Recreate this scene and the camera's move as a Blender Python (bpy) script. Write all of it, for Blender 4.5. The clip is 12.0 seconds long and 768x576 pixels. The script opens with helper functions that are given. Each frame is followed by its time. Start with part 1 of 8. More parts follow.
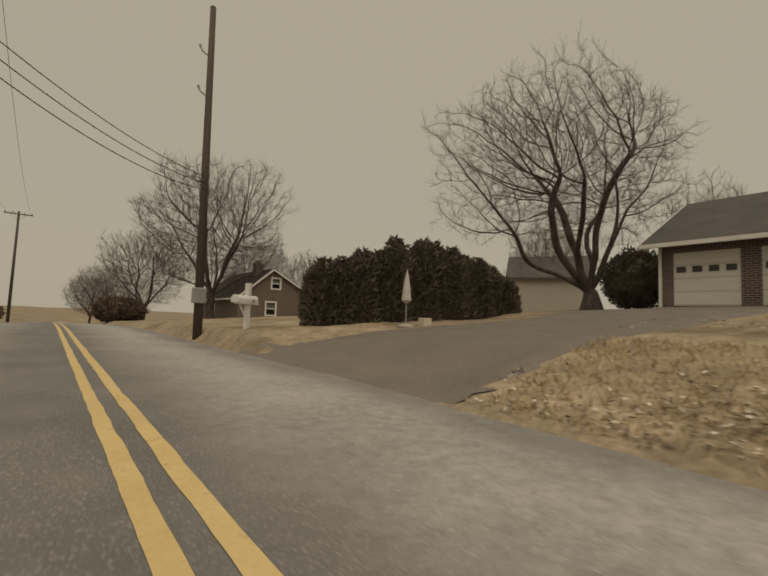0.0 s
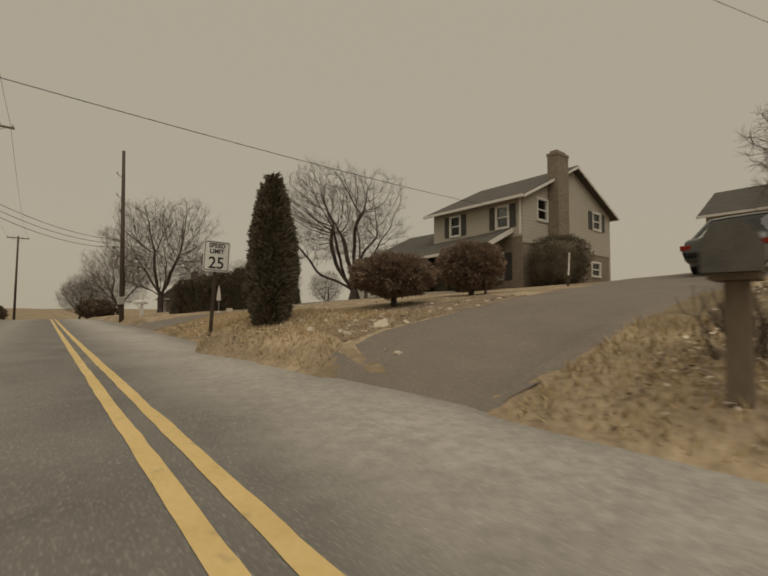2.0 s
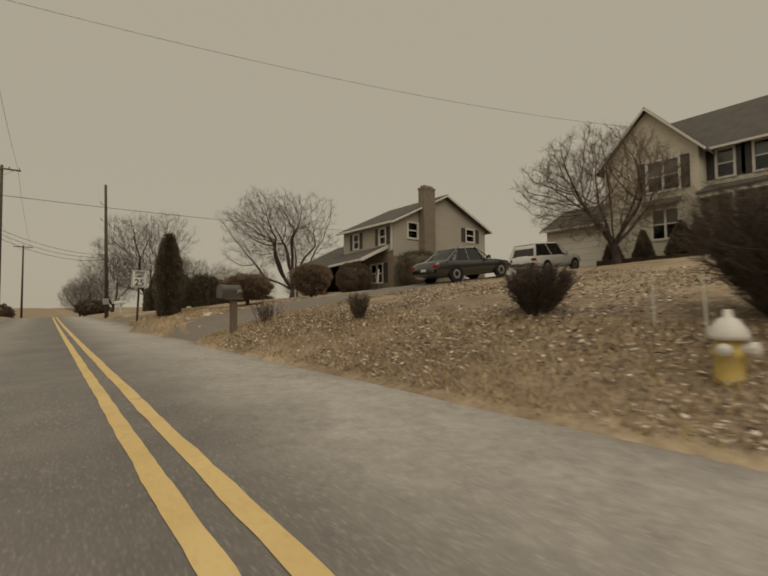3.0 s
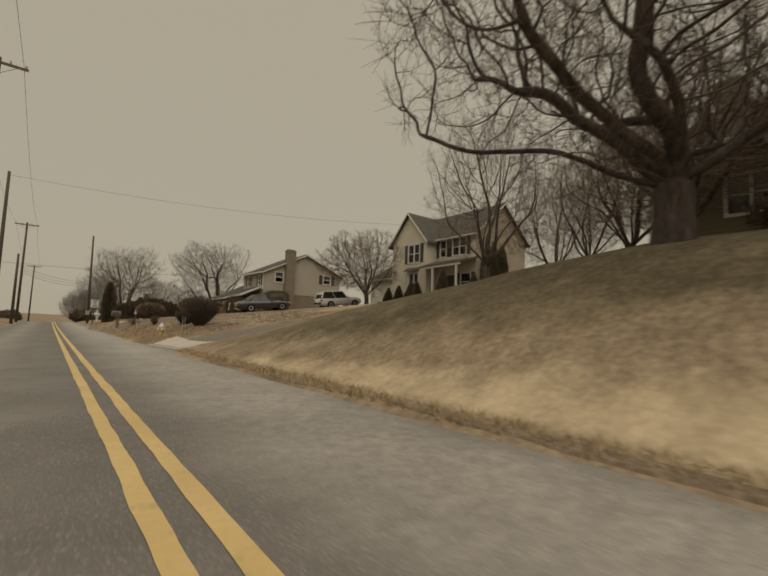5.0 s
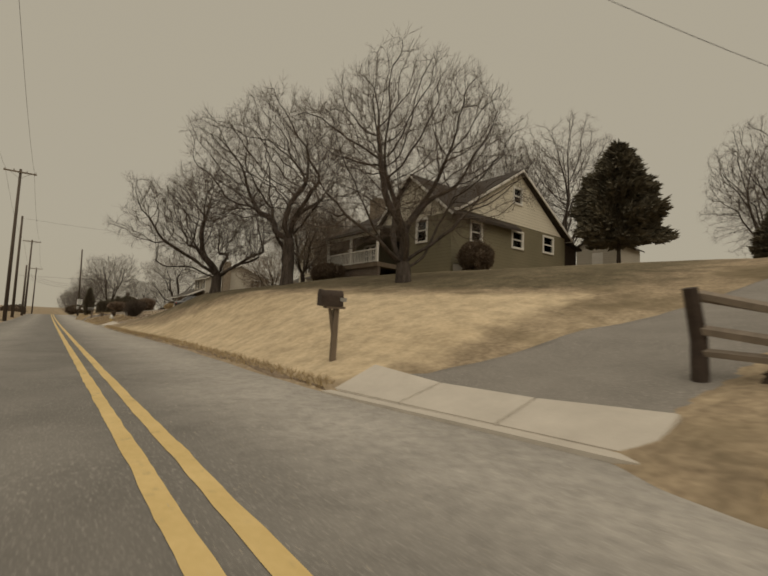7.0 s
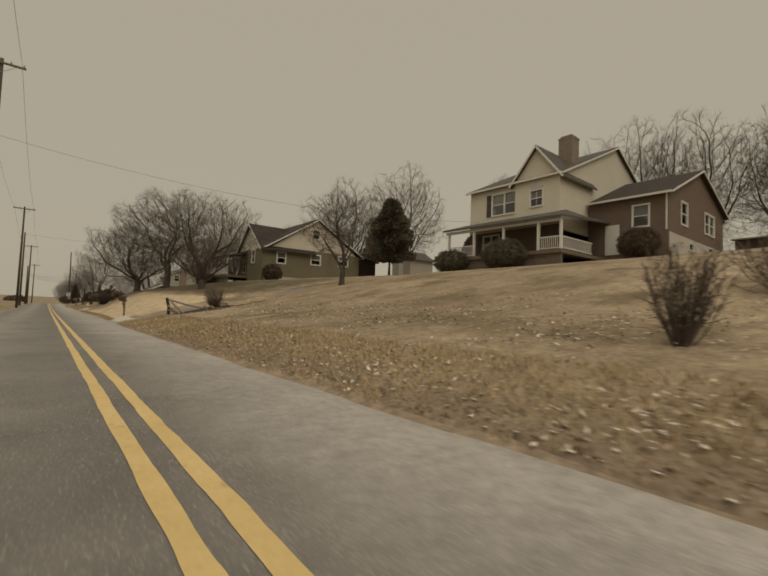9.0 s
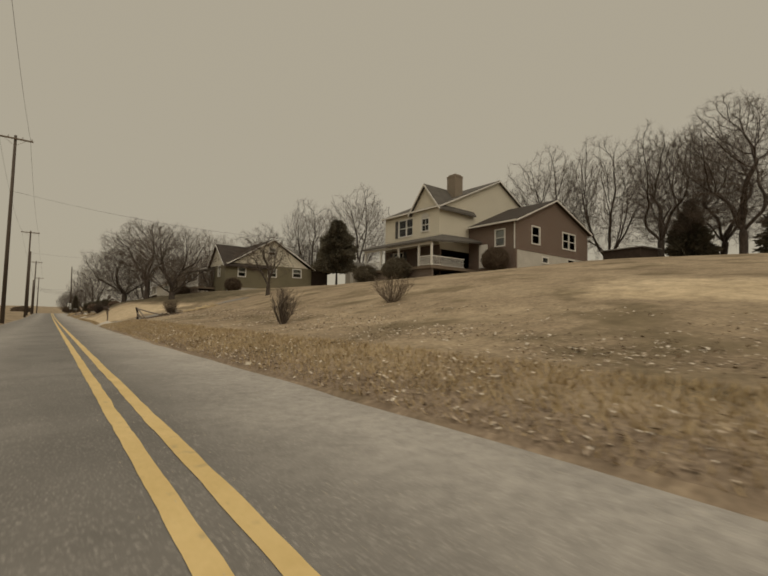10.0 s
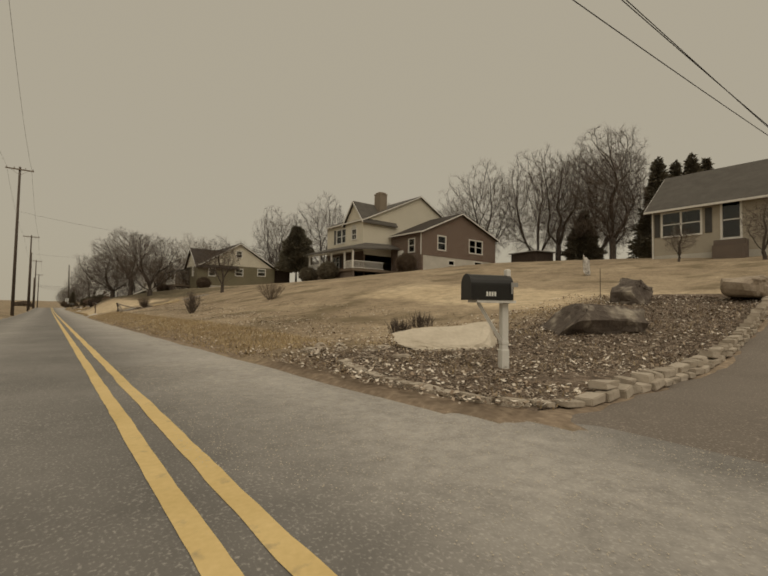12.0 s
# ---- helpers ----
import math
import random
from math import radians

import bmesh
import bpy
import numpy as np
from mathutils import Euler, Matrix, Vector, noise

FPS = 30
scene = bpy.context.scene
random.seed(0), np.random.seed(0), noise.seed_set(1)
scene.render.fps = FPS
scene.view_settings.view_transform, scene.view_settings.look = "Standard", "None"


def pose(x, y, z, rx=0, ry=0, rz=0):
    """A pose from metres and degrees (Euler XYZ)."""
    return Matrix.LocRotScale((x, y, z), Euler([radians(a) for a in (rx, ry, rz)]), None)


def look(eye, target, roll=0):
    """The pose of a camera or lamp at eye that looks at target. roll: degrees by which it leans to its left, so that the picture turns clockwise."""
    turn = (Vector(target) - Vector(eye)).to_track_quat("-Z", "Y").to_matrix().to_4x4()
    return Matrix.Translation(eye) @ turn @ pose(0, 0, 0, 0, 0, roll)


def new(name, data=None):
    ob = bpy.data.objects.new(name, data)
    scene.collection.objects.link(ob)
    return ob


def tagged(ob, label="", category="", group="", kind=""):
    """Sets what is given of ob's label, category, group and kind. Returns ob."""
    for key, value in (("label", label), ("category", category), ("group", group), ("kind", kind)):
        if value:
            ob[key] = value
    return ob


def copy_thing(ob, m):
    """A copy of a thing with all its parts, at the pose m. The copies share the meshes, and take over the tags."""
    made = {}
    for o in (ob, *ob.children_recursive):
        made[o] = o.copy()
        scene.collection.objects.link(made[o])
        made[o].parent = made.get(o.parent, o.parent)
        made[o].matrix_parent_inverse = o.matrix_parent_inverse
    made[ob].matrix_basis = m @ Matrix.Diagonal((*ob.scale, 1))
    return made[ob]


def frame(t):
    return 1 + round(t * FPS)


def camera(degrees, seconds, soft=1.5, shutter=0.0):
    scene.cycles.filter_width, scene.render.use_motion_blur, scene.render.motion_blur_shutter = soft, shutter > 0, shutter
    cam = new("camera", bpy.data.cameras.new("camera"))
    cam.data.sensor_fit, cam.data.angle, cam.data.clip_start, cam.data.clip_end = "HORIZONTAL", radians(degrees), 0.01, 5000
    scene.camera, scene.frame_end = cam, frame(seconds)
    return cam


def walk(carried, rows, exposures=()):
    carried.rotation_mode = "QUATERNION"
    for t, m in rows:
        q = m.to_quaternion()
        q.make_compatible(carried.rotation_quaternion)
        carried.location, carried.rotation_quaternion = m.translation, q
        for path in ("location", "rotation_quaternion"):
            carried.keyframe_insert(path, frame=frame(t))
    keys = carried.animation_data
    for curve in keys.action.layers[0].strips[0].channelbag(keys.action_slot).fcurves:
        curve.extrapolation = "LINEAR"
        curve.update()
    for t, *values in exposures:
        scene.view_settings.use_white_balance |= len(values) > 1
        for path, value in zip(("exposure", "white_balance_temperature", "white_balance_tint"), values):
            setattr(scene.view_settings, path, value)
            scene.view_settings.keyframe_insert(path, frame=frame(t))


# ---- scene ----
cam = camera(84.68, 12.0, soft=1.8, shutter=0.12)
PATH = (
    (0, pose(0.087, 0.016, 0.950, 94.157, -2.082, -38.623)),
    (0.5, pose(0.063, -4.216, 0.953, 94.384, -2.323, -39.010)),
    (1, pose(-0.128, -8.599, 0.960, 93.468, -2.092, -39.720)),
    (1.5, pose(-0.086, -12.880, 0.973, 92.559, -0.643, -39.379)),
    (2, pose(-0.044, -17.463, 0.992, 92.887, -0.248, -38.989)),
    (2.5, pose(-0.050, -22.294, 1.016, 91.836, 0.442, -38.840)),
    (3, pose(0.022, -27.619, 1.050, 92.186, 0.528, -38.664)),
    (3.5, pose(0.013, -33.279, 1.092, 93.138, 0.308, -38.561)),
    (5.5, pose(0.049, -56.518, 1.322, 95.447, -2.787, -38.656)),
    (6, pose(0.007, -62.180, 1.389, 95.756, -3.155, -38.845)),
    (6.5, pose(-0.020, -67.647, 1.457, 94.776, -2.574, -38.766)),
    (7, pose(-0.022, -73.046, 1.526, 94.242, -2.239, -38.556)),
    (7.5, pose(0.036, -78.955, 1.604, 92.877, -2.708, -38.707)),
    (9.5, pose(-0.004, -104.207, 1.950, 92.725, -1.849, -38.615)),
    (10, pose(-0.012, -109.966, 2.028, 93.219, -1.087, -38.443)),
    (10.5, pose(-0.020, -115.042, 2.096, 91.897, -0.649, -38.600)),
    (11, pose(-0.030, -118.984, 2.148, 92.020, -0.359, -38.357)),
    (11.5, pose(-0.018, -121.142, 2.175, 92.451, -0.651, -38.343)),
    (12, pose(-0.016, -122.018, 2.187, 92.295, -0.873, -38.480)),
)
walk(cam, PATH)

# ---- light ----
world = bpy.data.worlds.new("overcast")
scene.world = world
world.use_nodes = True
wn, wl = world.node_tree.nodes, world.node_tree.links
wn.clear()
w_out = wn.new("ShaderNodeOutputWorld")
w_bg = wn.new("ShaderNodeBackground")
w_sky = wn.new("ShaderNodeTexSky")
w_sky.sky_type, w_sky.sun_disc = "NISHITA", False
w_sky.sun_elevation, w_sky.sun_rotation = radians(58), radians(200)
w_sky.dust_density, w_sky.air_density = 5.0, 1.0
w_dim = wn.new("ShaderNodeMixRGB")
w_dim.blend_type, w_dim.inputs[0].default_value = "MULTIPLY", 1.0
w_dim.inputs[2].default_value = (0.05, 0.05, 0.05, 1)
w_mix = wn.new("ShaderNodeMixRGB")
w_mix.inputs[0].default_value = 0.9
w_mix.inputs[2].default_value = (0.45, 0.4, 0.3, 1)
wl.new(w_sky.outputs[0], w_dim.inputs[1])
wl.new(w_dim.outputs[0], w_mix.inputs[1])
wl.new(w_mix.outputs[0], w_bg.inputs[0])
w_bg.inputs[1].default_value = 1.0
wl.new(w_bg.outputs[0], w_out.inputs[0])
sun = new("sun", bpy.data.lights.new("sun", "SUN"))
sun.data.energy, sun.data.angle, sun.data.color = 1.3, radians(70), (1.0, 0.9, 0.75)
sun.matrix_world = look((0, 0, 60), (14, 30, 0))

# ---- shape of the land ----
def road_z(y):
    y = np.asarray(y, float)
    u = np.clip(y, -140, 20) / 60
    s = np.clip((y - 20) / 80, 0, 1)
    return 0.5226 * u * u + 0.1122 * u ** 3 - 2.2 * s * s * (3 - 2 * s)


def road_edge(y):
    return np.interp(y, [-140, -120.4, -119.2, -118, -95, -80, -68, -57, -45, -30, -20, -9.5, -7.4, -5.8, -4, 10],
                     [3.7, 3.6, 3.0, 2.95, 2.75, 2.8, 3.05, 3.45, 3.3, 3.3, 3.25, 3.15, 2.72, 3.2, 3.65, 3.85])


# along the road: height of the land above the road at 7, 20 and 45 m from its middle
LAND = [(-150, 0.4, 2.4, 5.8), (-124, -0.05, 2.1, 5.4), (-119, -0.05, 2.0, 5.4), (-115.5, 0.2, 2.0, 5.4), (-106, 0.55, 2.7, 5.9), (-95, 0.75, 3.5, 6.5),
        (-78, 0.85, 3.7, 6.2), (-70, 0.75, 3.7, 6.0), (-64, 1.5, 4.0, 5.9), (-56, 2.2, 4.2, 5.8), (-48, 2.3, 4.1, 5.6),
        (-39, 1.3, 3.4, 5.4), (-34, 0.62, 3.0, 5.2), (-27, 0.84, 2.85, 4.9), (-17, 0.95, 2.6, 4.5), (-8, 1.05, 2.2, 3.2), (4, 0.75, 1.85, 2.8),
        (14, 0.6, 1.5, 2.4), (40, 0.3, 0.8, 1.5), (120, 0.0, 0.4, 0.8)]
LAND_Y = [r[0] for r in LAND]


# driveway mouths, where the land is cut down: from y, to y, depth
MOUTHS = [(-126, -119.95, 6), (-72.2, -67.9, 2.6), (-36, -31.3, 2.2), (-15.1, -12.0, 3), (3.4, 10.2, 8)]


def waves(x, y):
    return (np.sin(x * 0.9 + y * 0.37) * np.sin(y * 0.61 - x * 0.23) * 0.5 + np.sin(x * 2.3 + 1.3) * np.sin(y * 1.9 + x * 0.7) * 0.22
            + np.sin(x * 5.1 + y * 3.3) * np.sin(y * 4.7 - x * 1.1) * 0.12)


def ground_z(x, y):
    """Height of the land at x, y (arrays or numbers)."""
    x, y = np.broadcast_arrays(np.asarray(x, float), np.asarray(y, float))
    e = road_edge(y)
    d = x - e
    h7, h20, h45 = (np.interp(y, LAND_Y, [r[k] for r in LAND]) for k in (1, 2, 3))
    ks = [np.zeros_like(e), np.interp(y, [-10, -8.2, -6.4, -4.5], [0.5, 0.26, 0.26, 0.5]), 7 - e, 20 - e, 45 - e, np.full_like(e, 75.0), np.full_like(e, 1400.0)]
    kerb = np.interp(y, [-124, -116, -112, -32, -29, -25, -21, -17, -15.5, -14, -11, -8.2, -6.4, -5, -1, 9, 11.5, 17, 26], [0.0, 0.0, 0.1, 0.1, 0.02, 0.02, 0.1, 0.25, 0.15, 0.1, 0.42, 0.4, 0.4, 0.36, 0.1, 0.1, 0.38, 0.36, 0.2])
    hs = [0 * e, kerb + 0.05 * h7, h7, h20, h45, h45 + 0.6, h45 - 40]
    ms = [0 * e + 0.22]
    for i in range(1, 6):
        a, b = (hs[i] - hs[i - 1]) / (ks[i] - ks[i - 1]), (hs[i + 1] - hs[i]) / (ks[i + 1] - ks[i])
        ms.append(np.where(a * b > 0, 2 * a * b / (a + b + 1e-9), 0))
    ms.append(0 * e - 0.03)
    h = 0 * e
    for i in range(6):
        w = ks[i + 1] - ks[i]
        t = np.clip((d - ks[i]) / w, 0, 1)
        seg = (2 * t ** 3 - 3 * t * t + 1) * hs[i] + (t ** 3 - 2 * t * t + t) * w * ms[i] + (3 * t * t - 2 * t ** 3) * hs[i + 1] + (t ** 3 - t * t) * w * ms[i + 1]
        h = np.where((d >= ks[i]) & (d <= ks[i + 1]), seg, h)
    rough = waves(x, y) * 0.05 * np.clip(d / 0.6, 0, 1) + waves(x * 3, y * 3) * 0.015 * np.clip(d / 0.15 + 1, 0, 1)
    h = h + rough - 0.06 * np.clip(-d / 0.12, 0, 1) + 0.02
    for ya, yb, deep in MOUTHS:
        k = np.clip((y - ya) / 0.5, 0, 1) * np.clip((yb - y) / 0.5, 0, 1) * np.clip(1 - (d - deep) / 1.5, 0, 1) * np.clip(d / 0.1 + 1, 0, 1)
        h = np.where(d > -0.1, h - k * 0.14, h)
    dl = -x - 2.75
    left = -0.04 + 0.3 * np.clip(dl / 1.5, 0, 1) + 0.03 * np.clip(dl, 0, 40) + waves(x, y) * 0.04
    h = np.where(x < -2.75, left, h)
    return road_z(y) + h


def gz(x, y):
    return float(ground_z(x, y))


# ---- materials ----
def rgb(c):
    return (*c, 1)


def surface(name, colours, scale=3.0, fine=40.0, rough=0.85, bump=0.3, bump_dist=0.01, metal=0.0, stretch=(1, 1, 1), spots=None, per_object=0.0, spec=0.3, space="Object", fine_mix=0.35):
    """A material from two scales of noise: colours runs from dark to light; spots = (colour, scale, share)."""
    m = bpy.data.materials.new(name)
    m.use_nodes = True
    n, l = m.node_tree.nodes, m.node_tree.links
    b = n["Principled BSDF"]
    tc = n.new("ShaderNodeTexCoord")
    mp = n.new("ShaderNodeMapping")
    mp.inputs["Scale"].default_value = stretch
    if space == "World":
        ge = n.new("ShaderNodeNewGeometry")
        l.new(ge.outputs["Position"], mp.inputs[0])
    else:
        l.new(tc.outputs["Object"], mp.inputs[0])
    big = n.new("ShaderNodeTexNoise")
    big.inputs["Scale"].default_value, big.inputs["Detail"].default_value, big.inputs["Roughness"].default_value = scale, 6, 0.6
    small = n.new("ShaderNodeTexNoise")
    small.inputs["Scale"].default_value, small.inputs["Detail"].default_value = fine, 4
    for t in (big, small):
        l.new(mp.outputs[0], t.inputs[0])
    mx = n.new("ShaderNodeMixRGB")
    mx.inputs[0].default_value = fine_mix
    l.new(big.outputs[0], mx.inputs[1])
    l.new(small.outputs[0], mx.inputs[2])
    fac = mx.outputs[0]
    if per_object:
        oi = n.new("ShaderNodeObjectInfo")
        ad = n.new("ShaderNodeMath")
        ad.operation, ad.inputs[1].default_value = "MULTIPLY_ADD", per_object
        l.new(oi.outputs["Random"], ad.inputs[0])
        l.new(fac, ad.inputs[2])
        fac = ad.outputs[0]
    ramp = n.new("ShaderNodeValToRGB")
    e = ramp.color_ramp.elements
    e[0].position, e[0].color = 0.3, rgb(colours[0])
    e[1].position, e[1].color = 0.7, rgb(colours[-1])
    for k, c in enumerate(colours[1:-1]):
        e.new(0.3 + 0.4 * (k + 1) / (len(colours) - 1)).color = rgb(c)
    l.new(fac, ramp.inputs[0])
    col = ramp.outputs[0]
    if spots:
        sp = n.new("ShaderNodeTexNoise")
        sp.inputs["Scale"].default_value, sp.inputs["Detail"].default_value = spots[1], 5
        l.new(mp.outputs[0], sp.inputs[0])
        sr = n.new("ShaderNodeValToRGB")
        sr.color_ramp.elements[0].position, sr.color_ramp.elements[1].position = 1 - spots[2] - 0.08, 1 - spots[2] + 0.08
        l.new(sp.outputs[0], sr.inputs[0])
        sm = n.new("ShaderNodeMixRGB")
        sm.inputs[2].default_value = rgb(spots[0])
        l.new(sr.outputs[0], sm.inputs[0])
        l.new(col, sm.inputs[1])
        col = sm.outputs[0]
    l.new(col, b.inputs["Base Color"])
    b.inputs["Roughness"].default_value, b.inputs["Metallic"].default_value = rough, metal
    b.inputs["Specular IOR Level"].default_value = spec
    if bump:
        bp = n.new("ShaderNodeBump")
        bp.inputs["Strength"].default_value, bp.inputs["Distance"].default_value = bump, bump_dist
        l.new(mx.outputs[0], bp.inputs["Height"])
        l.new(bp.outputs[0], b.inputs["Normal"])
    return m


def banded(m, axis, period, depth=0.02, strength=0.6, darken=0.25):
    """Adds courses (clapboards, shingle rows, door grooves) along one world axis to a material."""
    n, l = m.node_tree.nodes, m.node_tree.links
    b = n["Principled BSDF"]
    ge = n.new("ShaderNodeNewGeometry")
    sx = n.new("ShaderNodeSeparateXYZ")
    l.new(ge.outputs["Position"], sx.inputs[0])
    dv = n.new("ShaderNodeMath")
    dv.operation, dv.inputs[1].default_value = "DIVIDE", period
    l.new(sx.outputs["XYZ".index(axis)], dv.inputs[0])
    fr = n.new("ShaderNodeMath")
    fr.operation = "FRACT"
    l.new(dv.outputs[0], fr.inputs[0])
    bp = n.new("ShaderNodeBump")
    bp.inputs["Strength"].default_value, bp.inputs["Distance"].default_value = strength, depth
    bp.invert = True
    l.new(fr.outputs[0], bp.inputs["Height"])
    l.new(bp.outputs[0], b.inputs["Normal"])
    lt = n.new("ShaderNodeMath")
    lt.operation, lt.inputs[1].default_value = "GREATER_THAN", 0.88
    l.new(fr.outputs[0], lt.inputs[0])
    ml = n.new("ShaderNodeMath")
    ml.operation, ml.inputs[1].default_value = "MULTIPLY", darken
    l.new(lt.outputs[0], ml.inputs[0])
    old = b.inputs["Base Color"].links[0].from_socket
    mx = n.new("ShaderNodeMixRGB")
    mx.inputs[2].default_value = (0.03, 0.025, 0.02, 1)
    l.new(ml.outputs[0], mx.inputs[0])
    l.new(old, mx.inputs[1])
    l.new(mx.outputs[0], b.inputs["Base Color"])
    return m


def bricked(m, along, size=(0.21, 0.075), mortar=(0.3, 0.27, 0.23)):
    """Lays a brick bond over a material on walls that run along world x or y."""
    n, l = m.node_tree.nodes, m.node_tree.links
    b = n["Principled BSDF"]
    ge = n.new("ShaderNodeNewGeometry")
    sx, cx = n.new("ShaderNodeSeparateXYZ"), n.new("ShaderNodeCombineXYZ")
    l.new(ge.outputs["Position"], sx.inputs[0])
    ad = n.new("ShaderNodeMath")
    l.new(sx.outputs[0], ad.inputs[0])
    l.new(sx.outputs[1], ad.inputs[1])
    l.new(ad.outputs[0], cx.inputs[0])
    l.new(sx.outputs[2], cx.inputs[1])
    br = n.new("ShaderNodeTexBrick")
    br.inputs["Scale"].default_value = 1.0
    br.inputs["Brick Width"].default_value, br.inputs["Row Height"].default_value = size
    br.inputs["Mortar Size"].default_value = 0.008
    br.inputs["Color1"].default_value, br.inputs["Color2"].default_value = (1, 1, 1, 1), (0.7, 0.7, 0.7, 1)
    br.inputs["Mortar"].default_value = rgb(mortar)
    l.new(cx.outputs[0], br.inputs[0])
    old = b.inputs["Base Color"].links[0].from_socket
    mu = n.new("ShaderNodeMixRGB")
    mu.blend_type, mu.inputs[0].default_value = "MULTIPLY", 1.0
    l.new(old, mu.inputs[1])
    l.new(br.outputs[0], mu.inputs[2])
    mx = n.new("ShaderNodeMixRGB")
    mx.inputs[2].default_value = rgb(mortar)
    l.new(br.outputs["Fac"], mx.inputs[0])
    l.new(mu.outputs[0], mx.inputs[1])
    l.new(mx.outputs[0], b.inputs["Base Color"])
    return m


def asphalt(name, dark, light, tracks):
    """Worn asphalt: aggregate, patches and, on the road, paler polished wheel tracks along y."""
    m = surface(name, [dark, light], scale=1.2, fine=90, rough=0.8, bump=0.4, bump_dist=0.006, space="World", stretch=(1, 0.8, 1), spots=(tuple(c * 1.6 for c in light), 60, 0.38), fine_mix=0.25)
    n, l = m.node_tree.nodes, m.node_tree.links
    b = n["Principled BSDF"]
    ge = n.new("ShaderNodeNewGeometry")
    if tracks:
        sx = n.new("ShaderNodeSeparateXYZ")
        l.new(ge.outputs["Position"], sx.inputs[0])
        wob = n.new("ShaderNodeTexNoise")
        wob.inputs["Scale"].default_value, wob.inputs["Detail"].default_value = 0.7, 3
        l.new(ge.outputs["Position"], wob.inputs[0])
        add = n.new("ShaderNodeMath")
        add.operation, add.inputs[1].default_value = "MULTIPLY_ADD", 0.9
        l.new(wob.outputs[0], add.inputs[0])
        l.new(sx.outputs[0], add.inputs[2])
        ramp = n.new("ShaderNodeValToRGB")
        mr = n.new("ShaderNodeMapRange")
        mr.inputs["From Min"].default_value, mr.inputs["From Max"].default_value = -3.6, 4.4
        l.new(add.outputs[0], mr.inputs[0])
        el = ramp.color_ramp.elements
        el[0].position, el[0].color = 0.0, (0.5, 0.5, 0.5, 1)
        el[1].position, el[1].color = 1.0, (0.35, 0.35, 0.35, 1)
        for p, v in ((0.1, 0.55), (0.2, 0.1), (0.34, 0.5), (0.46, 0.12), (0.57, 0.04), (0.62, 0.12), (0.70, 0.55), (0.80, 0.85), (0.88, 0.72), (0.94, 0.3)):
            el.new(p).color = (v, v, v, 1)
        l.new(mr.outputs[0], ramp.inputs[0])
        old = b.inputs["Base Color"].links[0].from_socket
        mx = n.new("ShaderNodeMixRGB")
        mx.blend_type = "SCREEN"
        mx.inputs[2].default_value = (0.3, 0.276, 0.245, 1)
        mot = n.new("ShaderNodeTexNoise")
        mot.inputs["Scale"].default_value, mot.inputs["Detail"].default_value, mot.inputs["Roughness"].default_value = 7.0, 8, 0.75
        l.new(ge.outputs["Position"], mot.inputs[0])
        mm = n.new("ShaderNodeMapRange")
        mm.inputs["From Min"].default_value, mm.inputs["From Max"].default_value = 0.35, 0.65
        mm.inputs["To Min"].default_value, mm.inputs["To Max"].default_value = 0.62, 1.3
        l.new(mot.outputs[0], mm.inputs[0])
        mult = n.new("ShaderNodeMath")
        mult.operation = "MULTIPLY"
        l.new(ramp.outputs[0], mult.inputs[0])
        l.new(mm.outputs[0], mult.inputs[1])
        l.new(mult.outputs[0], mx.inputs[0])
        l.new(old, mx.inputs[1])
        l.new(mx.outputs[0], b.inputs["Base Color"])
    cr = n.new("ShaderNodeTexVoronoi")
    cr.feature = "DISTANCE_TO_EDGE"
    cr.inputs["Scale"].default_value = 0.35
    wp = n.new("ShaderNodeTexNoise")
    wp.inputs["Scale"].default_value = 1.6
    l.new(ge.outputs["Position"], wp.inputs[0])
    mxv = n.new("ShaderNodeMixRGB")
    mxv.inputs[0].default_value = 0.6
    l.new(ge.outputs["Position"], mxv.inputs[1])
    l.new(wp.outputs["Color"], mxv.inputs[2])
    l.new(mxv.outputs[0], cr.inputs[0])
    ls = n.new("ShaderNodeMath")
    ls.operation, ls.inputs[1].default_value = "LESS_THAN", 0.003
    l.new(cr.outputs[0], ls.inputs[0])
    hf = n.new("ShaderNodeMath")
    hf.operation, hf.inputs[1].default_value = "MULTIPLY", 0.05
    l.new(ls.outputs[0], hf.inputs[0])
    old = b.inputs["Base Color"].links[0].from_socket
    mc = n.new("ShaderNodeMixRGB")
    mc.inputs[2].default_value = (0.03, 0.028, 0.025, 1)
    l.new(hf.outputs[0], mc.inputs[0])
    l.new(old, mc.inputs[1])
    l.new(mc.outputs[0], b.inputs["Base Color"])
    return m


M_road = asphalt("road_asphalt", (0.12, 0.112, 0.102), (0.19, 0.178, 0.162), True)
M_drive = asphalt("drive_asphalt", (0.15, 0.127, 0.105), (0.2, 0.172, 0.145), False)
M_grey_drive = asphalt("grey_drive_asphalt", (0.18, 0.165, 0.147), (0.25, 0.23, 0.205), False)
M_concrete = surface("concrete", [(0.44, 0.4, 0.345), (0.58, 0.53, 0.46)], 2, 60, bump=0.25, space="World")
M_lawn = surface("dormant_lawn", [(0.177, 0.136, 0.0927), (0.266, 0.207, 0.14), (0.364, 0.289, 0.196), (0.473, 0.386, 0.273)], 0.22, 11, rough=0.95, bump=0.45, bump_dist=0.02, space="World", spots=((0.19, 0.15, 0.095), 0.4, 0.42), spec=0.1, fine_mix=0.5)
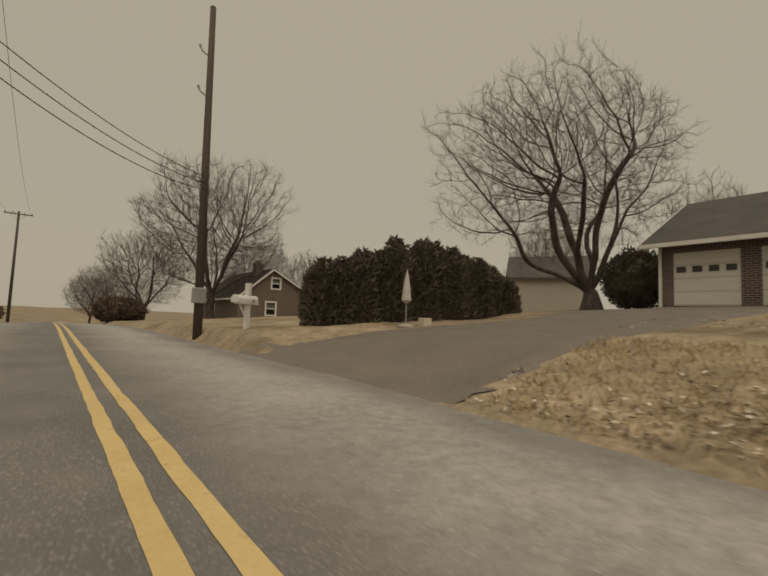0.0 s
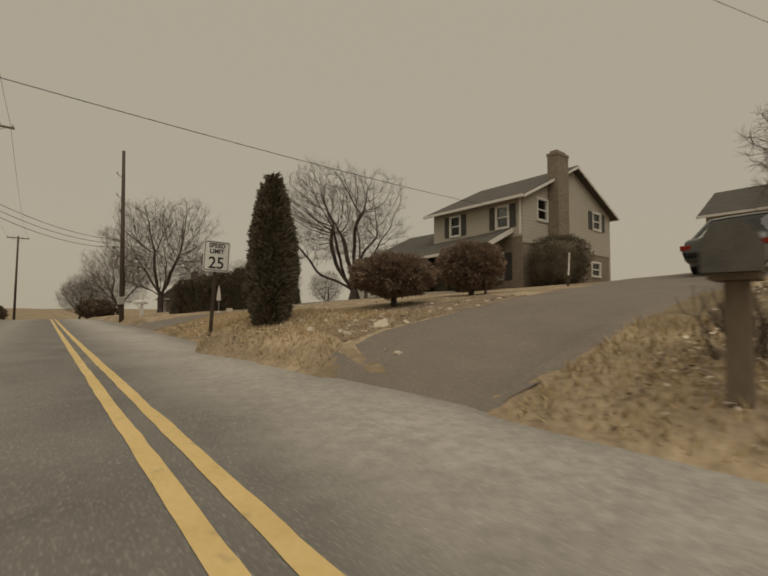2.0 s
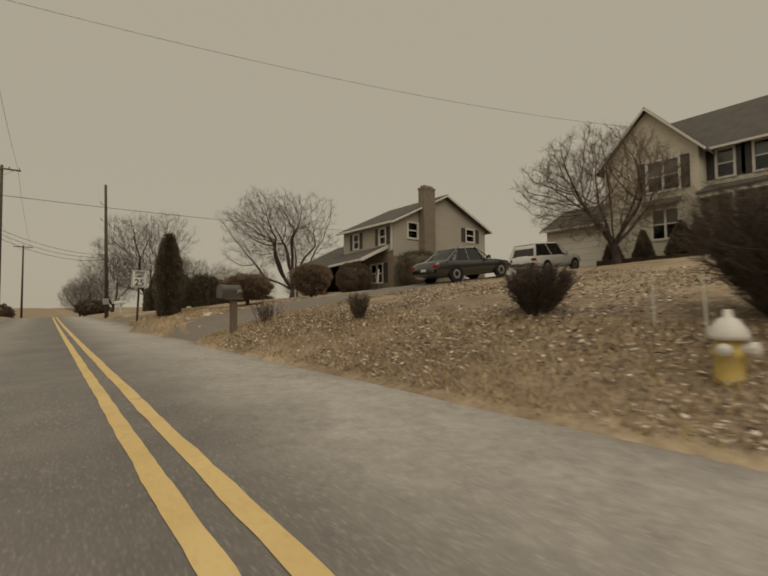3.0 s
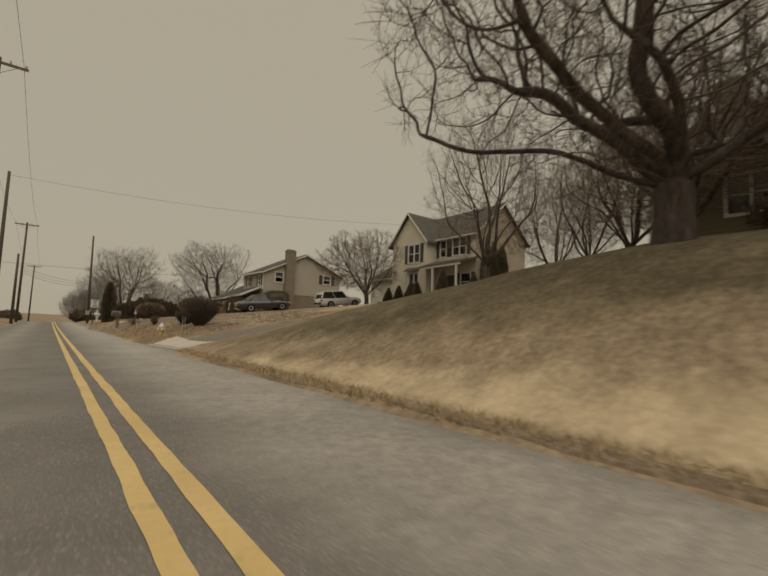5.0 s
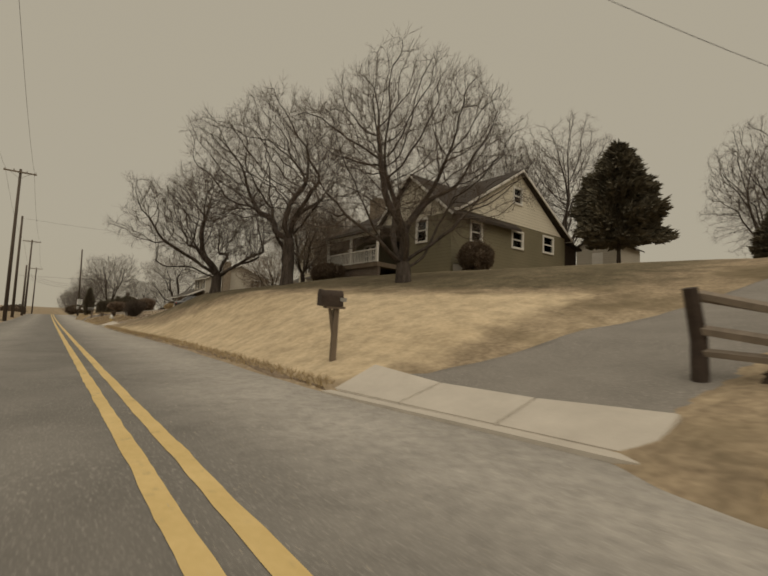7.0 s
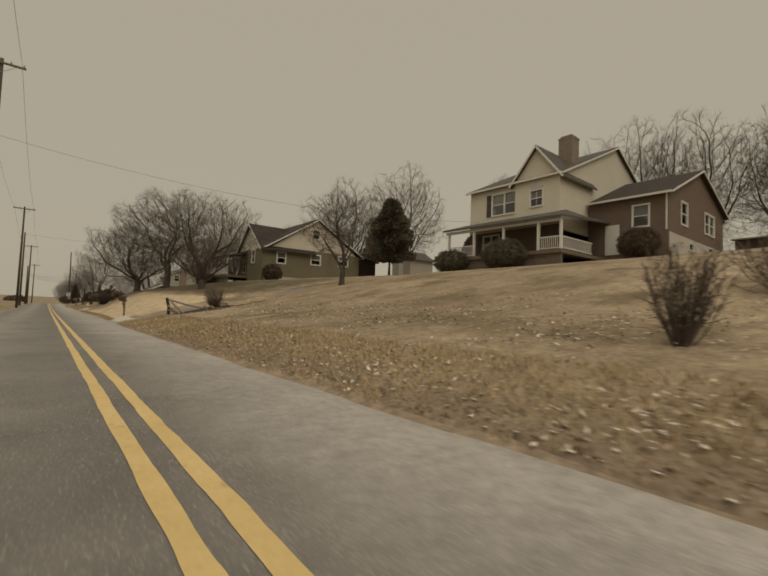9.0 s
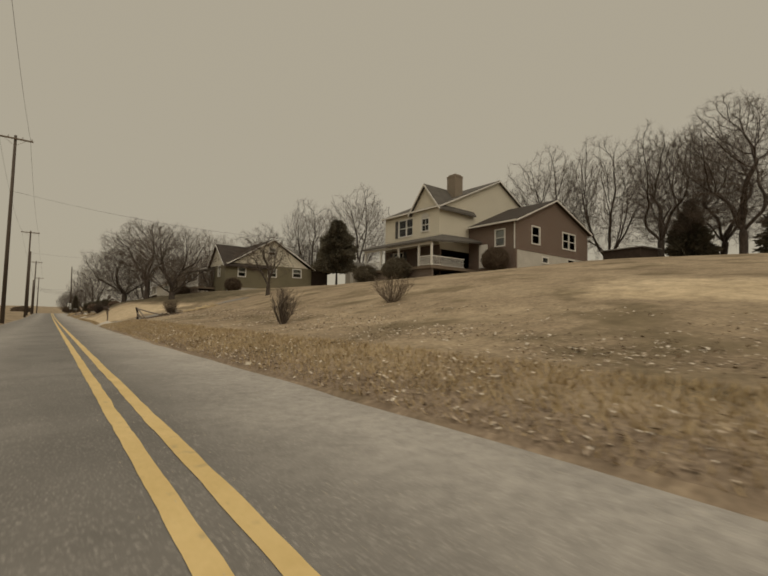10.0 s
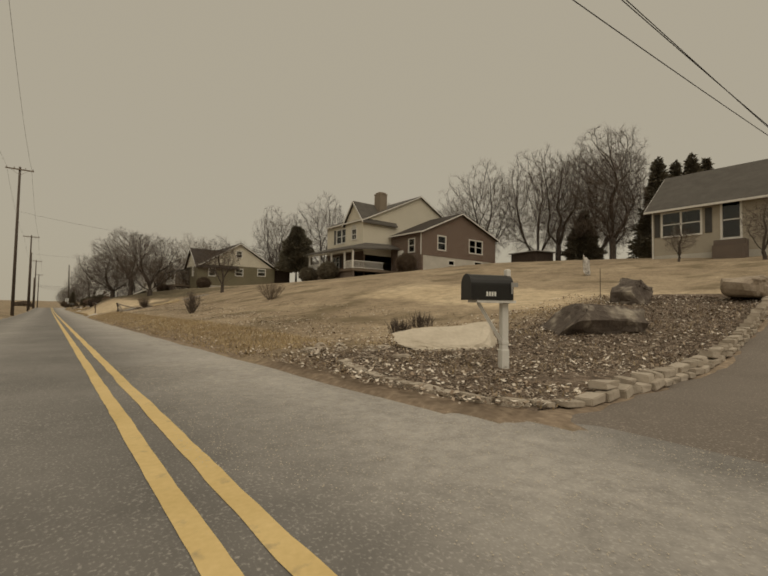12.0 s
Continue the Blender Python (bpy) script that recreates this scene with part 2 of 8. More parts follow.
M_straw = surface("pale_straw_lawn", [(0.4, 0.312, 0.2), (0.51, 0.408, 0.272), (0.6, 0.49, 0.338)], 0.5, 14, rough=0.95, bump=0.8, bump_dist=0.03, space="World", spots=((0.325, 0.25, 0.153), 1.3, 0.33), spec=0.1, fine_mix=0.5)

# dark olive grass under the trees, their shade included in the colour
M_olive = surface("shaded_olive_lawn", [(0.085, 0.07, 0.045), (0.14, 0.116, 0.075), (0.21, 0.175, 0.118)], 0.6, 14, rough=0.95, bump=0.4, space="World", spec=0.1)
M_mulch = surface("leaf_mulch", [(0.128, 0.0949, 0.0676), (0.236, 0.182, 0.131), (0.394, 0.316, 0.229)], 3.5, 22, rough=0.95, bump=0.9, bump_dist=0.03, space="World", spec=0.1, fine_mix=0.55)


def patched(base, others):
    """Lets a material turn into others where the mesh's attributes say so: others = [(attribute, material)]."""
    n, l = base.node_tree.nodes, base.node_tree.links
    b = n["Principled BSDF"]
    fac = [x for x in n if x.type == "VALTORGB"][0].inputs[0].links[0].from_socket
    wob = n.new("ShaderNodeTexNoise")
    wob.inputs["Scale"].default_value, wob.inputs["Detail"].default_value = 1.4, 6
    ge = n.new("ShaderNodeNewGeometry")
    l.new(ge.outputs["Position"], wob.inputs[0])
    for name, m in others:
        at = n.new("ShaderNodeAttribute")
        at.attribute_name = name
        src = [x for x in m.node_tree.nodes if x.type == "VALTORGB"][0].color_ramp.elements
        ramp = n.new("ShaderNodeValToRGB")
        el = ramp.color_ramp.elements
        el[0].position, el[0].color = src[0].position, src[0].color
        el[1].position, el[1].color = src[len(src) - 1].position, src[len(src) - 1].color
        for q in list(src)[1:-1]:
            el.new(q.position).color = q.color
        l.new(fac, ramp.inputs[0])
        # ragged border: attribute plus noise, sharpened
        ad = n.new("ShaderNodeMath")
        ad.operation, ad.inputs[1].default_value = "MULTIPLY_ADD", 1.1
        l.new(wob.outputs[0], ad.inputs[0])
        l.new(at.outputs["Fac"], ad.inputs[2])
        mr = n.new("ShaderNodeMapRange")
        mr.inputs["From Min"].default_value, mr.inputs["From Max"].default_value = 0.8, 1.35
        l.new(ad.outputs[0], mr.inputs[0])
        mx = n.new("ShaderNodeMixRGB")
        l.new(mr.outputs[0], mx.inputs[0])
        l.new(b.inputs["Base Color"].links[0].from_socket, mx.inputs[1])
        l.new(ramp.outputs[0], mx.inputs[2])
        l.new(mx.outputs[0], b.inputs["Base Color"])


def mottle(m, scale, lo, hi, detail=5, sharp=0.14):
    """Darker and paler patches of one size over a material."""
    n, l = m.node_tree.nodes, m.node_tree.links
    b = n["Principled BSDF"]
    ge, tx, mr, mu = (n.new(k) for k in ("ShaderNodeNewGeometry", "ShaderNodeTexNoise", "ShaderNodeMapRange", "ShaderNodeMixRGB"))
    tx.inputs["Scale"].default_value, tx.inputs["Detail"].default_value, tx.inputs["Roughness"].default_value = scale, detail, 0.65
    l.new(ge.outputs["Position"], tx.inputs[0])
    mr.inputs["From Min"].default_value, mr.inputs["From Max"].default_value = 0.5 - sharp, 0.5 + sharp
    mr.inputs["To Min"].default_value, mr.inputs["To Max"].default_value = lo, hi
    l.new(tx.outputs[0], mr.inputs[0])
    mu.blend_type, mu.inputs[0].default_value = "MULTIPLY", 1.0
    l.new(b.inputs["Base Color"].links[0].from_socket, mu.inputs[1])
    l.new(mr.outputs[0], mu.inputs[2])
    l.new(mu.outputs[0], b.inputs["Base Color"])


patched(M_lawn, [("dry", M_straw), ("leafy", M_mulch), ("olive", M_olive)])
mottle(M_lawn, 2.2, 0.84, 1.18)
mottle(M_road, 0.5, 0.9, 1.1)
M_bed = surface("bed_mulch", [(0.07, 0.053, 0.04), (0.17, 0.131, 0.1), (0.36, 0.295, 0.225)], 3.5, 34, rough=0.95, bump=1.0, bump_dist=0.04, space="World", spec=0.1, fine_mix=0.55)
mottle(M_bed, 6.0, 0.6, 1.35)
M_soil = surface("bare_soil", [(0.05, 0.035, 0.025), (0.12, 0.085, 0.06)], 3, 30, rough=0.95, bump=1.0, bump_dist=0.04, space="World", spec=0.1)
M_leaf = surface("dry_leaf", [(0.11, 0.075, 0.048), (0.27, 0.2, 0.14), (0.45, 0.365, 0.275), (0.72, 0.65, 0.55)], 1.7, 30, rough=0.8, bump=0, space="World")
M_chip = surface("bark_chip", [(0.07, 0.05, 0.036), (0.16, 0.12, 0.086), (0.29, 0.23, 0.17), (0.52, 0.45, 0.36)], 1.7, 30, rough=0.85, bump=0, space="World")
for m_ in (M_leaf, M_chip):
    nl_, ll_ = m_.node_tree.nodes, m_.node_tree.links
    gi_ = nl_.new("ShaderNodeNewGeometry")
    rr_ = nl_.new("ShaderNodeMapRange")
    rr_.inputs["To Min"].default_value, rr_.inputs["To Max"].default_value = 0.2, 0.8
    ll_.new(gi_.outputs["Random Per Island"], rr_.inputs[0])
    for nd_ in nl_:
        if nd_.type == "VALTORGB":
            ll_.new(rr_.outputs[0], nd_.inputs[0])
M_blade = surface("dry_grass_blade", [(0.295, 0.219, 0.125), (0.433, 0.332, 0.191), (0.552, 0.439, 0.267)], 0.6, 20, rough=0.8, bump=0, space="World")
M_yellow = surface("yellow_road_paint", [(0.58, 0.42, 0.17), (0.74, 0.555, 0.26)], 1.5, 30, rough=0.65, bump=0.2, space="World", spots=((0.4, 0.31, 0.17), 9, 0.3))
M_bark = surface("grey_brown_bark", [(0.028, 0.022, 0.019), (0.075, 0.06, 0.05), (0.15, 0.122, 0.1)], 6, 34, bump=1.0, bump_dist=0.06, stretch=(1, 1, 0.25))
M_twig = surface("winter_twigs", [(0.08, 0.062, 0.05), (0.16, 0.125, 0.098)], 2, 20, bump=0)
M_pale_twig = surface("pale_winter_twigs", [(0.13, 0.1, 0.075), (0.24, 0.19, 0.14)], 2, 20, bump=0)
M_dark_twig = surface("dark_winter_twigs", [(0.06, 0.046, 0.036), (0.125, 0.097, 0.075)], 2, 20, bump=0)
M_cypress = surface("dark_conifer", [(0.08, 0.068, 0.051), (0.145, 0.125, 0.09), (0.215, 0.186, 0.135)], 3, 25, bump=0.3, spec=0.15)
M_fir = surface("fir_needles", [(0.09, 0.08, 0.06), (0.2, 0.18, 0.13)], 2, 20, bump=0.3, spec=0.15)
M_shrub = surface("brown_shrub", [(0.08, 0.06, 0.044), (0.15, 0.114, 0.083), (0.22, 0.17, 0.125)], 3, 25, bump=0.3, spec=0.1)
M_weeping = surface("dense_weeping_twigs", [(0.15, 0.11, 0.083), (0.26, 0.195, 0.146), (0.36, 0.275, 0.208)], 3, 25, bump=0.3, spec=0.1)
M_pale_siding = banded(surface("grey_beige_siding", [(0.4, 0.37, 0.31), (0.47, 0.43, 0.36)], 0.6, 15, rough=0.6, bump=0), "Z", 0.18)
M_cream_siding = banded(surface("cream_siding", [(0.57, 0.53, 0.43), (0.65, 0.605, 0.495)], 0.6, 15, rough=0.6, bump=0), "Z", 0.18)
M_shaded_tan_siding = banded(surface("shaded_tan_siding", [(0.36, 0.31, 0.23), (0.43, 0.37, 0.28)], 0.6, 15, rough=0.6, bump=0), "Z", 0.18)
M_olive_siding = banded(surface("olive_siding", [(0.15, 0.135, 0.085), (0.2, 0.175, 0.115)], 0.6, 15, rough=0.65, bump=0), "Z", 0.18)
M_stone_siding = surface("grey_tan_stucco", [(0.34, 0.305, 0.245), (0.43, 0.385, 0.31)], 1.2, 20, rough=0.8, bump=0.4)
M_brick = bricked(surface("red_brown_brick", [(0.115, 0.068, 0.05), (0.185, 0.115, 0.085)], 3, 20, bump=0.2), "x")
M_dark_brick = bricked(surface("dark_brick", [(0.09, 0.062, 0.05), (0.15, 0.105, 0.08)], 3, 20, bump=0.2), "x")
M_tan_brick = bricked(surface("tan_brick", [(0.2, 0.155, 0.11), (0.3, 0.24, 0.17)], 3, 20, bump=0.2), "x")
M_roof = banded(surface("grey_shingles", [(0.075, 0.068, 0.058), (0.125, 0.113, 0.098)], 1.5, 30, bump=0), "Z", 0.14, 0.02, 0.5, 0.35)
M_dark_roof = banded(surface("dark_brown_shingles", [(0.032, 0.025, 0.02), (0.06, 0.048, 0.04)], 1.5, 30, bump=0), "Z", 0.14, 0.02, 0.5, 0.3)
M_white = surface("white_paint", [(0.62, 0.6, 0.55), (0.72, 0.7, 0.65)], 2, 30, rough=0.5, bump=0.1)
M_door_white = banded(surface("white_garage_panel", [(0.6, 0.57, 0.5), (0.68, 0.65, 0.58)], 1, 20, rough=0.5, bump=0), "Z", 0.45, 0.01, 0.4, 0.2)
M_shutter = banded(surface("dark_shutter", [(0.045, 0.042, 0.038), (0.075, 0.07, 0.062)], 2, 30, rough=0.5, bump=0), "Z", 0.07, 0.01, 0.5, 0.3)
M_foundation = surface("whitewashed_foundation", [(0.42, 0.4, 0.35), (0.56, 0.53, 0.47)], 1.5, 20, bump=0.3)
M_wood = surface("weathered_wood", [(0.12, 0.09, 0.065), (0.22, 0.175, 0.13)], 4, 50, bump=0.4, stretch=(1, 1, 0.15))
M_pole = surface("creosoted_pole", [(0.055, 0.042, 0.032), (0.12, 0.095, 0.074)], 3, 50, bump=0.4, stretch=(1, 1, 0.1))
M_rail = surface("grey_split_rail", [(0.17, 0.14, 0.11), (0.3, 0.25, 0.2)], 4, 40, bump=0.5, stretch=(0.3, 1, 1))
M_dark_wood = surface("dark_stained_wood", [(0.035, 0.025, 0.02), (0.075, 0.055, 0.042)], 4, 40, bump=0.4)
M_metal = surface("galvanised_steel", [(0.33, 0.32, 0.3), (0.45, 0.44, 0.42)], 6, 60, rough=0.45, bump=0.1, metal=0.7)
M_post_steel = surface("rusty_sign_post", [(0.05, 0.038, 0.03), (0.1, 0.075, 0.055)], 8, 60, rough=0.7, bump=0.2, metal=0.4)
M_box_grey = surface("weathered_grey_enamel", [(0.07, 0.065, 0.058), (0.14, 0.13, 0.115)], 5, 40, rough=0.4, bump=0.1, metal=0.3)
M_black = surface("black_enamel", [(0.012, 0.011, 0.01), (0.025, 0.024, 0.022)], 3, 40, rough=0.35, bump=0.05)
M_sign = surface("white_sign_sheeting", [(0.66, 0.66, 0.62), (0.74, 0.74, 0.7)], 3, 30, rough=0.45, bump=0.03)
M_ink = surface("sign_black", [(0.012, 0.012, 0.012), (0.022, 0.022, 0.022)], 6, 30, rough=0.5, bump=0)
M_hyd_yellow = surface("faded_yellow_enamel", [(0.5, 0.36, 0.1), (0.62, 0.47, 0.16)], 6, 40, rough=0.5, bump=0.15, spots=((0.45, 0.38, 0.25), 9, 0.35))
M_rock = surface("limestone", [(0.19, 0.155, 0.118), (0.33, 0.27, 0.205), (0.46, 0.385, 0.3)], 2, 14, bump=0.8, bump_dist=0.03)
M_edge_stone = surface("weathered_edging_stone", [(0.2, 0.168, 0.13), (0.33, 0.28, 0.22), (0.45, 0.39, 0.315)], 3, 18, bump=0.7, bump_dist=0.02, per_object=0.25)
M_pale_rock = surface("pale_limestone", [(0.45, 0.39, 0.3), (0.62, 0.55, 0.44)], 2, 14, bump=0.6, bump_dist=0.03)
M_dark_rock = surface("dark_fieldstone", [(0.06, 0.047, 0.038), (0.15, 0.122, 0.1)], 2, 14, bump=1.0, bump_dist=0.05, spots=((0.34, 0.3, 0.24), 2.2, 0.4))
M_rubber = surface("tyre_rubber", [(0.012, 0.012, 0.012), (0.022, 0.021, 0.02)], 6, 60, rough=0.85, bump=0.2)
M_alloy = surface("alloy_rim", [(0.4, 0.4, 0.39), (0.52, 0.52, 0.5)], 6, 60, rough=0.35, bump=0, metal=0.8)
M_car_dark = surface("charcoal_car_paint", [(0.018, 0.017, 0.016), (0.026, 0.025, 0.024)], 2, 40, rough=0.22, bump=0, spec=0.6)
M_car_white = surface("white_car_paint", [(0.6, 0.59, 0.56), (0.66, 0.65, 0.62)], 2, 40, rough=0.25, bump=0, spec=0.5)
for m_ in (M_car_dark, M_car_white):
    m_.node_tree.nodes["Principled BSDF"].inputs["Coat Weight"].default_value = 1.0
M_car_glass = surface("tinted_car_glass", [(0.012, 0.013, 0.013), (0.02, 0.02, 0.02)], 2, 20, rough=0.06, bump=0, spec=0.6)
M_lamp_glass = surface("headlamp_lens", [(0.5, 0.5, 0.48), (0.65, 0.65, 0.62)], 3, 20, rough=0.1, bump=0)
M_red_lens = surface("tail_lamp_lens", [(0.2, 0.02, 0.015), (0.28, 0.03, 0.02)], 3, 20, rough=0.15, bump=0)
M_ornament = surface("mottled_white_stone", [(0.1, 0.09, 0.08), (0.45, 0.42, 0.38), (0.7, 0.67, 0.61)], 5, 20, bump=0.4)
M_cloth = surface("grey_umbrella_cloth", [(0.42, 0.38, 0.34), (0.56, 0.52, 0.47)], 4, 30, rough=0.9, bump=0.2)
M_cable = surface("cable_black", [(0.02, 0.018, 0.016), (0.035, 0.03, 0.027)], 3, 20, bump=0)
M_dark_in = surface("dim_interior", [(0.05, 0.045, 0.04), (0.08, 0.072, 0.06)], 1, 10, bump=0)
M_blind = surface("window_blind", [(0.45, 0.43, 0.39), (0.55, 0.53, 0.48)], 2, 20, bump=0)


def glass_material():
    m = bpy.data.materials.new("window_glass")
    m.use_nodes = True
    n, l = m.node_tree.nodes, m.node_tree.links
    n.clear()
    out, mix, tr, gl, fr = (n.new(k) for k in ("ShaderNodeOutputMaterial", "ShaderNodeMixShader", "ShaderNodeBsdfTransparent", "ShaderNodeBsdfGlossy", "ShaderNodeFresnel"))
    tr.inputs[0].default_value, gl.inputs["Roughness"].default_value, fr.inputs[0].default_value = (0.75, 0.77, 0.75, 1), 0.03, 1.55
    l.new(fr.outputs[0], mix.inputs[0])
    l.new(tr.outputs[0], mix.inputs[1])
    l.new(gl.outputs[0], mix.inputs[2])
    l.new(mix.outputs[0], out.inputs[0])
    return m


M_glass = glass_material()


# ---- mesh helpers ----
def mesh_of(name, verts, faces, mat, smooth=False):
    me = bpy.data.meshes.new(name)
    me.from_pydata([tuple(v) for v in verts], [], [tuple(f) for f in faces])
    me.materials.append(mat)
    if smooth:
        me.polygons.foreach_set("use_smooth", [True] * len(me.polygons))
    me.update()
    return me


def piece(name, verts, faces, mat, parent=None, label="", smooth=False):
    """One mesh object under a thing or part."""
    ob = new(name, mesh_of(name, verts, faces, mat, smooth))
    if parent is not None:
        ob.parent = parent
    if label:
        ob["label"] = label
    return ob


def part(name, bm, mat, parent=None, label="", smooth=False):
    me = bpy.data.meshes.new(name)
    bm.to_mesh(me)
    bm.free()
    me.materials.append(mat)
    if smooth:
        me.polygons.foreach_set("use_smooth", [True] * len(me.polygons))
    ob = new(name, me)
    if parent is not None:
        ob.parent = parent
    if label:
        ob["label"] = label
    return ob


def thing(name, label, category, at=(0, 0, 0), turn=0.0, group="", kind=""):
    ob = new(name)
    ob.empty_display_size = 0.2
    ob.matrix_world = pose(*at, 0, 0, turn)
    return tagged(ob, label, category, group, kind)


def box_bm(x0, x1, y0, y1, z0, z1, bevel=0.0, bm=None):
    own = bm or bmesh.new()
    g = bmesh.ops.create_cube(own, size=1)["verts"]
    bmesh.ops.scale(own, vec=(x1 - x0, y1 - y0, z1 - z0), verts=g)
    bmesh.ops.translate(own, vec=((x0 + x1) / 2, (y0 + y1) / 2, (z0 + z1) / 2), verts=g)
    if bevel:
        es = list({e for v in g for e in v.link_edges})
        bmesh.ops.bevel(own, geom=es, offset=bevel, segments=2, affect="EDGES", profile=0.5)
    return own


def boxes_bm(items, bevel=0.0):
    bm = bmesh.new()
    for it in items:
        box_bm(*it, bevel=bevel, bm=bm)
    return bm


def lathe(profile, n=14, cap=True):
    """Rings of (radius, z) round the z axis."""
    vs, fs = [], []
    for r, z in profile:
        vs += [(r * math.cos(2 * math.pi * k / n), r * math.sin(2 * math.pi * k / n), z) for k in range(n)]
    for i in range(len(profile) - 1):
        fs += [(i * n + k, i * n + (k + 1) % n, (i + 1) * n + (k + 1) % n, (i + 1) * n + k) for k in range(n)]
    if cap:
        fs += [tuple(range(n))[::-1], tuple(range((len(profile) - 1) * n, len(profile) * n))]
    return vs, fs


def tube(points, radii, n=6):
    """A tube along points, closed at both ends."""
    pts = np.array(points, float)
    tan = np.gradient(pts, axis=0)
    tan /= np.linalg.norm(tan, axis=1)[:, None] + 1e-9
    ref = np.array([0.31, 0.17, 0.93]) if abs(tan[0][2]) < 0.9 else np.array([1.0, 0.1, 0])
    a = np.cross(tan, ref)
    a /= np.linalg.norm(a, axis=1)[:, None] + 1e-9
    b = np.cross(tan, a)
    ang = 2 * np.pi * np.arange(n) / n
    vs = pts[:, None] + np.asarray(radii, float).reshape(-1, 1, 1) * (np.cos(ang)[None, :, None] * a[:, None] + np.sin(ang)[None, :, None] * b[:, None])
    m = len(pts)
    fs = [(i * n + k, i * n + (k + 1) % n, (i + 1) * n + (k + 1) % n, (i + 1) * n + k) for i in range(m - 1) for k in range(n)]
    fs += [tuple(range(n))[::-1], tuple(range((m - 1) * n, m * n))]
    return [tuple(v) for v in vs.reshape(-1, 3)], fs


def join(*pieces):
    vs, fs = [], []
    for v, f in pieces:
        o = len(vs)
        vs += list(v)
        fs += [tuple(i + o for i in q) for q in f]
    return vs, fs


def grid_mesh(xs, ys, zf):
    """A sheet over the grid xs by ys, with heights zf(X, Y)."""
    X, Y = np.meshgrid(xs, ys)
    Z = zf(X, Y)
    nx, ny = len(xs), len(ys)
    vs = np.stack([X, Y, Z], -1).reshape(-1, 3)
    i = (np.arange(ny - 1)[:, None] * nx + np.arange(nx - 1)).ravel()
    return vs, np.stack([i, i + 1, i + nx + 1, i + nx], -1)


def fast_mesh(name, vs, fs, mat, smooth=False):
    """A mesh object from numpy arrays of vertices and equal-sized faces."""
    vs, fs = np.asarray(vs, np.float32), np.asarray(fs, np.int32)
    me = bpy.data.meshes.new(name)
    k = fs.shape[1]
    me.vertices.add(len(vs))
    me.vertices.foreach_set("co", vs.ravel())
    me.loops.add(fs.size)
    me.loops.foreach_set("vertex_index", fs.ravel())
    me.polygons.add(len(fs))
    me.polygons.foreach_set("loop_start", np.arange(0, fs.size, k, dtype=np.int32))
    if smooth:
        me.polygons.foreach_set("use_smooth", np.ones(len(fs), bool))
    me.materials.append(mat)
    me.update(calc_edges=True)
    return new(name, me)


# ---- ground and road ----
steps = lambda a, b, d: list(np.arange(a, b, d))
GX = [-1500, -500, -200, -90, -50, -30, -20, -14, -10, -8, -6.5, -5.5, -4.5, -3.8, -3.2, -2.8, -2.6, 0, 2.0] + steps(2.4, 6, 0.15) + steps(6, 14, 0.4) + steps(14, 50, 1.0) + steps(50, 110, 6) + [120, 160, 240, 400, 800, 1500]
GY = [-1500, -600, -350, -250, -200] + steps(-180, -140, 4) + steps(-140, 30, 0.5) + steps(30, 110, 2) + [115, 140, 180, 250, 400, 800, 1500]
v_, f_ = grid_mesh(GX, GY, ground_z)


def smooth(a, b, v):
    t = np.clip((v - a) / (b - a), 0, 1)
    return t * t * (3 - 2 * t)


# where the lawn is bleached to straw, and where leaves lie thick on it
vx_, vy_ = v_[:, 0], v_[:, 1]
vd_ = vx_ - road_edge(vy_)
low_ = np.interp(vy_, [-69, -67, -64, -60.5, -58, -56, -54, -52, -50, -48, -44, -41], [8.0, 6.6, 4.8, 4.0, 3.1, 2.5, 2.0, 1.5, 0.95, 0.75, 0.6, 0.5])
dry_ = smooth(-68.6, -67.6, vy_) * smooth(-38, -43, vy_) * smooth(0.1, 0.4, vd_) * (1 - smooth(low_ - 0.5, low_ + 0.8, vd_))
dry_ = np.maximum(dry_, 0.85 * smooth(-100, -106, vy_) * smooth(9.0, 10.5, vd_) * (1 - smooth(13.5, 16, vd_)) * smooth(-122, -119, vy_))
dry_ = np.maximum(dry_, 0.5 * smooth(-12, -10.5, vy_) * smooth(0.05, 0.3, vd_) * (1 - smooth(0.8, 2.4, vd_)) * (1 - smooth(3, 4, vy_)))
dry_ = np.maximum(dry_, 0.3 * smooth(-100, -80, vy_) * smooth(1, 2, vd_) * (1 - smooth(3, 6, vd_)) * smooth(-113, -105, vy_))
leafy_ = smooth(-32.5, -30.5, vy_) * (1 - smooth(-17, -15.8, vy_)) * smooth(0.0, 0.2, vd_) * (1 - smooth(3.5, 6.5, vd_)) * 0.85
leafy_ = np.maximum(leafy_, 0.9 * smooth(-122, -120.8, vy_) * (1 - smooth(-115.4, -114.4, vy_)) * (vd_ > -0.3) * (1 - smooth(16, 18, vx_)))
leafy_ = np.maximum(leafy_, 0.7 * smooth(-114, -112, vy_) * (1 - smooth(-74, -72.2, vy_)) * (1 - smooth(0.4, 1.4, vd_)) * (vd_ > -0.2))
# olive: dark band below the crest, tree shade put into the lawn's colour
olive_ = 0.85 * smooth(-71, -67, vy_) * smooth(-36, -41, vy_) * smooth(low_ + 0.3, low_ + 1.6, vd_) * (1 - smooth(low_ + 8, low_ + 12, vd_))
ground = tagged(fast_mesh("ground", v_, f_, M_lawn, True), "tan dormant winter lawn rising from the road", "lawn", kind="structure")
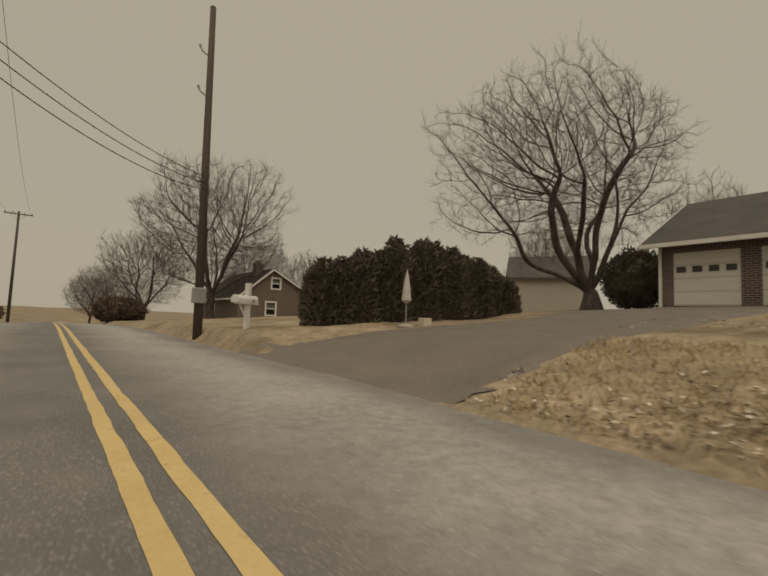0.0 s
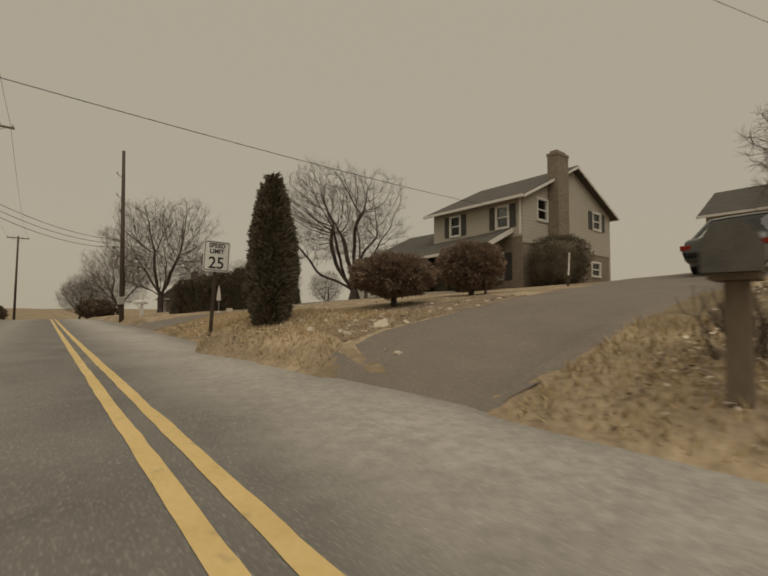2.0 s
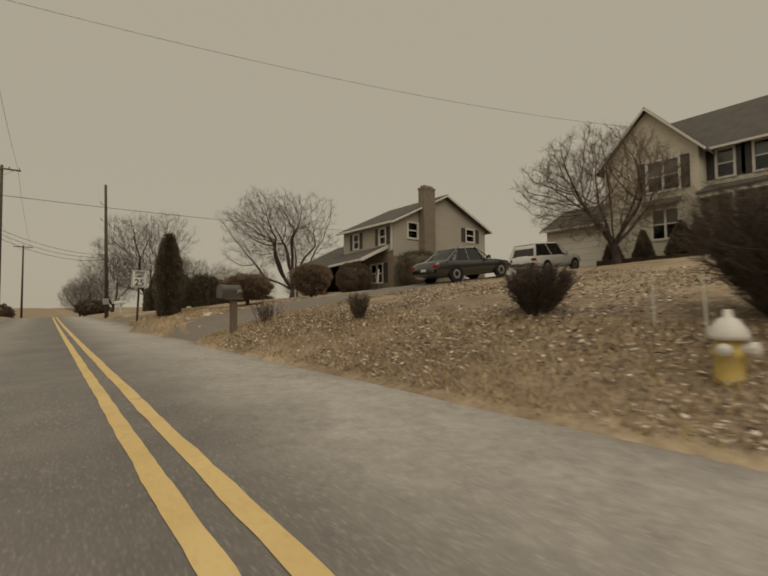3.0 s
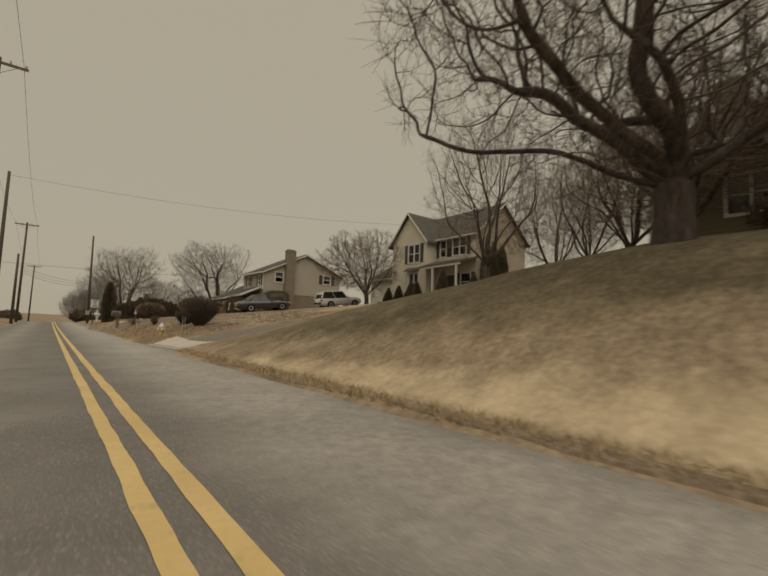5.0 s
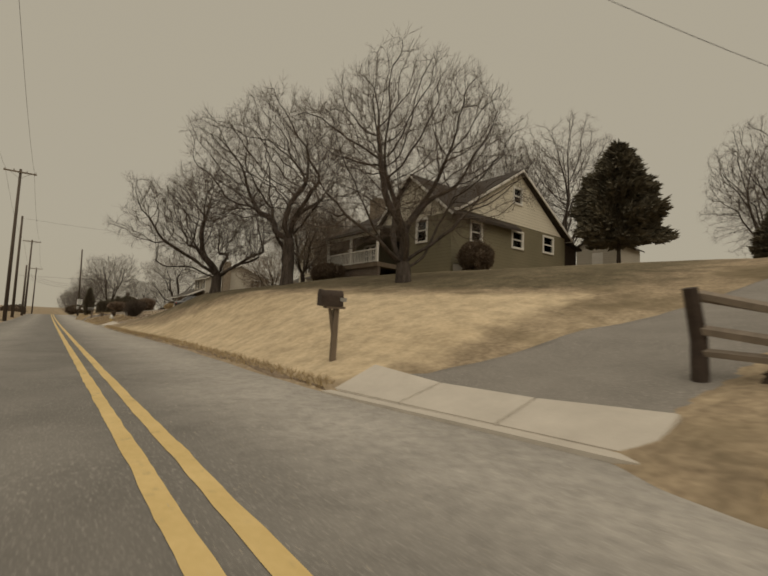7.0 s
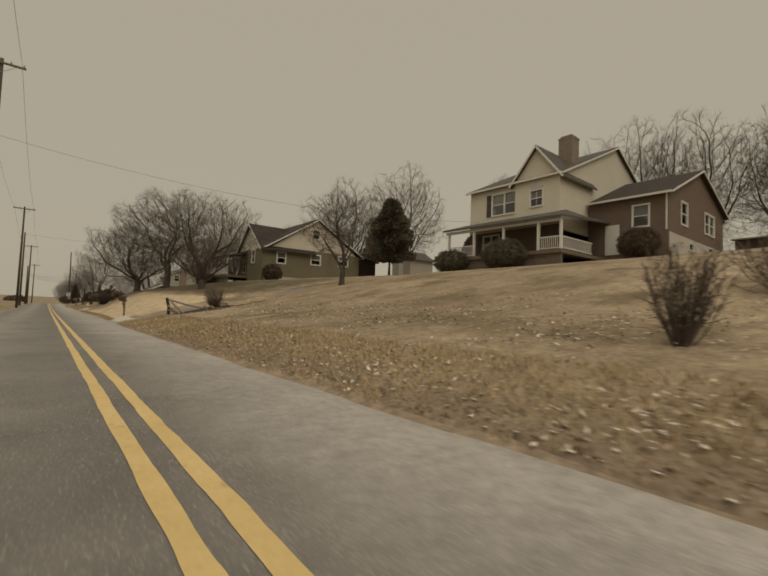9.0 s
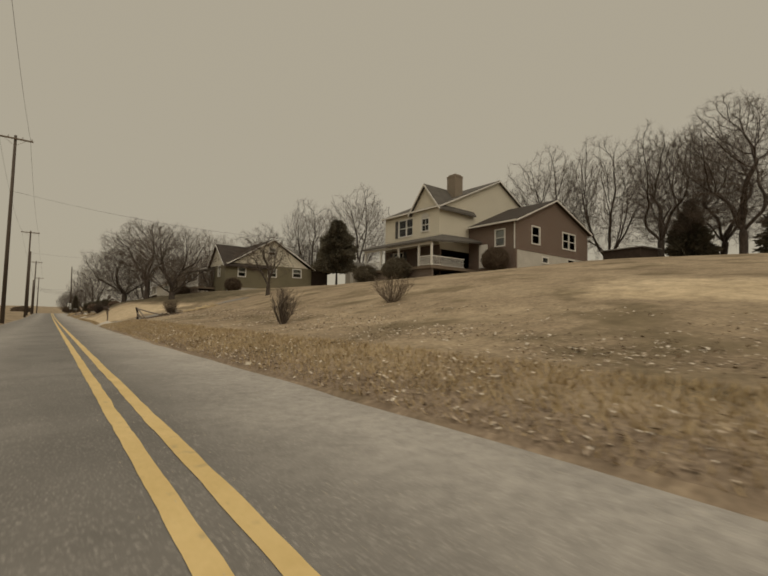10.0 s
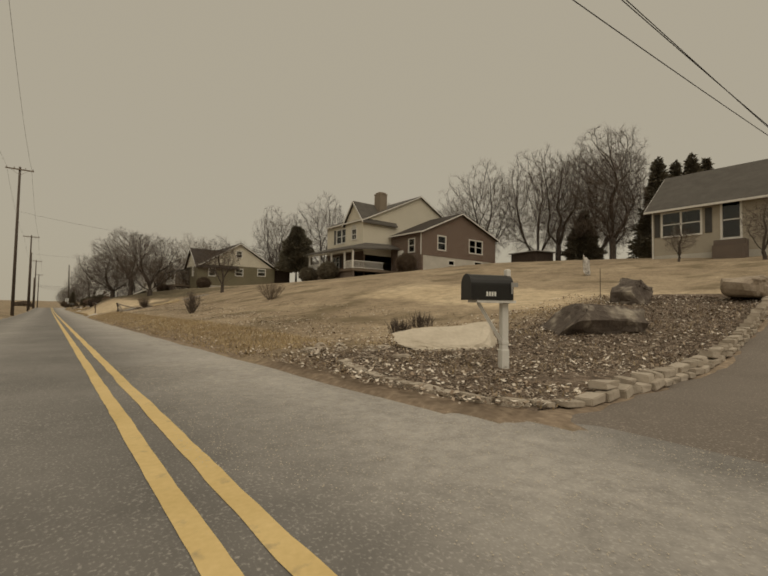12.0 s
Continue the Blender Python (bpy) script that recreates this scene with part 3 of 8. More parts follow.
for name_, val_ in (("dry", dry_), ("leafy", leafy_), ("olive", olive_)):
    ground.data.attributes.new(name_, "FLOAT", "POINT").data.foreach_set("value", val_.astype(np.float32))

RY = steps(-180, -140, 4) + steps(-140, 30, 0.5) + steps(30, 111, 1.5)
rv, rf = [], []
COLS = 18
for y in RY:
    e = float(road_edge(y)) + 0.3
    for k in range(COLS):
        x = -3.0 + (e + 3.0) * k / (COLS - 1)
        rv.append((x, y, float(road_z(y)) - 0.008 * abs(x) + 0.01 + 0.004 * math.sin(y * 1.7 + x)))
for i in range(len(RY) - 1):
    rf += [(i * COLS + k, i * COLS + k + 1, (i + 1) * COLS + k + 1, (i + 1) * COLS + k) for k in range(COLS - 1)]
road = tagged(fast_mesh("road", rv, rf, M_road, True), "worn grey asphalt road with paler wheel tracks", "road", kind="structure")


def painted_line(x, width, seed):
    rng = np.random.default_rng(seed)
    ys = np.arange(-150, 100, 0.12)
    wob = np.convolve(rng.normal(0, 0.006, len(ys)), np.ones(3) / 3, "same")
    l, r = x - width / 2 + wob, x + width / 2 + np.convolve(rng.normal(0, 0.006, len(ys)), np.ones(3) / 3, "same")
    z = road_z(ys) - 0.008 * abs(x) + 0.01 + 0.004 * np.sin(ys * 1.7 + x) + 0.006
    vs = np.stack([np.stack([l, ys, z], -1), np.stack([r, ys, z], -1)], 1).reshape(-1, 3)
    i = np.arange(len(ys) - 1) * 2
    ob = fast_mesh("centre_line", vs, np.stack([i, i + 1, i + 3, i + 2], -1), M_yellow)
    return tagged(ob, "worn solid yellow centre line on the asphalt", "road marking", "double yellow line", "structure")


painted_line(0.508, 0.118, 1)
painted_line(0.768, 0.118, 2)


def drape(name, corners, mat, label, category, lift=0.05, n=(40, 16), kind="structure", ragged=0.12, seed=3):
    """A thin surface laid over the land between four corners: near left, far left, near right, far right."""
    a, b, c, d = (np.array(p, float) for p in corners)
    rng = np.random.default_rng(seed)
    s, t = np.linspace(0, 1, n[0]), np.linspace(0, 1, n[1])
    S, T = np.meshgrid(s, t)
    P = (1 - S)[..., None] * ((1 - T)[..., None] * a + T[..., None] * c) + S[..., None] * ((1 - T)[..., None] * b + T[..., None] * d)
    off = rng.normal(0, ragged, (2, n[0]))
    w = (c - a) / np.linalg.norm(c - a)
    P[0] += off[0][:, None] * w
    P[-1] += off[1][:, None] * w
    Z = np.maximum(ground_z(P[..., 0], P[..., 1]), road_z(P[..., 1])) + lift
    Z[0] -= lift + 0.06
    Z[-1] -= lift + 0.06
    # where it meets a road it lies flush and slips under the road's skin
    over = P[..., 0] - road_edge(P[..., 1])
    flush = road_z(P[..., 1]) - 0.008 * P[..., 0] + 0.02
    k = np.clip((over - 0.1) / 0.6, 0, 1)
    Z = np.where(over < 0.7, np.maximum(Z * k + flush * (1 - k), np.where(over > -0.1, ground_z(P[..., 0], P[..., 1]) + 0.012, -9)), Z)
    Z[:, 0] -= 0.05
    vs = np.concatenate([P, Z[..., None]], -1).reshape(-1, 3)
    i = (np.arange(n[1] - 1)[:, None] * n[0] + np.arange(n[0] - 1)).ravel()
    ob = fast_mesh(name, vs, np.stack([i, i + 1, i + n[0] + 1, i + n[0]], -1), mat, True)
    return tagged(ob, label, category, kind=kind)


drape("driveway", ((3.65, 10.2), (16.7, 6.2), (3.65, 3.3), (16.7, 0.6)), M_drive, "brown-grey asphalt driveway up to a double garage", "driveway", 0.04, (60, 24), ragged=0.08)
drape("driveway", ((3.2, -11.9), (29.9, -11.6), (3.2, -15.1), (29.9, -16.9)), M_drive, "old asphalt driveway where two cars stand", "driveway", 0.05, (90, 20), ragged=0.1, seed=4)
drape("driveway", ((4.38, -31.5), (26, -34.5), (4.9, -35.8), (26, -38.5)), M_drive, "asphalt driveway behind a concrete apron", "driveway", 0.05, (70, 18), seed=5)
drape("driveway", ((3.85, -68.35), (14, -71.2), (4.1, -71.75), (14, -72.9)), M_grey_drive, "grey asphalt driveway beside a broken rail fence", "driveway", 0.05, (70, 18), seed=6)
drape("driveway", ((3.5, -120.0), (34, -119.1), (3.45, -126), (34, -124.0)), M_drive, "asphalt driveway beside a stone-edged bed", "driveway", 0.05, (80, 20), seed=7)


def verge_strip(name, y0, y1, d0, d1, mat, label, category, lift=0.03, seed=1, n=8):
    """A strip laid along the road edge, from d0 to d1 metres out, with ragged sides."""
    rng = np.random.default_rng(seed)
    ys = np.arange(y0, y1, 0.35)
    vs = []
    taper = np.clip(np.minimum(ys - y0, y1 - ys) / 3, 0, 1)
    a = d0 + np.convolve(rng.normal(0, 0.12, len(ys)), np.ones(4) / 4, "same")
    wide = np.interp(ys, d1[0], d1[1]) - d0 if isinstance(d1, tuple) else (d1 - d0) * (0.25 + 0.75 * taper)
    b = d0 + wide + np.convolve(rng.normal(0, 0.45 * np.minimum(1, wide), len(ys)), np.ones(3) / 3, "same")
    T = np.linspace(0, 1, n)
    X = road_edge(ys)[:, None] + a[:, None] + (b - a)[:, None] * T
    Y = np.repeat(ys[:, None], n, 1)
    Z = ground_z(X, Y) + lift
    Z[:, 0] -= lift + 0.03
    Z[:, -1] -= lift + 0.03
    Z[0] -= lift + 0.03
    Z[-1] -= lift + 0.03
    i = (np.arange(len(ys) - 1)[:, None] * n + np.arange(n - 1)).ravel()
    ob = fast_mesh(name, np.stack([X, Y, Z], -1).reshape(-1, 3), np.stack([i, i + 1, i + n + 1, i + n], -1), mat, True)
    return tagged(ob, label, category, kind="structure")


def apron(y0, y1, xa, xb, deep, label, up=0.03):
    """A concrete slab at the mouth of a driveway: its front runs from (xa, y0) to (xb, y1), with joints between its bays."""
    ym = (y0 + y1) / 2
    t = thing("concrete_apron", label, "driveway apron", (xa, ym, 0), kind="structure")
    bays = 3
    for k in range(bays):
        top = []
        for f, back in ((k / bays + 0.002, 0), (k / bays + 0.002, 1), ((k + 1) / bays - 0.002, 1), ((k + 1) / bays - 0.002, 0)):
            x, y = xa + (xb - xa) * f + back * deep, y0 + (y1 - y0) * f
            z = float(road_z(y)) + (up if not back else max(0.16, min(0.36, gz(x, y) - float(road_z(y)) + 0.09)))
            top.append((x - xa, y - ym, z))
        bm = bmesh.new()
        vs = [bm.verts.new((x, y, z - 0.2)) for x, y, z in top] + [bm.verts.new(p) for p in top]
        for q in ((0, 3, 2, 1), (4, 5, 6, 7), (0, 1, 5, 4), (1, 2, 6, 5), (2, 3, 7, 6), (3, 0, 4, 7)):
            bm.faces.new([vs[i] for i in q])
        bmesh.ops.bevel(bm, geom=list(bm.edges), offset=0.012, segments=2, affect="EDGES")
        part("slab", bm, M_concrete, t)
    g = []
    for x, y in ((xa - 0.2, y0), (xa - 0.025, y0), (xb - 0.025, y1), (xb - 0.2, y1)):
        g.append((x - xa, y - ym, float(road_z(y)) + (0.012 if x < (xa + xb) / 2 - 0.1 else 0.03)))
    v = [(x, y, z - 0.15) for x, y, z in g] + g
    piece("gutter_strip", v, [(0, 3, 2, 1), (4, 5, 6, 7), (0, 1, 5, 4), (1, 2, 6, 5), (2, 3, 7, 6), (3, 0, 4, 7)], M_concrete, t, "narrow concrete gutter strip")
    return t


apron(-31.3, -36.0, 3.5, 4.0, 0.85, "pale concrete apron between road and driveway", 0.05)
apron(-67.95, -71.8, 3.18, 3.5, 0.72, "pale stained concrete apron between road and driveway")


verge_strip("soil_rim", -68.2, -38, 0.0, 0.13, M_mulch, "dark strip of bare soil along the road edge", "soil", 0.02, 4)
verge_strip("soil_rim", -114, -73, 0.02, 0.45, M_mulch, "dark leafy strip along the road edge", "soil", 0.02, 5)


# ---- trees ----
def unit(v):
    return v / (np.linalg.norm(v, axis=-1, keepdims=True) + 1e-9)


def branch_tree(seed, height, fork, trunk_r, limbs=6, spread=0.8, crown=None, wander=0.13, up=0.1, dense=1.0, lean=(0, 0), shoots=0.0, min_r=0.006, bare=0.3, twig=0.5):
    """(thick, thin) lists of tubes for a bare tree at the origin. Trunk and limbs are set out first, then branches grow towards
    the free space inside the crown (x, z, rx, ry, rz) until it is filled. limbs is a number of limbs that fan out, or
    (start height, dx, dy, dz, length, thickness, lift) for each; the first part of each limb, bare, stays clear; twig is the length of the last twigs."""
    rng = np.random.default_rng(seed)
    if crown is None:
        crown = (0, fork + (height - fork) * 0.52, (height - fork) * 0.5 * spread / 0.8, (height - fork) * 0.47 * spread / 0.8, (height - fork) * 0.52)
    cx, cz, rx, ry, rz = crown
    size = (rx * ry * rz) ** (1 / 3)
    step = 0.044 * size
    P, par, free = [np.zeros(3)], [-1], [False]

    def limb(i, d, length, w, lift, clear):
        n, p = max(3, int(length / step)), P[i]
        for k in range(n):
            d = unit(d + rng.normal(0, w, 3) + np.array([0, 0, lift]))
            p = p + d * length / n
            par.append(i)
            P.append(p)
            free.append(k / n >= clear)
            i = len(P) - 1
        return i

    limb(0, unit(np.array([lean[0], lean[1], 1.0])), fork, 0.04, 0.03, 2)
    stem = list(range(len(P)))
    if isinstance(limbs, int):
        k0 = rng.uniform(0, 1)
        fan = []
        for k in range(limbs):
            a, t = 2 * np.pi * (k / limbs + k0 + rng.uniform(-0.06, 0.06)), spread * (rng.uniform(0.5, 1.0) if k else 0.1)
            fan.append((fork * rng.uniform(0.7, 1.0), math.cos(a) * math.sin(t), math.sin(a) * math.sin(t), math.cos(t), (height - fork) * rng.uniform(0.7, 0.9), 0.5, up * 0.4))
        limbs = fan
    for z0, dx, dy, dz, ln, rr, lift in limbs:
        i = min(stem, key=lambda q: abs(P[q][2] - z0))
        limb(i, unit(np.array([dx, dy, dz], float)), ln * 0.56, wander * 0.9, lift, bare)
    # free space to be filled, thicker towards the outline
    m = int(dense * 780 * (rx * ry * rz) ** 0.37)
    u = unit(rng.normal(0, 1, (m, 3)))
    lum = 0.97 + 0.16 * np.sin(u[:, 0] * 4 + seed) * np.sin(u[:, 1] * 5 + 1) + 0.1 * np.sin(u[:, 2] * 7 + u[:, 0] * 6 + seed) + 0.07 * np.sin(u[:, 0] * 13 + seed * 2) * np.sin(u[:, 2] * 12)
    A = u * (rng.uniform(0.05, 1, m) ** (1 / 2.4) * lum)[:, None] * np.array([rx, ry, rz]) + np.array([cx, 0, cz])
    P, par, free = np.array(P), list(par), list(free)
    head = unit(P - P[np.maximum(np.array(par), 0)])
    kids = np.bincount([q for q in par if q >= 0], minlength=len(P))
    ids = np.flatnonzero(free)
    dist = np.linalg.norm(A[:, None] - P[None, ids], axis=2)
    near, best = ids[dist.argmin(1)], dist.min(1)
    live = best > 1.35 * step
    for _ in range(75):
        if not live.any():
            break
        pull = np.zeros_like(P)
        np.add.at(pull, near[live], unit(A[live] - P[near[live]]))
        grow = np.flatnonzero((np.abs(pull).sum(1) > 0) & (kids < 3))
        if not len(grow):
            break
        d = unit(unit(pull[grow]) + head[grow] * 0.4 + rng.normal(0, wander * 1.6, (len(grow), 3)) + np.array([0, 0, up * 0.6]))
        kids[grow] += 1
        first = len(P)
        P, head = np.concatenate([P, P[grow] + d * step]), np.concatenate([head, d])
        kids = np.concatenate([kids, np.zeros(len(grow), int)])
        par += list(grow)
        dist = np.linalg.norm(A[:, None] - P[None, first:], axis=2)
        k = dist.argmin(1)
        low = dist[np.arange(m), k]
        near, best = np.where(low < best, first + k, near), np.minimum(best, low)
        live &= best > 1.35 * step
    par = np.array(par)
    n = len(P)
    tips = max(2, int((kids == 0).sum()))
    power = math.log(tips) / math.log(trunk_r / min_r)
    mass = np.where(kids == 0, min_r ** power, 0.0)
    for i in range(n - 1, 0, -1):
        mass[par[i]] += mass[i]
    r = mass ** (1 / power)
    main = -np.ones(n, int)
    for i in range(1, n):
        j = main[par[i]]
        if j < 0 or r[i] > r[j]:
            main[par[i]] = i
    thick, thin = [], []
    for i in range(n):
        if i and main[par[i]] == i:
            continue
        run = [i]
        while main[run[-1]] >= 0:
            run.append(main[run[-1]])
        if i:
            run = [par[i]] + run
        if len(run) < 2:
            continue
        pts, rad = P[run].copy(), r[run].copy()
        rad[0] = min(rad[0], rad[1] * 1.15)
        pts[1:-1] = pts[1:-1] * 0.5 + (P[run][:-2] + P[run][2:]) * 0.25
        rad[-1] *= 0.6
        big = rad[1]
        (thick if big > 3.5 * min_r else thin).append(tube(pts, rad, 12 if big > 0.12 else 8 if big > 0.05 else 5 if big > 0.02 else 3))
    # last twigs
    ends = np.repeat(np.flatnonzero((r < 2.6 * min_r) & (np.arange(n) > len(free))), 3)
    k = len(ends)
    rise = np.where(rng.uniform(0, 1, k) < shoots, 1.3, up * 2)[:, None] * np.array([0, 0, 1.0])
    d = unit(head[ends] * 0.7 + rng.normal(0, 0.45, (k, 3)) + rise)
    q = P[ends] + d * (twig * rng.uniform(0.45, 1.1, (k, 1)))
    a = unit(np.cross(d, rng.normal(0, 1, (k, 3))))
    b = np.cross(d, a)
    ring = [a * math.cos(w) + b * math.sin(w) for w in (0, 2.1, 4.2)]
    vs = np.stack([P[ends] + g * min_r * 0.75 for g in ring] + [q + g * min_r * 0.4 for g in ring], 1).reshape(-1, 3)
    fs = (np.arange(k)[:, None, None] * 6 + np.array([[0, 1, 4, 3], [1, 2, 5, 4], [2, 0, 3, 5]])[None]).reshape(-1, 4)
    thin.append((vs, fs))
    return thick, thin


def flat(tubes):
    """Joins tubes, quads only."""
    vs, fs, o = [], [], 0
    for v, f in tubes:
        vs.append(np.asarray(v))
        fs.append((f if isinstance(f, np.ndarray) else np.array([g for g in f if len(g) == 4])) + o)
        o += len(v)
    return np.concatenate(vs), np.concatenate(fs)


def bare_tree(name, label, at, turn=0, sink=0.15, twig=None, bark=None, root_flare=1.5, twig_len=0.5, **kw):
    thick, thin = branch_tree(twig=twig_len, **kw)
    t = thing(name, label, "tree", (at[0], at[1], gz(*at) - sink), turn)
    v, f = flat(thick)
    low = np.clip(1 - v[:, 2] / 0.7, 0, 1)[:, None]
    v[:, :2] *= 1 + (root_flare - 1) * low * low
    a = fast_mesh("trunk", v, f, bark or M_bark, True)
    v, f = flat(thin)
    b = fast_mesh("crown", v, f, twig or M_twig)
    a.parent = b.parent = t
    b["label"] = "fine leafless twigs"
    return t


def replant(t, x, y, turn, size, sink=0.2, label=""):
    c = copy_thing(t, pose(x, y, gz(x, y) - sink, 0, 0, turn) @ Matrix.Scale(size, 4))
    if label:
        c["label"] = label
    return c


def tuft_cloud(points, normals, length, width, rng, up=0.5):
    """Small two-sided sprigs at points: two crossed triangles each."""
    n = len(points)
    d = normals + np.array([0, 0, up]) + rng.normal(0, 0.35, (n, 3))
    d /= np.linalg.norm(d, axis=1)[:, None]
    s = np.cross(d, rng.normal(0, 1, (n, 3)))
    s /= np.linalg.norm(s, axis=1)[:, None] + 1e-9
    s2 = np.cross(d, s)
    ln = length * rng.uniform(0.6, 1.3, (n, 1))
    vs = np.stack([points - s * width, points + s * width, points + d * ln, points - s2 * width, points + s2 * width, points + d * ln * 0.9 + s * width], 1)
    i = np.arange(n * 2)[:, None] * 3 + np.arange(3)
    return vs.reshape(-1, 3), i


def conifer(name, label, at, height, radius, shape, count=5000, seed=1, mat=None, sprig=0.16, sink=0.05, turn=0, z0=0.05, lumps=0.12, up=0.7, core=0.86):
    """An evergreen whose outline is shape(h) for h from 0 to 1, with an uneven skin of sprigs over a dark core and a trunk."""
    mat = mat or M_cypress
    rng = np.random.default_rng(seed)
    t = thing(name, label, "tree" if height > 2.4 else "shrub", (at[0], at[1], gz(*at) - sink), turn)
    ph = rng.uniform(0, 6.28, 8)

    def radius_at(h, a):
        l = 1 + lumps * (np.sin(3 * a + ph[0] + 5 * h) * 0.5 + np.sin(5 * a + ph[1] - 9 * h) * 0.35 + np.sin(8 * a + 17 * h + ph[2]) * 0.3 + np.sin(2 * a - 23 * h + ph[3]) * 0.3)
        return radius * np.vectorize(shape)(h) * l

    hs, na = np.linspace(0, 1, 22), 18
    A = np.arange(na) * 2 * np.pi / na
    H, AA = np.meshgrid(hs, A, indexing="ij")
    R = radius_at(H, AA) * core
    vs = np.stack([R * np.cos(AA), R * np.sin(AA), z0 + H * (height - z0) * 0.97], -1).reshape(-1, 3)
    fs = np.array([(i * na + k, i * na + (k + 1) % na, (i + 1) * na + (k + 1) % na, (i + 1) * na + k) for i in range(21) for k in range(na)])
    fast_mesh("inner_foliage", vs, fs, mat, True).parent = t
    h = rng.beta(1.0, 1.25, count * 2)
    keep = rng.uniform(0, 1, count * 2) < np.vectorize(shape)(h) / max(shape(k / 20) for k in range(21)) + 0.08
    h = h[keep][:count]
    a = rng.uniform(0, 2 * np.pi, len(h))
    r = radius_at(h, a) * rng.uniform(core * 0.97, 1.08, len(h))
    P = np.stack([r * np.cos(a), r * np.sin(a), z0 + h * (height - z0)], -1)
    N = np.stack([np.cos(a), np.sin(a), 0 * a], -1)
    v, f = tuft_cloud(P, N, sprig, sprig * 0.28, rng, up)
    fast_mesh("foliage", v, f, mat).parent = t
    piece("trunk", *tube([(0, 0, -0.1), (0, 0, height * 0.5)], [0.05 + radius * 0.06, 0.03], 6), M_bark, t)
    return t


def round_shrub(name, label, at, size, seed=1, count=5000, mat=None, sprig=0.12, sink=0.05, turn=0, box=0.0, lift=0.0, core=0.88, flare=0.0):
    """A dense shrub: size is its half width, half depth and height; box 0 is round, 1 clipped square."""
    mat = mat or M_shrub
    rng = np.random.default_rng(seed)
    t = thing(name, label, "shrub", (at[0], at[1], gz(*at) - sink), turn)
    k = 2 + 4 * box

    def skin(d, s):
        q = np.abs(d) ** k
        r = 1 / (q.sum(-1) ** (1 / k) + 1e-9)
        lum = 1 + 0.07 * np.sin(d[..., 0] * 6 + seed) * np.sin(d[..., 1] * 7 + 1) + 0.05 * np.sin(d[..., 2] * 11 + d[..., 0] * 9) + 0.04 * np.sin(d[..., 1] * 17 + d[..., 2] * 13)
        q = d * (r * lum)[..., None] * np.array([size[0], size[1], size[2] / 2]) * s
        k2 = 1 + flare * q[..., 2:3] / (size[2] / 2)
        return q * np.concatenate([k2, k2, np.ones_like(k2)], -1) + np.array([0, 0, size[2] / 2 + lift])

    th, ph = np.linspace(0.02, math.pi - 0.02, 14), np.arange(20) * 2 * math.pi / 20
    T, P = np.meshgrid(th, ph, indexing="ij")
    D = np.stack([np.sin(T) * np.cos(P), np.sin(T) * np.sin(P), np.cos(T)], -1)
    fs = np.array([(i * 20 + j, i * 20 + (j + 1) % 20, (i + 1) * 20 + (j + 1) % 20, (i + 1) * 20 + j) for i in range(13) for j in range(20)])
    fast_mesh("inner_foliage", skin(D, core).reshape(-1, 3), fs, mat, True).parent = t
    d = rng.normal(0, 1, (count, 3))
    d /= np.linalg.norm(d, axis=1)[:, None]
    v, f = tuft_cloud(skin(d, rng.uniform(core * 0.96, 1.06, (count, 1))), d, sprig, sprig * 0.22, rng, 0.35)
    fast_mesh("foliage", v, f, mat).parent = t
    if lift:
        piece("trunk", *tube([(0, 0, -0.1), (0.03, 0.02, lift * 0.6), (0, 0, lift + size[2] * 0.4)], [0.11, 0.08, 0.05], 7), M_bark, t)
    return t


def twig_shrub(name, label, at, height, stems, seed, width=0.5):
    rng = np.random.default_rng(seed)
    tubes = []
    for k in range(stems):
        a, lean = rng.uniform(0, 6.28), rng.uniform(0.1, width)
        p = np.array([np.cos(a), np.sin(a), 0]) * rng.uniform(0.03, 0.3)
        d = np.array([np.cos(a) * lean, np.sin(a) * lean, 1.0])
        h = height * rng.uniform(0.6, 1.05)
        pts = [p + d * h * s + rng.normal(0, 0.03, 3) * s for s in np.linspace(0, 1, 5)]
        tubes.append(tube(pts, np.linspace(0.014, 0.005, 5), 3))
        for j in (2, 3, 3, 4):
            q, e = pts[j], d + rng.normal(0, 0.5, 3)
            tubes.append(tube([q, q + e * height * 0.16, q + e * height * 0.3 + [0, 0, 0.05]], [0.007, 0.005, 0.003], 3))
    t = thing(name, label, "shrub", (at[0], at[1], gz(*at) - 0.03))
    v, f = flat(tubes)
    fast_mesh("branchwork", v, f, M_twig).parent = t
    return t


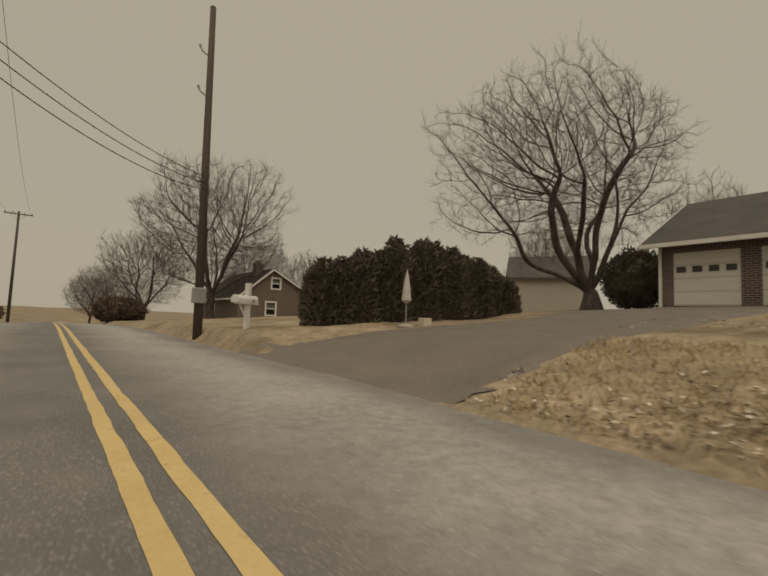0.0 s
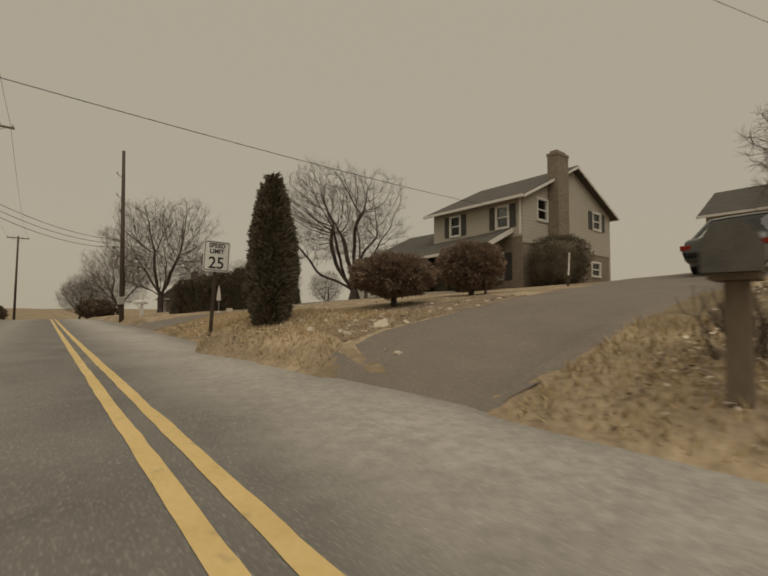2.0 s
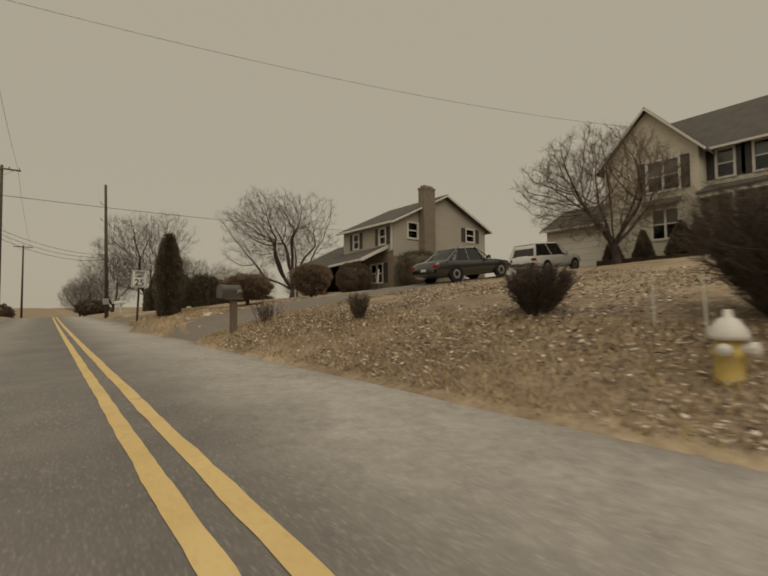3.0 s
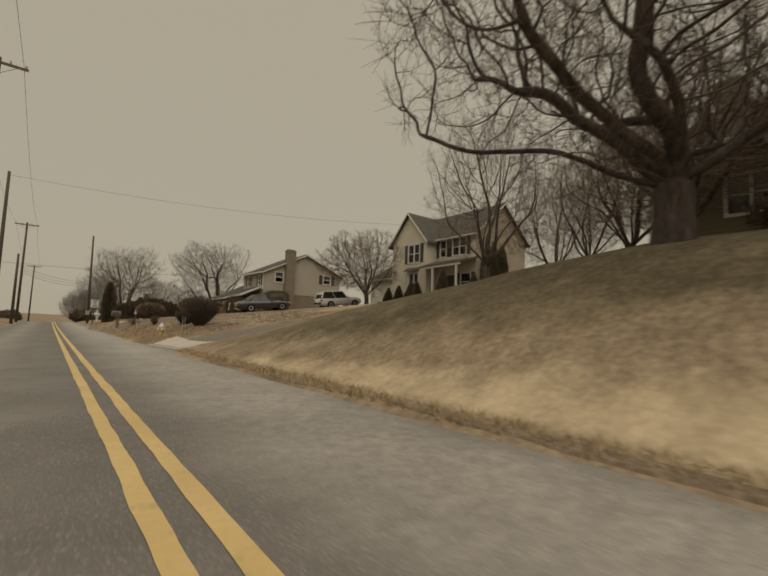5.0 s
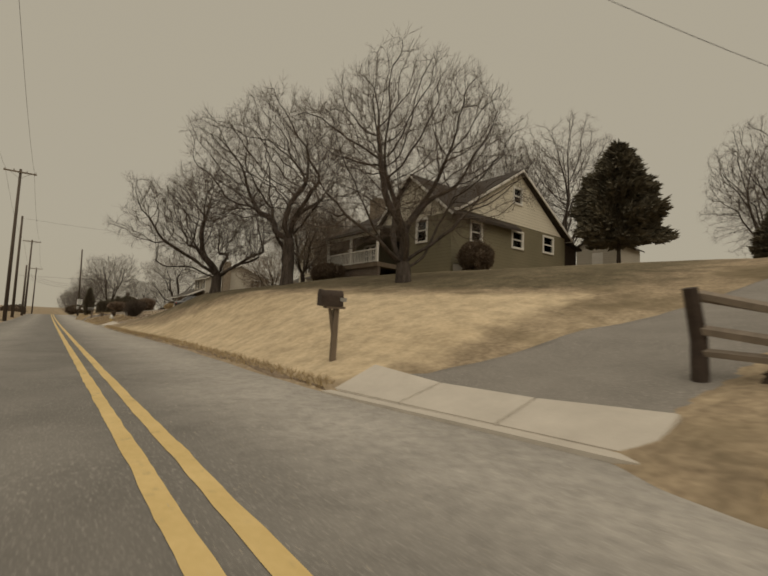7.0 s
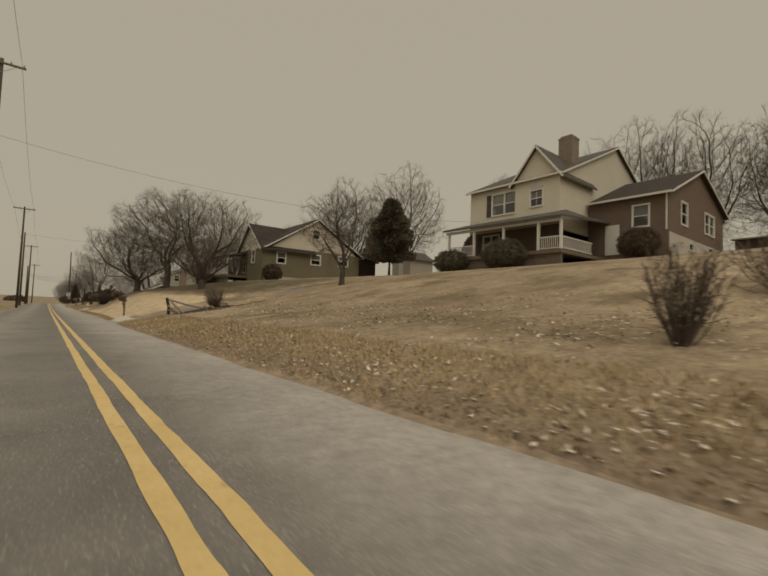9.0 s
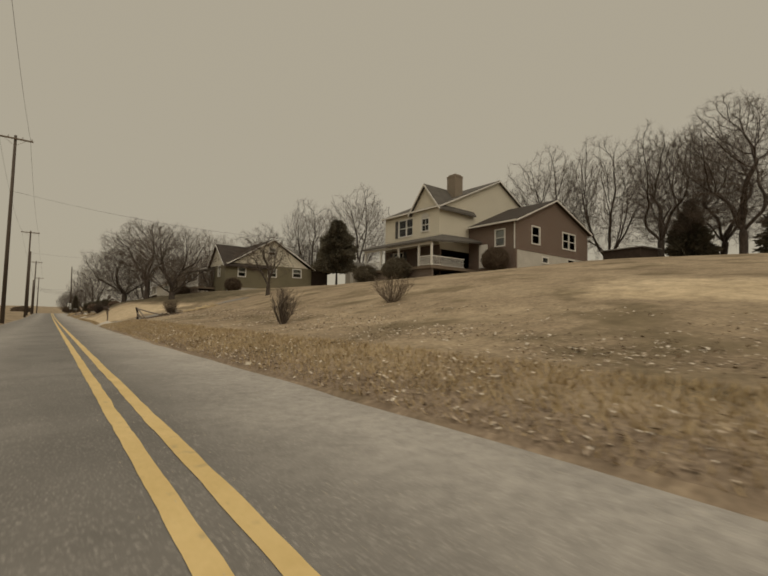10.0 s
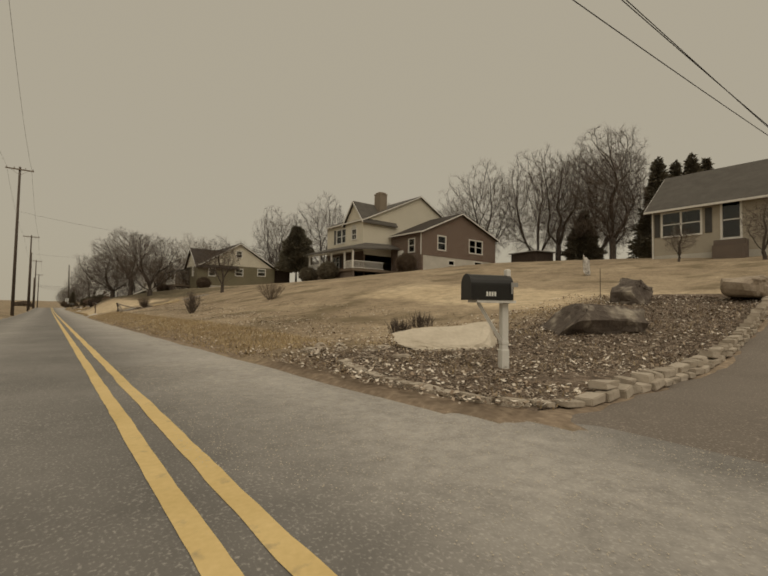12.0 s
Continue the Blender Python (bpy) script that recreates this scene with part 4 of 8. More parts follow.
def vase_shrub(name, label, at, height, spread, stems, seed, lean=(0, 0), mat=None, thin=0.006):
    """A dense leafless shrub: stems fan out from one foot, forking into fine upright twigs; spread is its half width at the top."""
    rng = np.random.default_rng(seed)
    tubes = []
    for k in range(stems):
        a, q = rng.uniform(0, 6.28), math.sqrt(rng.uniform(0, 1))
        foot = np.array([np.cos(a), np.sin(a), 0]) * 0.16 * q * spread
        h = height * rng.uniform(0.75, 1.04) * (1 - 0.16 * q * q)
        tip = np.array([np.cos(a) * q * spread + lean[0] * h, np.sin(a) * q * spread + lean[1] * h, h])
        mid = foot + (tip - foot) * np.array([0.62, 0.62, 0.5])
        pts = [foot, (foot + mid) / 2 + rng.normal(0, 0.02, 3), mid, (mid + tip) / 2 + rng.normal(0, 0.03, 3), tip]
        tubes.append(tube(pts, np.linspace(thin * 2.2, thin * 0.6, 5), 3))
        for j in range(9):
            f = rng.uniform(0.22, 0.98) * 4
            i = min(3, int(f))
            p = pts[i] + (pts[i + 1] - pts[i]) * (f - i)
            d = (tip - foot) / np.linalg.norm(tip - foot) + rng.normal(0, 0.5, 3)
            ln = height * rng.uniform(0.1, 0.24)
            e = p + d * ln
            e[2] = min(e[2], height * 1.05)
            tubes.append(tube([p, p + d * ln * 0.5 + rng.normal(0, 0.015, 3), e], [thin, thin * 0.8, thin * 0.5], 3))
    t = thing(name, label, "shrub", (at[0], at[1], gz(*at) - 0.04))
    v, f = flat(tubes)
    fast_mesh("branchwork", v, f, mat or M_shrub).parent = t
    return t


# ---- houses ----
def wall(parent, name, mat, a, b, base, tops, openings=(), thick=0.2, side=1, label=""):
    """A wall from a to b seen from outside; tops is its roofline as (distance, height); openings (u0, u1, z0, z1) go right through."""
    a, b = np.array(a, float), np.array(b, float)
    L = np.linalg.norm(b - a)
    u, nrm = (b - a) / L, np.array([-(b - a)[1], (b - a)[0]]) / L * side
    us = sorted({0.0, L, *[o[k] for o in openings for k in (0, 1)], *[p[0] for p in tops if 0 < p[0] < L]})
    tu, tz = [p[0] for p in tops], [p[1] for p in tops]
    vs, fs = [], []
    for u0, u1 in zip(us, us[1:]):
        mid = (u0 + u1) / 2
        cuts = sorted([(o[2], o[3]) for o in openings if o[0] < mid < o[1]])
        z, spans = base, []
        for z0, z1 in cuts:
            spans.append((z, z, z0, z0))
            z = z1
        spans.append((z, z, float(np.interp(u0, tu, tz)), float(np.interp(u1, tu, tz))))
        for za, zb, zc, zd in spans:
            o = len(vs)
            for k in (0.0, thick):
                for uu, zz in ((u0, za), (u1, zb), (u1, zd), (u0, zc)):
                    p = a + u * min(max(uu, 0.005), L - 0.005) + nrm * k
                    vs.append((p[0], p[1], zz))
            fs += [tuple(o + i for i in q) for q in ((0, 1, 2, 3), (7, 6, 5, 4), (0, 4, 5, 1), (3, 2, 6, 7), (0, 3, 7, 4), (1, 5, 6, 2))]
    inv = parent.matrix_world.inverted()
    ob = piece(name, [inv @ Vector(v) for v in vs], fs, mat, parent, label)
    bm = bmesh.new()
    bm.from_mesh(ob.data)
    bmesh.ops.remove_doubles(bm, verts=bm.verts, dist=0.0005)
    bm.to_mesh(ob.data)
    bm.free()
    return ob


def slab(parent, name, mat, quad, thick, label=""):
    inv = parent.matrix_world.inverted()
    lo = [inv @ Vector((x, y, z - thick)) for x, y, z in quad]
    hi = [inv @ Vector(p) for p in quad]
    n = len(quad)
    fs = [tuple(range(n))[::-1], tuple(range(n, 2 * n))] + [(i, (i + 1) % n, n + (i + 1) % n, n + i) for i in range(n)]
    return piece(name, lo + hi, fs, mat, parent, label)


def bar(parent, name, mat, p, q, w=0.08, h=0.08, label=""):
    """A square bar from p to q."""
    p, q = Vector(p), Vector(q)
    d = (q - p).normalized()
    s = d.cross(Vector((0, 0, 1)))
    s = s.normalized() if s.length > 1e-3 else Vector((1, 0, 0))
    t = s.cross(d)
    inv = parent.matrix_world.inverted()
    vs = [inv @ (c + s * (i * w / 2) + t * (j * h / 2)) for c in (p, q) for i, j in ((-1, -1), (1, -1), (1, 1), (-1, 1))]
    return piece(name, vs, [(0, 1, 2, 3), (7, 6, 5, 4), (0, 4, 5, 1), (1, 5, 6, 2), (2, 6, 7, 3), (3, 7, 4, 0)], mat, parent, label)


def window(parent, a, b, u0, u1, z0, z1, side=1, shutters=False, sashes=1, mull=False, blind=True, rail=True):
    """A framed window in a wall that runs from a to b: frame, sash bars, panes, sill, blind and, if it has them, shutters."""
    a, b = np.array(a, float), np.array(b, float)
    u = (b - a) / np.linalg.norm(b - a)
    n = np.array([-u[1], u[0]]) * side
    inv = parent.matrix_world.inverted()

    def block(name, mat, ua, ub, za, zb, ka, kb, par, label=""):
        vs = []
        for k in (ka, kb):
            for uu, zz in ((ua, za), (ub, za), (ub, zb), (ua, zb)):
                p = a + u * uu + n * k
                vs.append((p[0], p[1], zz))
        return vs, [(0, 1, 2, 3), (7, 6, 5, 4), (0, 4, 5, 1), (3, 2, 6, 7), (0, 3, 7, 4), (1, 5, 6, 2)]

    f = 0.09
    bars = [block("", 0, u0 - f, u0 + 0.03, z0 - f, z1 + f, -0.05, 0.06, 0), block("", 0, u1 - 0.03, u1 + f, z0 - f, z1 + f, -0.05, 0.06, 0),
            block("", 0, u0 + 0.03, u1 - 0.03, z1 - 0.03, z1 + f, -0.05, 0.06, 0), block("", 0, u0 + 0.03, u1 - 0.03, z0 - f, z0 + 0.03, -0.07, 0.06, 0)]
    step = (u1 - u0) / sashes
    for k in range(1, sashes):
        bars.append(block("", 0, u0 + step * k - 0.06, u0 + step * k + 0.06, z0 + 0.03, z1 - 0.03, -0.03, 0.06, 0))
    v, q = join(*bars)
    frame_ob = piece("window", [inv @ Vector(p) for p in v], q, M_white, parent, "white window frame")
    for k in range(sashes):
        ua, ub = u0 + step * k + 0.04, u0 + step * (k + 1) - 0.04
        sub = []
        zm = (z0 + z1) / 2
        if rail:
            sub.append(block("", 0, ua, ub, zm - 0.035, zm + 0.035, 0.0, 0.05, 0))
        if mull:
            um = (ua + ub) / 2
            sub.append(block("", 0, um - 0.015, um + 0.015, z0 + 0.03, zm - 0.035, 0.01, 0.04, 0))
            sub.append(block("", 0, um - 0.015, um + 0.015, zm + 0.035, z1 - 0.03, 0.01, 0.04, 0))
        if sub:
            v, q = join(*sub)
            piece("sash", [inv @ Vector(p) for p in v], q, M_white, frame_ob)
        v, q = block("", 0, ua, ub, z0 + 0.03, z1 - 0.03, 0.055, 0.065, 0)
        pane = piece("pane", [inv @ Vector(p) for p in v], q, M_glass, frame_ob)
        pane.visible_shadow = False
        if blind:
            v, q = block("", 0, ua, ub, z0 + (z1 - z0) * 0.52, z1 - 0.03, 0.11, 0.125, 0)
            piece("blind", [inv @ Vector(p) for p in v], q, M_blind, frame_ob)
    if shutters:
        sw = min(0.45, (u1 - u0) * 0.5)
        for ua in (u0 - f - 0.02 - sw, u1 + f + 0.02):
            v, q = block("", 0, ua, ua + sw, z0 - 0.05, z1 + 0.05, -0.045, -0.004, 0)
            piece("shutter", [inv @ Vector(p) for p in v], q, M_shutter, parent, "dark louvred shutter")
    return frame_ob


def room_floor(parent, x0, x1, y0, y1, z):
    slab(parent, "floor_slab", M_dark_in, [(x0, y0, z), (x1, y0, z), (x1, y1, z), (x0, y1, z)], 0.2)


def gable_roof_y(parent, mat, x0, xr, x1, y0, y1, z0, zr, z1, over=0.45, fascia=True):
    """A roof with its ridge along y at xr; eaves at x0 and x1."""
    s0, s1 = (zr - z0) / (xr - x0), (zr - z1) / (x1 - xr)
    ea, eb = (x0 - over, z0 - over * s0), (x1 + over, z1 - over * s1)
    ya, yb = y0 - over * 0.8, y1 + over * 0.8
    slab(parent, "roof", mat, [(ea[0], ya, ea[1] + 0.2), (xr, ya, zr + 0.2), (xr, yb, zr + 0.2), (ea[0], yb, ea[1] + 0.2)], 0.16)
    slab(parent, "roof", mat, [(xr, ya, zr + 0.2), (eb[0], ya, eb[1] + 0.2), (eb[0], yb, eb[1] + 0.2), (xr, yb, zr + 0.2)], 0.16)
    if fascia:
        for ex, ez, sg in ((*ea, -1), (*eb, 1)):
            bar(parent, "gutter", M_white, (ex + sg * 0.06, ya, ez + 0.09), (ex + sg * 0.06, yb, ez + 0.09), 0.12, 0.14)
        for yy, sg in ((ya, -1), (yb, 1)):
            bar(parent, "rake_board", M_white, (ea[0], yy + sg * 0.03, ea[1] + 0.07), (xr, yy + sg * 0.03, zr + 0.07), 0.05, 0.13)
            bar(parent, "rake_board", M_white, (xr, yy + sg * 0.033, zr + 0.07), (eb[0], yy + sg * 0.033, eb[1] + 0.07), 0.05, 0.13)


def gable_roof_x(parent, mat, y0, yr, y1, x0, x1, z0, zr, z1, over=0.45):
    """A roof with its ridge along x at yr; x0 is its front."""
    s0, s1 = (zr - z0) / (yr - y0), (zr - z1) / (y1 - yr)
    ea, eb = (y0 - over, z0 - over * s0), (y1 + over, z1 - over * s1)
    xa = x0 - over * 0.8
    slab(parent, "roof", mat, [(xa, ea[0], ea[1] + 0.2), (x1, ea[0], ea[1] + 0.2), (x1, yr, zr + 0.2), (xa, yr, zr + 0.2)], 0.16)
    slab(parent, "roof", mat, [(xa, yr, zr + 0.2), (x1, yr, zr + 0.2), (x1, eb[0], eb[1] + 0.2), (xa, eb[0], eb[1] + 0.2)], 0.16)
    bar(parent, "rake_board", M_white, (xa - 0.03, ea[0], ea[1] + 0.07), (xa - 0.03, yr, zr + 0.07), 0.05, 0.13)
    bar(parent, "rake_board", M_white, (xa - 0.033, yr, zr + 0.07), (xa - 0.033, eb[0], eb[1] + 0.07), 0.05, 0.13)


def chimney(parent, mat, x0, x1, y0, y1, z0, z1):
    inv = parent.matrix_world.inverted()
    c = part("chimney", boxes_bm([(x0, x1, y0, y1, z0, z1 - 0.25), (x0 - 0.03, x1 + 0.03, y0 - 0.03, y1 + 0.03, z1 - 0.25, z1 - 0.1), (x0 + 0.1, x1 - 0.1, y0 + 0.1, y1 - 0.1, z1 - 0.1, z1 + 0.05)]), mat, parent)
    c.matrix_parent_inverse = inv
    return c


def garage_door(parent, x, y0, y1, z0, z1, panes=4):
    inv = parent.matrix_world.inverted()
    d = part("garage_door", boxes_bm([(x + 0.02, x + 0.08, y0, y1, z0, z1)]), M_door_white, parent, "white sectional garage door with small panes")
    d.matrix_parent_inverse = inv
    zz = z0 + (z1 - z0) * 0.68
    w = (y1 - y0) / panes
    for k in range(panes):
        p = part("pane", box_bm(x - 0.005, x + 0.018, y0 + w * (k + 0.2), y0 + w * (k + 0.8), zz - 0.1, zz + 0.1), M_shutter, d, "dark glazed pane")
    return d


# ---- house with the double garage and the chimney ----
def split_level_house():
    h = thing("house", "grey-beige split-level house with chimney and double garage", "house", (23, -1, 1.6))
    fx, px, gx = 18.6, 16.6, 16.8
    y0, y1 = -5.5, 0.7
    # upper storey
    ups = [(-0.7, -1.4), (-3.95, -4.65)]
    wall(h, "wall", M_pale_siding, (fx, y1), (fx, y0), 4.75, [(0, 6.75), (6.2, 6.75)], [(y1 - a, y1 - b, 5.3, 6.4) for a, b in ups], side=1)
    for a, b in ups:
        window(h, (fx, y1), (fx, y0), y1 - a, y1 - b, 5.3, 6.4, 1, True)
    side_o = [(1.35, 2.3, 5.75, 6.85), (7.6, 8.6, 6.0, 7.0)]
    wall(h, "wall", M_pale_siding, (fx, y0), (28.6, y0), 4.4, [(0, 6.75), (5.1, 9.15), (10, 7.05)], side_o, side=1)
    window(h, (fx, y0), (28.6, y0), *side_o[0], 1, False)
    window(h, (fx, y0), (28.6, y0), *side_o[1], 1, True)
    wall(h, "lower_wall", M_tan_brick, (fx + 0.03, y0 + 0.03), (28.57, y0 + 0.03), 1.2, [(0, 4.4), (9.94, 4.4)], [(7.4, 8.5, 3.1, 3.9)], side=1)
    window(h, (fx + 0.03, y0 + 0.03), (28.57, y0 + 0.03), 7.4, 8.5, 3.1, 3.9, 1, False)
    wall(h, "lower_wall", M_tan_brick, (fx, y1), (fx, y0 + 0.03), 1.2, [(0, 4.75), (6.17, 4.75)], [(1.0, 1.9, 1.95, 4.0), (3.6, 5.0, 2.6, 3.9)], side=1)
    window(h, (fx, y1), (fx, y0), 3.6, 5.0, 2.6, 3.9, 1, True, 2)
    d = part("front_door", box_bm(fx + 0.05, fx + 0.1, y1 - 1.9, y1 - 1.0, 1.95, 4.0, 0.01), M_shutter, h, "dark panelled front door")
    d.matrix_parent_inverse = h.matrix_world.inverted()
    wall(h, "wall", M_pale_siding, (28.6, y0), (28.6, y1), 1.2, [(0, 7.05), (6.2, 7.05)], side=1)
    wall(h, "wall", M_pale_siding, (28.6, y1), (fx, y1), 1.2, [(0, 7.05), (4.9, 9.15), (10, 6.75)], side=1)
    gable_roof_y(h, M_roof, fx, 23.7, 28.6, y0, y1, 6.75, 9.15, 7.05, 0.45)
    room_floor(h, fx + 0.2, 28.4, y0 + 0.2, y1 - 0.2, 4.6)
    chimney(h, M_tan_brick, 21.0, 22.1, y0 - 0.62, y0 - 0.01, 1.6, 9.55)
    # garage wing, its roof running on over the porch
    gy = 5.55
    doors = [(0.45, 2.25), (2.75, 4.45)]
    wall(h, "wall", M_dark_brick, (gx, gy), (gx, y1), 1.2, [(0, 3.85), (gy - y1, 3.85)], [(a, b, 1.2, 3.55) for a, b in doors], side=1)
    for a, b in doors:
        garage_door(h, gx, gy - b, gy - a, 1.75, 3.55)
    wall(h, "wall", M_pale_siding, (26, gy), (gx, gy), 1.2, [(0, 3.85), (4.6, 6.1), (9.2, 3.85)], side=1)
    wall(h, "wall", M_pale_siding, (26, y1), (26, gy), 1.2, [(0, 3.85), (gy - y1, 3.85)], side=1)
    ea, za, xr, zr = 16.25, 3.75, 21.4, 6.25
    sl = (zr - za) / (xr - ea)
    zf = za + sl * (fx - ea)
    slab(h, "roof", M_roof, [(ea, y1, za + 0.12), (xr, y1, zr + 0.12), (xr, gy + 0.4, zr + 0.12), (ea, gy + 0.4, za + 0.12)], 0.14)
    slab(h, "roof", M_roof, [(xr, y1, zr + 0.12), (26.4, y1, za + 0.12), (26.4, gy + 0.4, za + 0.12), (xr, gy + 0.4, zr + 0.12)], 0.14)
    slab(h, "porch_roof", M_roof, [(ea, -4.9, za + 0.36), (fx - 0.02, -4.9, zf + 0.3), (fx - 0.02, y1 - 0.02, zf + 0.12), (ea, y1 - 0.02, za + 0.12)], 0.14)
    bar(h, "gutter", M_white, (ea - 0.06, gy + 0.4, za + 0.02), (ea - 0.06, y1, za + 0.02), 0.12, 0.14)
    bar(h, "gutter", M_white, (ea - 0.06, y1, za + 0.02), (ea - 0.06, -4.9, za + 0.26), 0.12, 0.14)
    bar(h, "rake_board", M_white, (ea, gy + 0.43, za), (xr, gy + 0.43, zr), 0.05, 0.2)
    bar(h, "rake_board", M_white, (ea, -4.94, za + 0.26), (fx, -4.94, zf + 0.2), 0.05, 0.22)
    bar(h, "downpipe", M_white, (gx - 0.08, gy - 0.08, 1.4), (gx - 0.08, gy - 0.08, 3.75), 0.09, 0.09)
    bar(h, "downpipe", M_white, (fx - 0.07, y0 + 0.1, 4.8), (fx - 0.07, y0 + 0.1, 6.7), 0.09, 0.09)
    for yy in (0.2, -2.2, -4.7):
        bar(h, "porch_post", M_dark_wood, (px, yy, 1.6), (px, yy, 3.95), 0.13, 0.13)
    slab(h, "porch_floor", M_concrete, [(px - 0.25, -4.9, 1.95), (fx, -4.9, 1.95), (fx, y1, 1.95), (px - 0.25, y1, 1.95)], 0.6)
    return h


split_level_house()


# ---- two-storey house with the front gable ----
def gabled_house():
    h = thing("house", "cream two-storey house with front gable and porch", "house", (33, -19, 4.0))
    gx, fx, y0, ym, y1 = 29.5, 31.0, -25.3, -20.2, -14.9
    base, ev = 3.6, 10.15
    front = [(2.6, 4.3, 7.85, 9.75), (2.8, 4.2, 4.9, 6.7)]
    wall(h, "wall", M_cream_siding, (gx, y1), (gx, ym), base, [(0, ev), (2.65, 13.1), (5.3, ev)], front, side=1)
    window(h, (gx, y1), (gx, ym), *front[0], 1, True, 2)
    window(h, (gx, y1), (gx, ym), *front[1], 1, False, 2)
    slab(h, "bay_roof", M_roof, [(gx - 0.5, ym + 0.9, 7.0), (gx, ym + 0.9, 7.35), (gx, ym + 2.9, 7.35), (gx - 0.5, ym + 2.9, 7.0)], 0.1, "small hipped roof over the bay window")
    wall(h, "wall", M_cream_siding, (gx, ym), (fx, ym), base, [(0, ev), (1.5, ev)], side=1)
    ups = [(0.5, 1.3, 8.35, 10.0), (2.2, 3.9, 8.35, 10.05)]
    low = [(1.5, 2.5, 4.2, 6.4), (3.3, 4.5, 4.8, 6.5)]
    wall(h, "wall", M_cream_siding, (fx, ym), (fx, y0), base, [(0, 10.35), (5.1, 10.35)], ups + low[1:], side=1)
    window(h, (fx, ym), (fx, y0), *ups[0], 1, True)
    window(h, (fx, ym), (fx, y0), *ups[1], 1, True, 2)
    window(h, (fx, ym), (fx, y0), *low[1], 1, True)
    d = part("front_door", box_bm(fx - 0.05, fx - 0.004, ym - 2.5, ym - 1.5, 4.25, 6.4, 0.01), M_shutter, h, "dark front door")
    d.matrix_parent_inverse = h.matrix_world.inverted()
    # side and back walls: tan siding, darkened to hold their shade in its colour
    wall(h, "wall", M_shaded_tan_siding, (fx, y0), (39, y0), base, [(0, 10.35), (4, 13.7), (8, 10.35)], side=1)
    wall(h, "wall", M_shaded_tan_siding, (39, y0), (39, y1), base, [(0, 10.35), (10.4, 10.35)], side=1)
    wall(h, "wall", M_shaded_tan_siding, (39, y1), (gx, y1), base, [(0, 10.35), (4, 13.0), (8, 10.35), (9.5, 10.15)], side=1)
    gable_roof_y(h, M_roof, fx, 35, 39, y0, y1, 10.35, 13.7, 10.35, 0.45)
    gable_roof_x(h, M_roof, ym, (ym + y1) / 2, y1, gx, 35, ev, 13.1, ev, 0.45)
    # porch
    slab(h, "porch_roof", M_roof, [(28.6, y0 - 0.3, 7.35), (fx, y0 - 0.3, 8.0), (fx, ym - 0.02, 8.0), (28.6, ym - 0.02, 7.2)], 0.14)
    bar(h, "porch_beam", M_white, (28.75, y0 - 0.1, 7.12), (28.75, ym - 0.05, 7.0), 0.14, 0.24)
    for yy in (-21.9, -24.9):
        bar(h, "porch_post", M_white, (28.75, yy, 3.7), (28.75, yy, 7.05), 0.15, 0.15)
    slab(h, "porch_floor", M_concrete, [(28.5, y0, 4.2), (fx, y0, 4.2), (fx, ym, 4.2), (28.5, ym, 4.2)], 0.9)
    room_floor(h, fx + 0.2, 38.8, y0 + 0.2, y1 - 0.2, 7.4)
    # garage wing
    ga = -10.3
    wall(h, "wall", M_cream_siding, (30, ga), (30, y1), 3.0, [(0, 6.55), (4.6, 6.55)], [(0.5, 4.0, 3.0, 5.9)], side=1)
    gd = part("garage_door", box_bm(30.04, 30.1, ga - 4.0, ga - 0.5, 3.2, 5.9), M_door_white, h, "white double garage door")
    gd.matrix_parent_inverse = h.matrix_world.inverted()
    wall(h, "wall", M_cream_siding, (37, ga), (30, ga), 3.0, [(0, 6.55), (3.5, 8.4), (7, 6.55)], side=1)
    gable_roof_y(h, M_roof, 30, 33.5, 37, y1, ga, 6.55, 8.4, 6.55, 0.4)
    return h


gabled_house()


# ---- bungalow on the bank ----
def porch_rail(parent, p, q, z0, z1, gap=0.16):
    """A white railing: top and bottom rails and each baluster."""
    p, q = np.array(p, float), np.array(q, float)
    bar(parent, "top_rail", M_white, (*p, z1), (*q, z1), 0.07, 0.07)
    bar(parent, "bottom_rail", M_white, (*p, z0 + 0.1), (*q, z0 + 0.1), 0.06, 0.06)
    n = max(1, int(np.linalg.norm(q - p) / gap))
    for k in range(1, n):
        c = p + (q - p) * k / n
        bar(parent, "baluster", M_white, (*c, z0 + 0.1), (*c, z1 - 0.03), 0.035, 0.035)


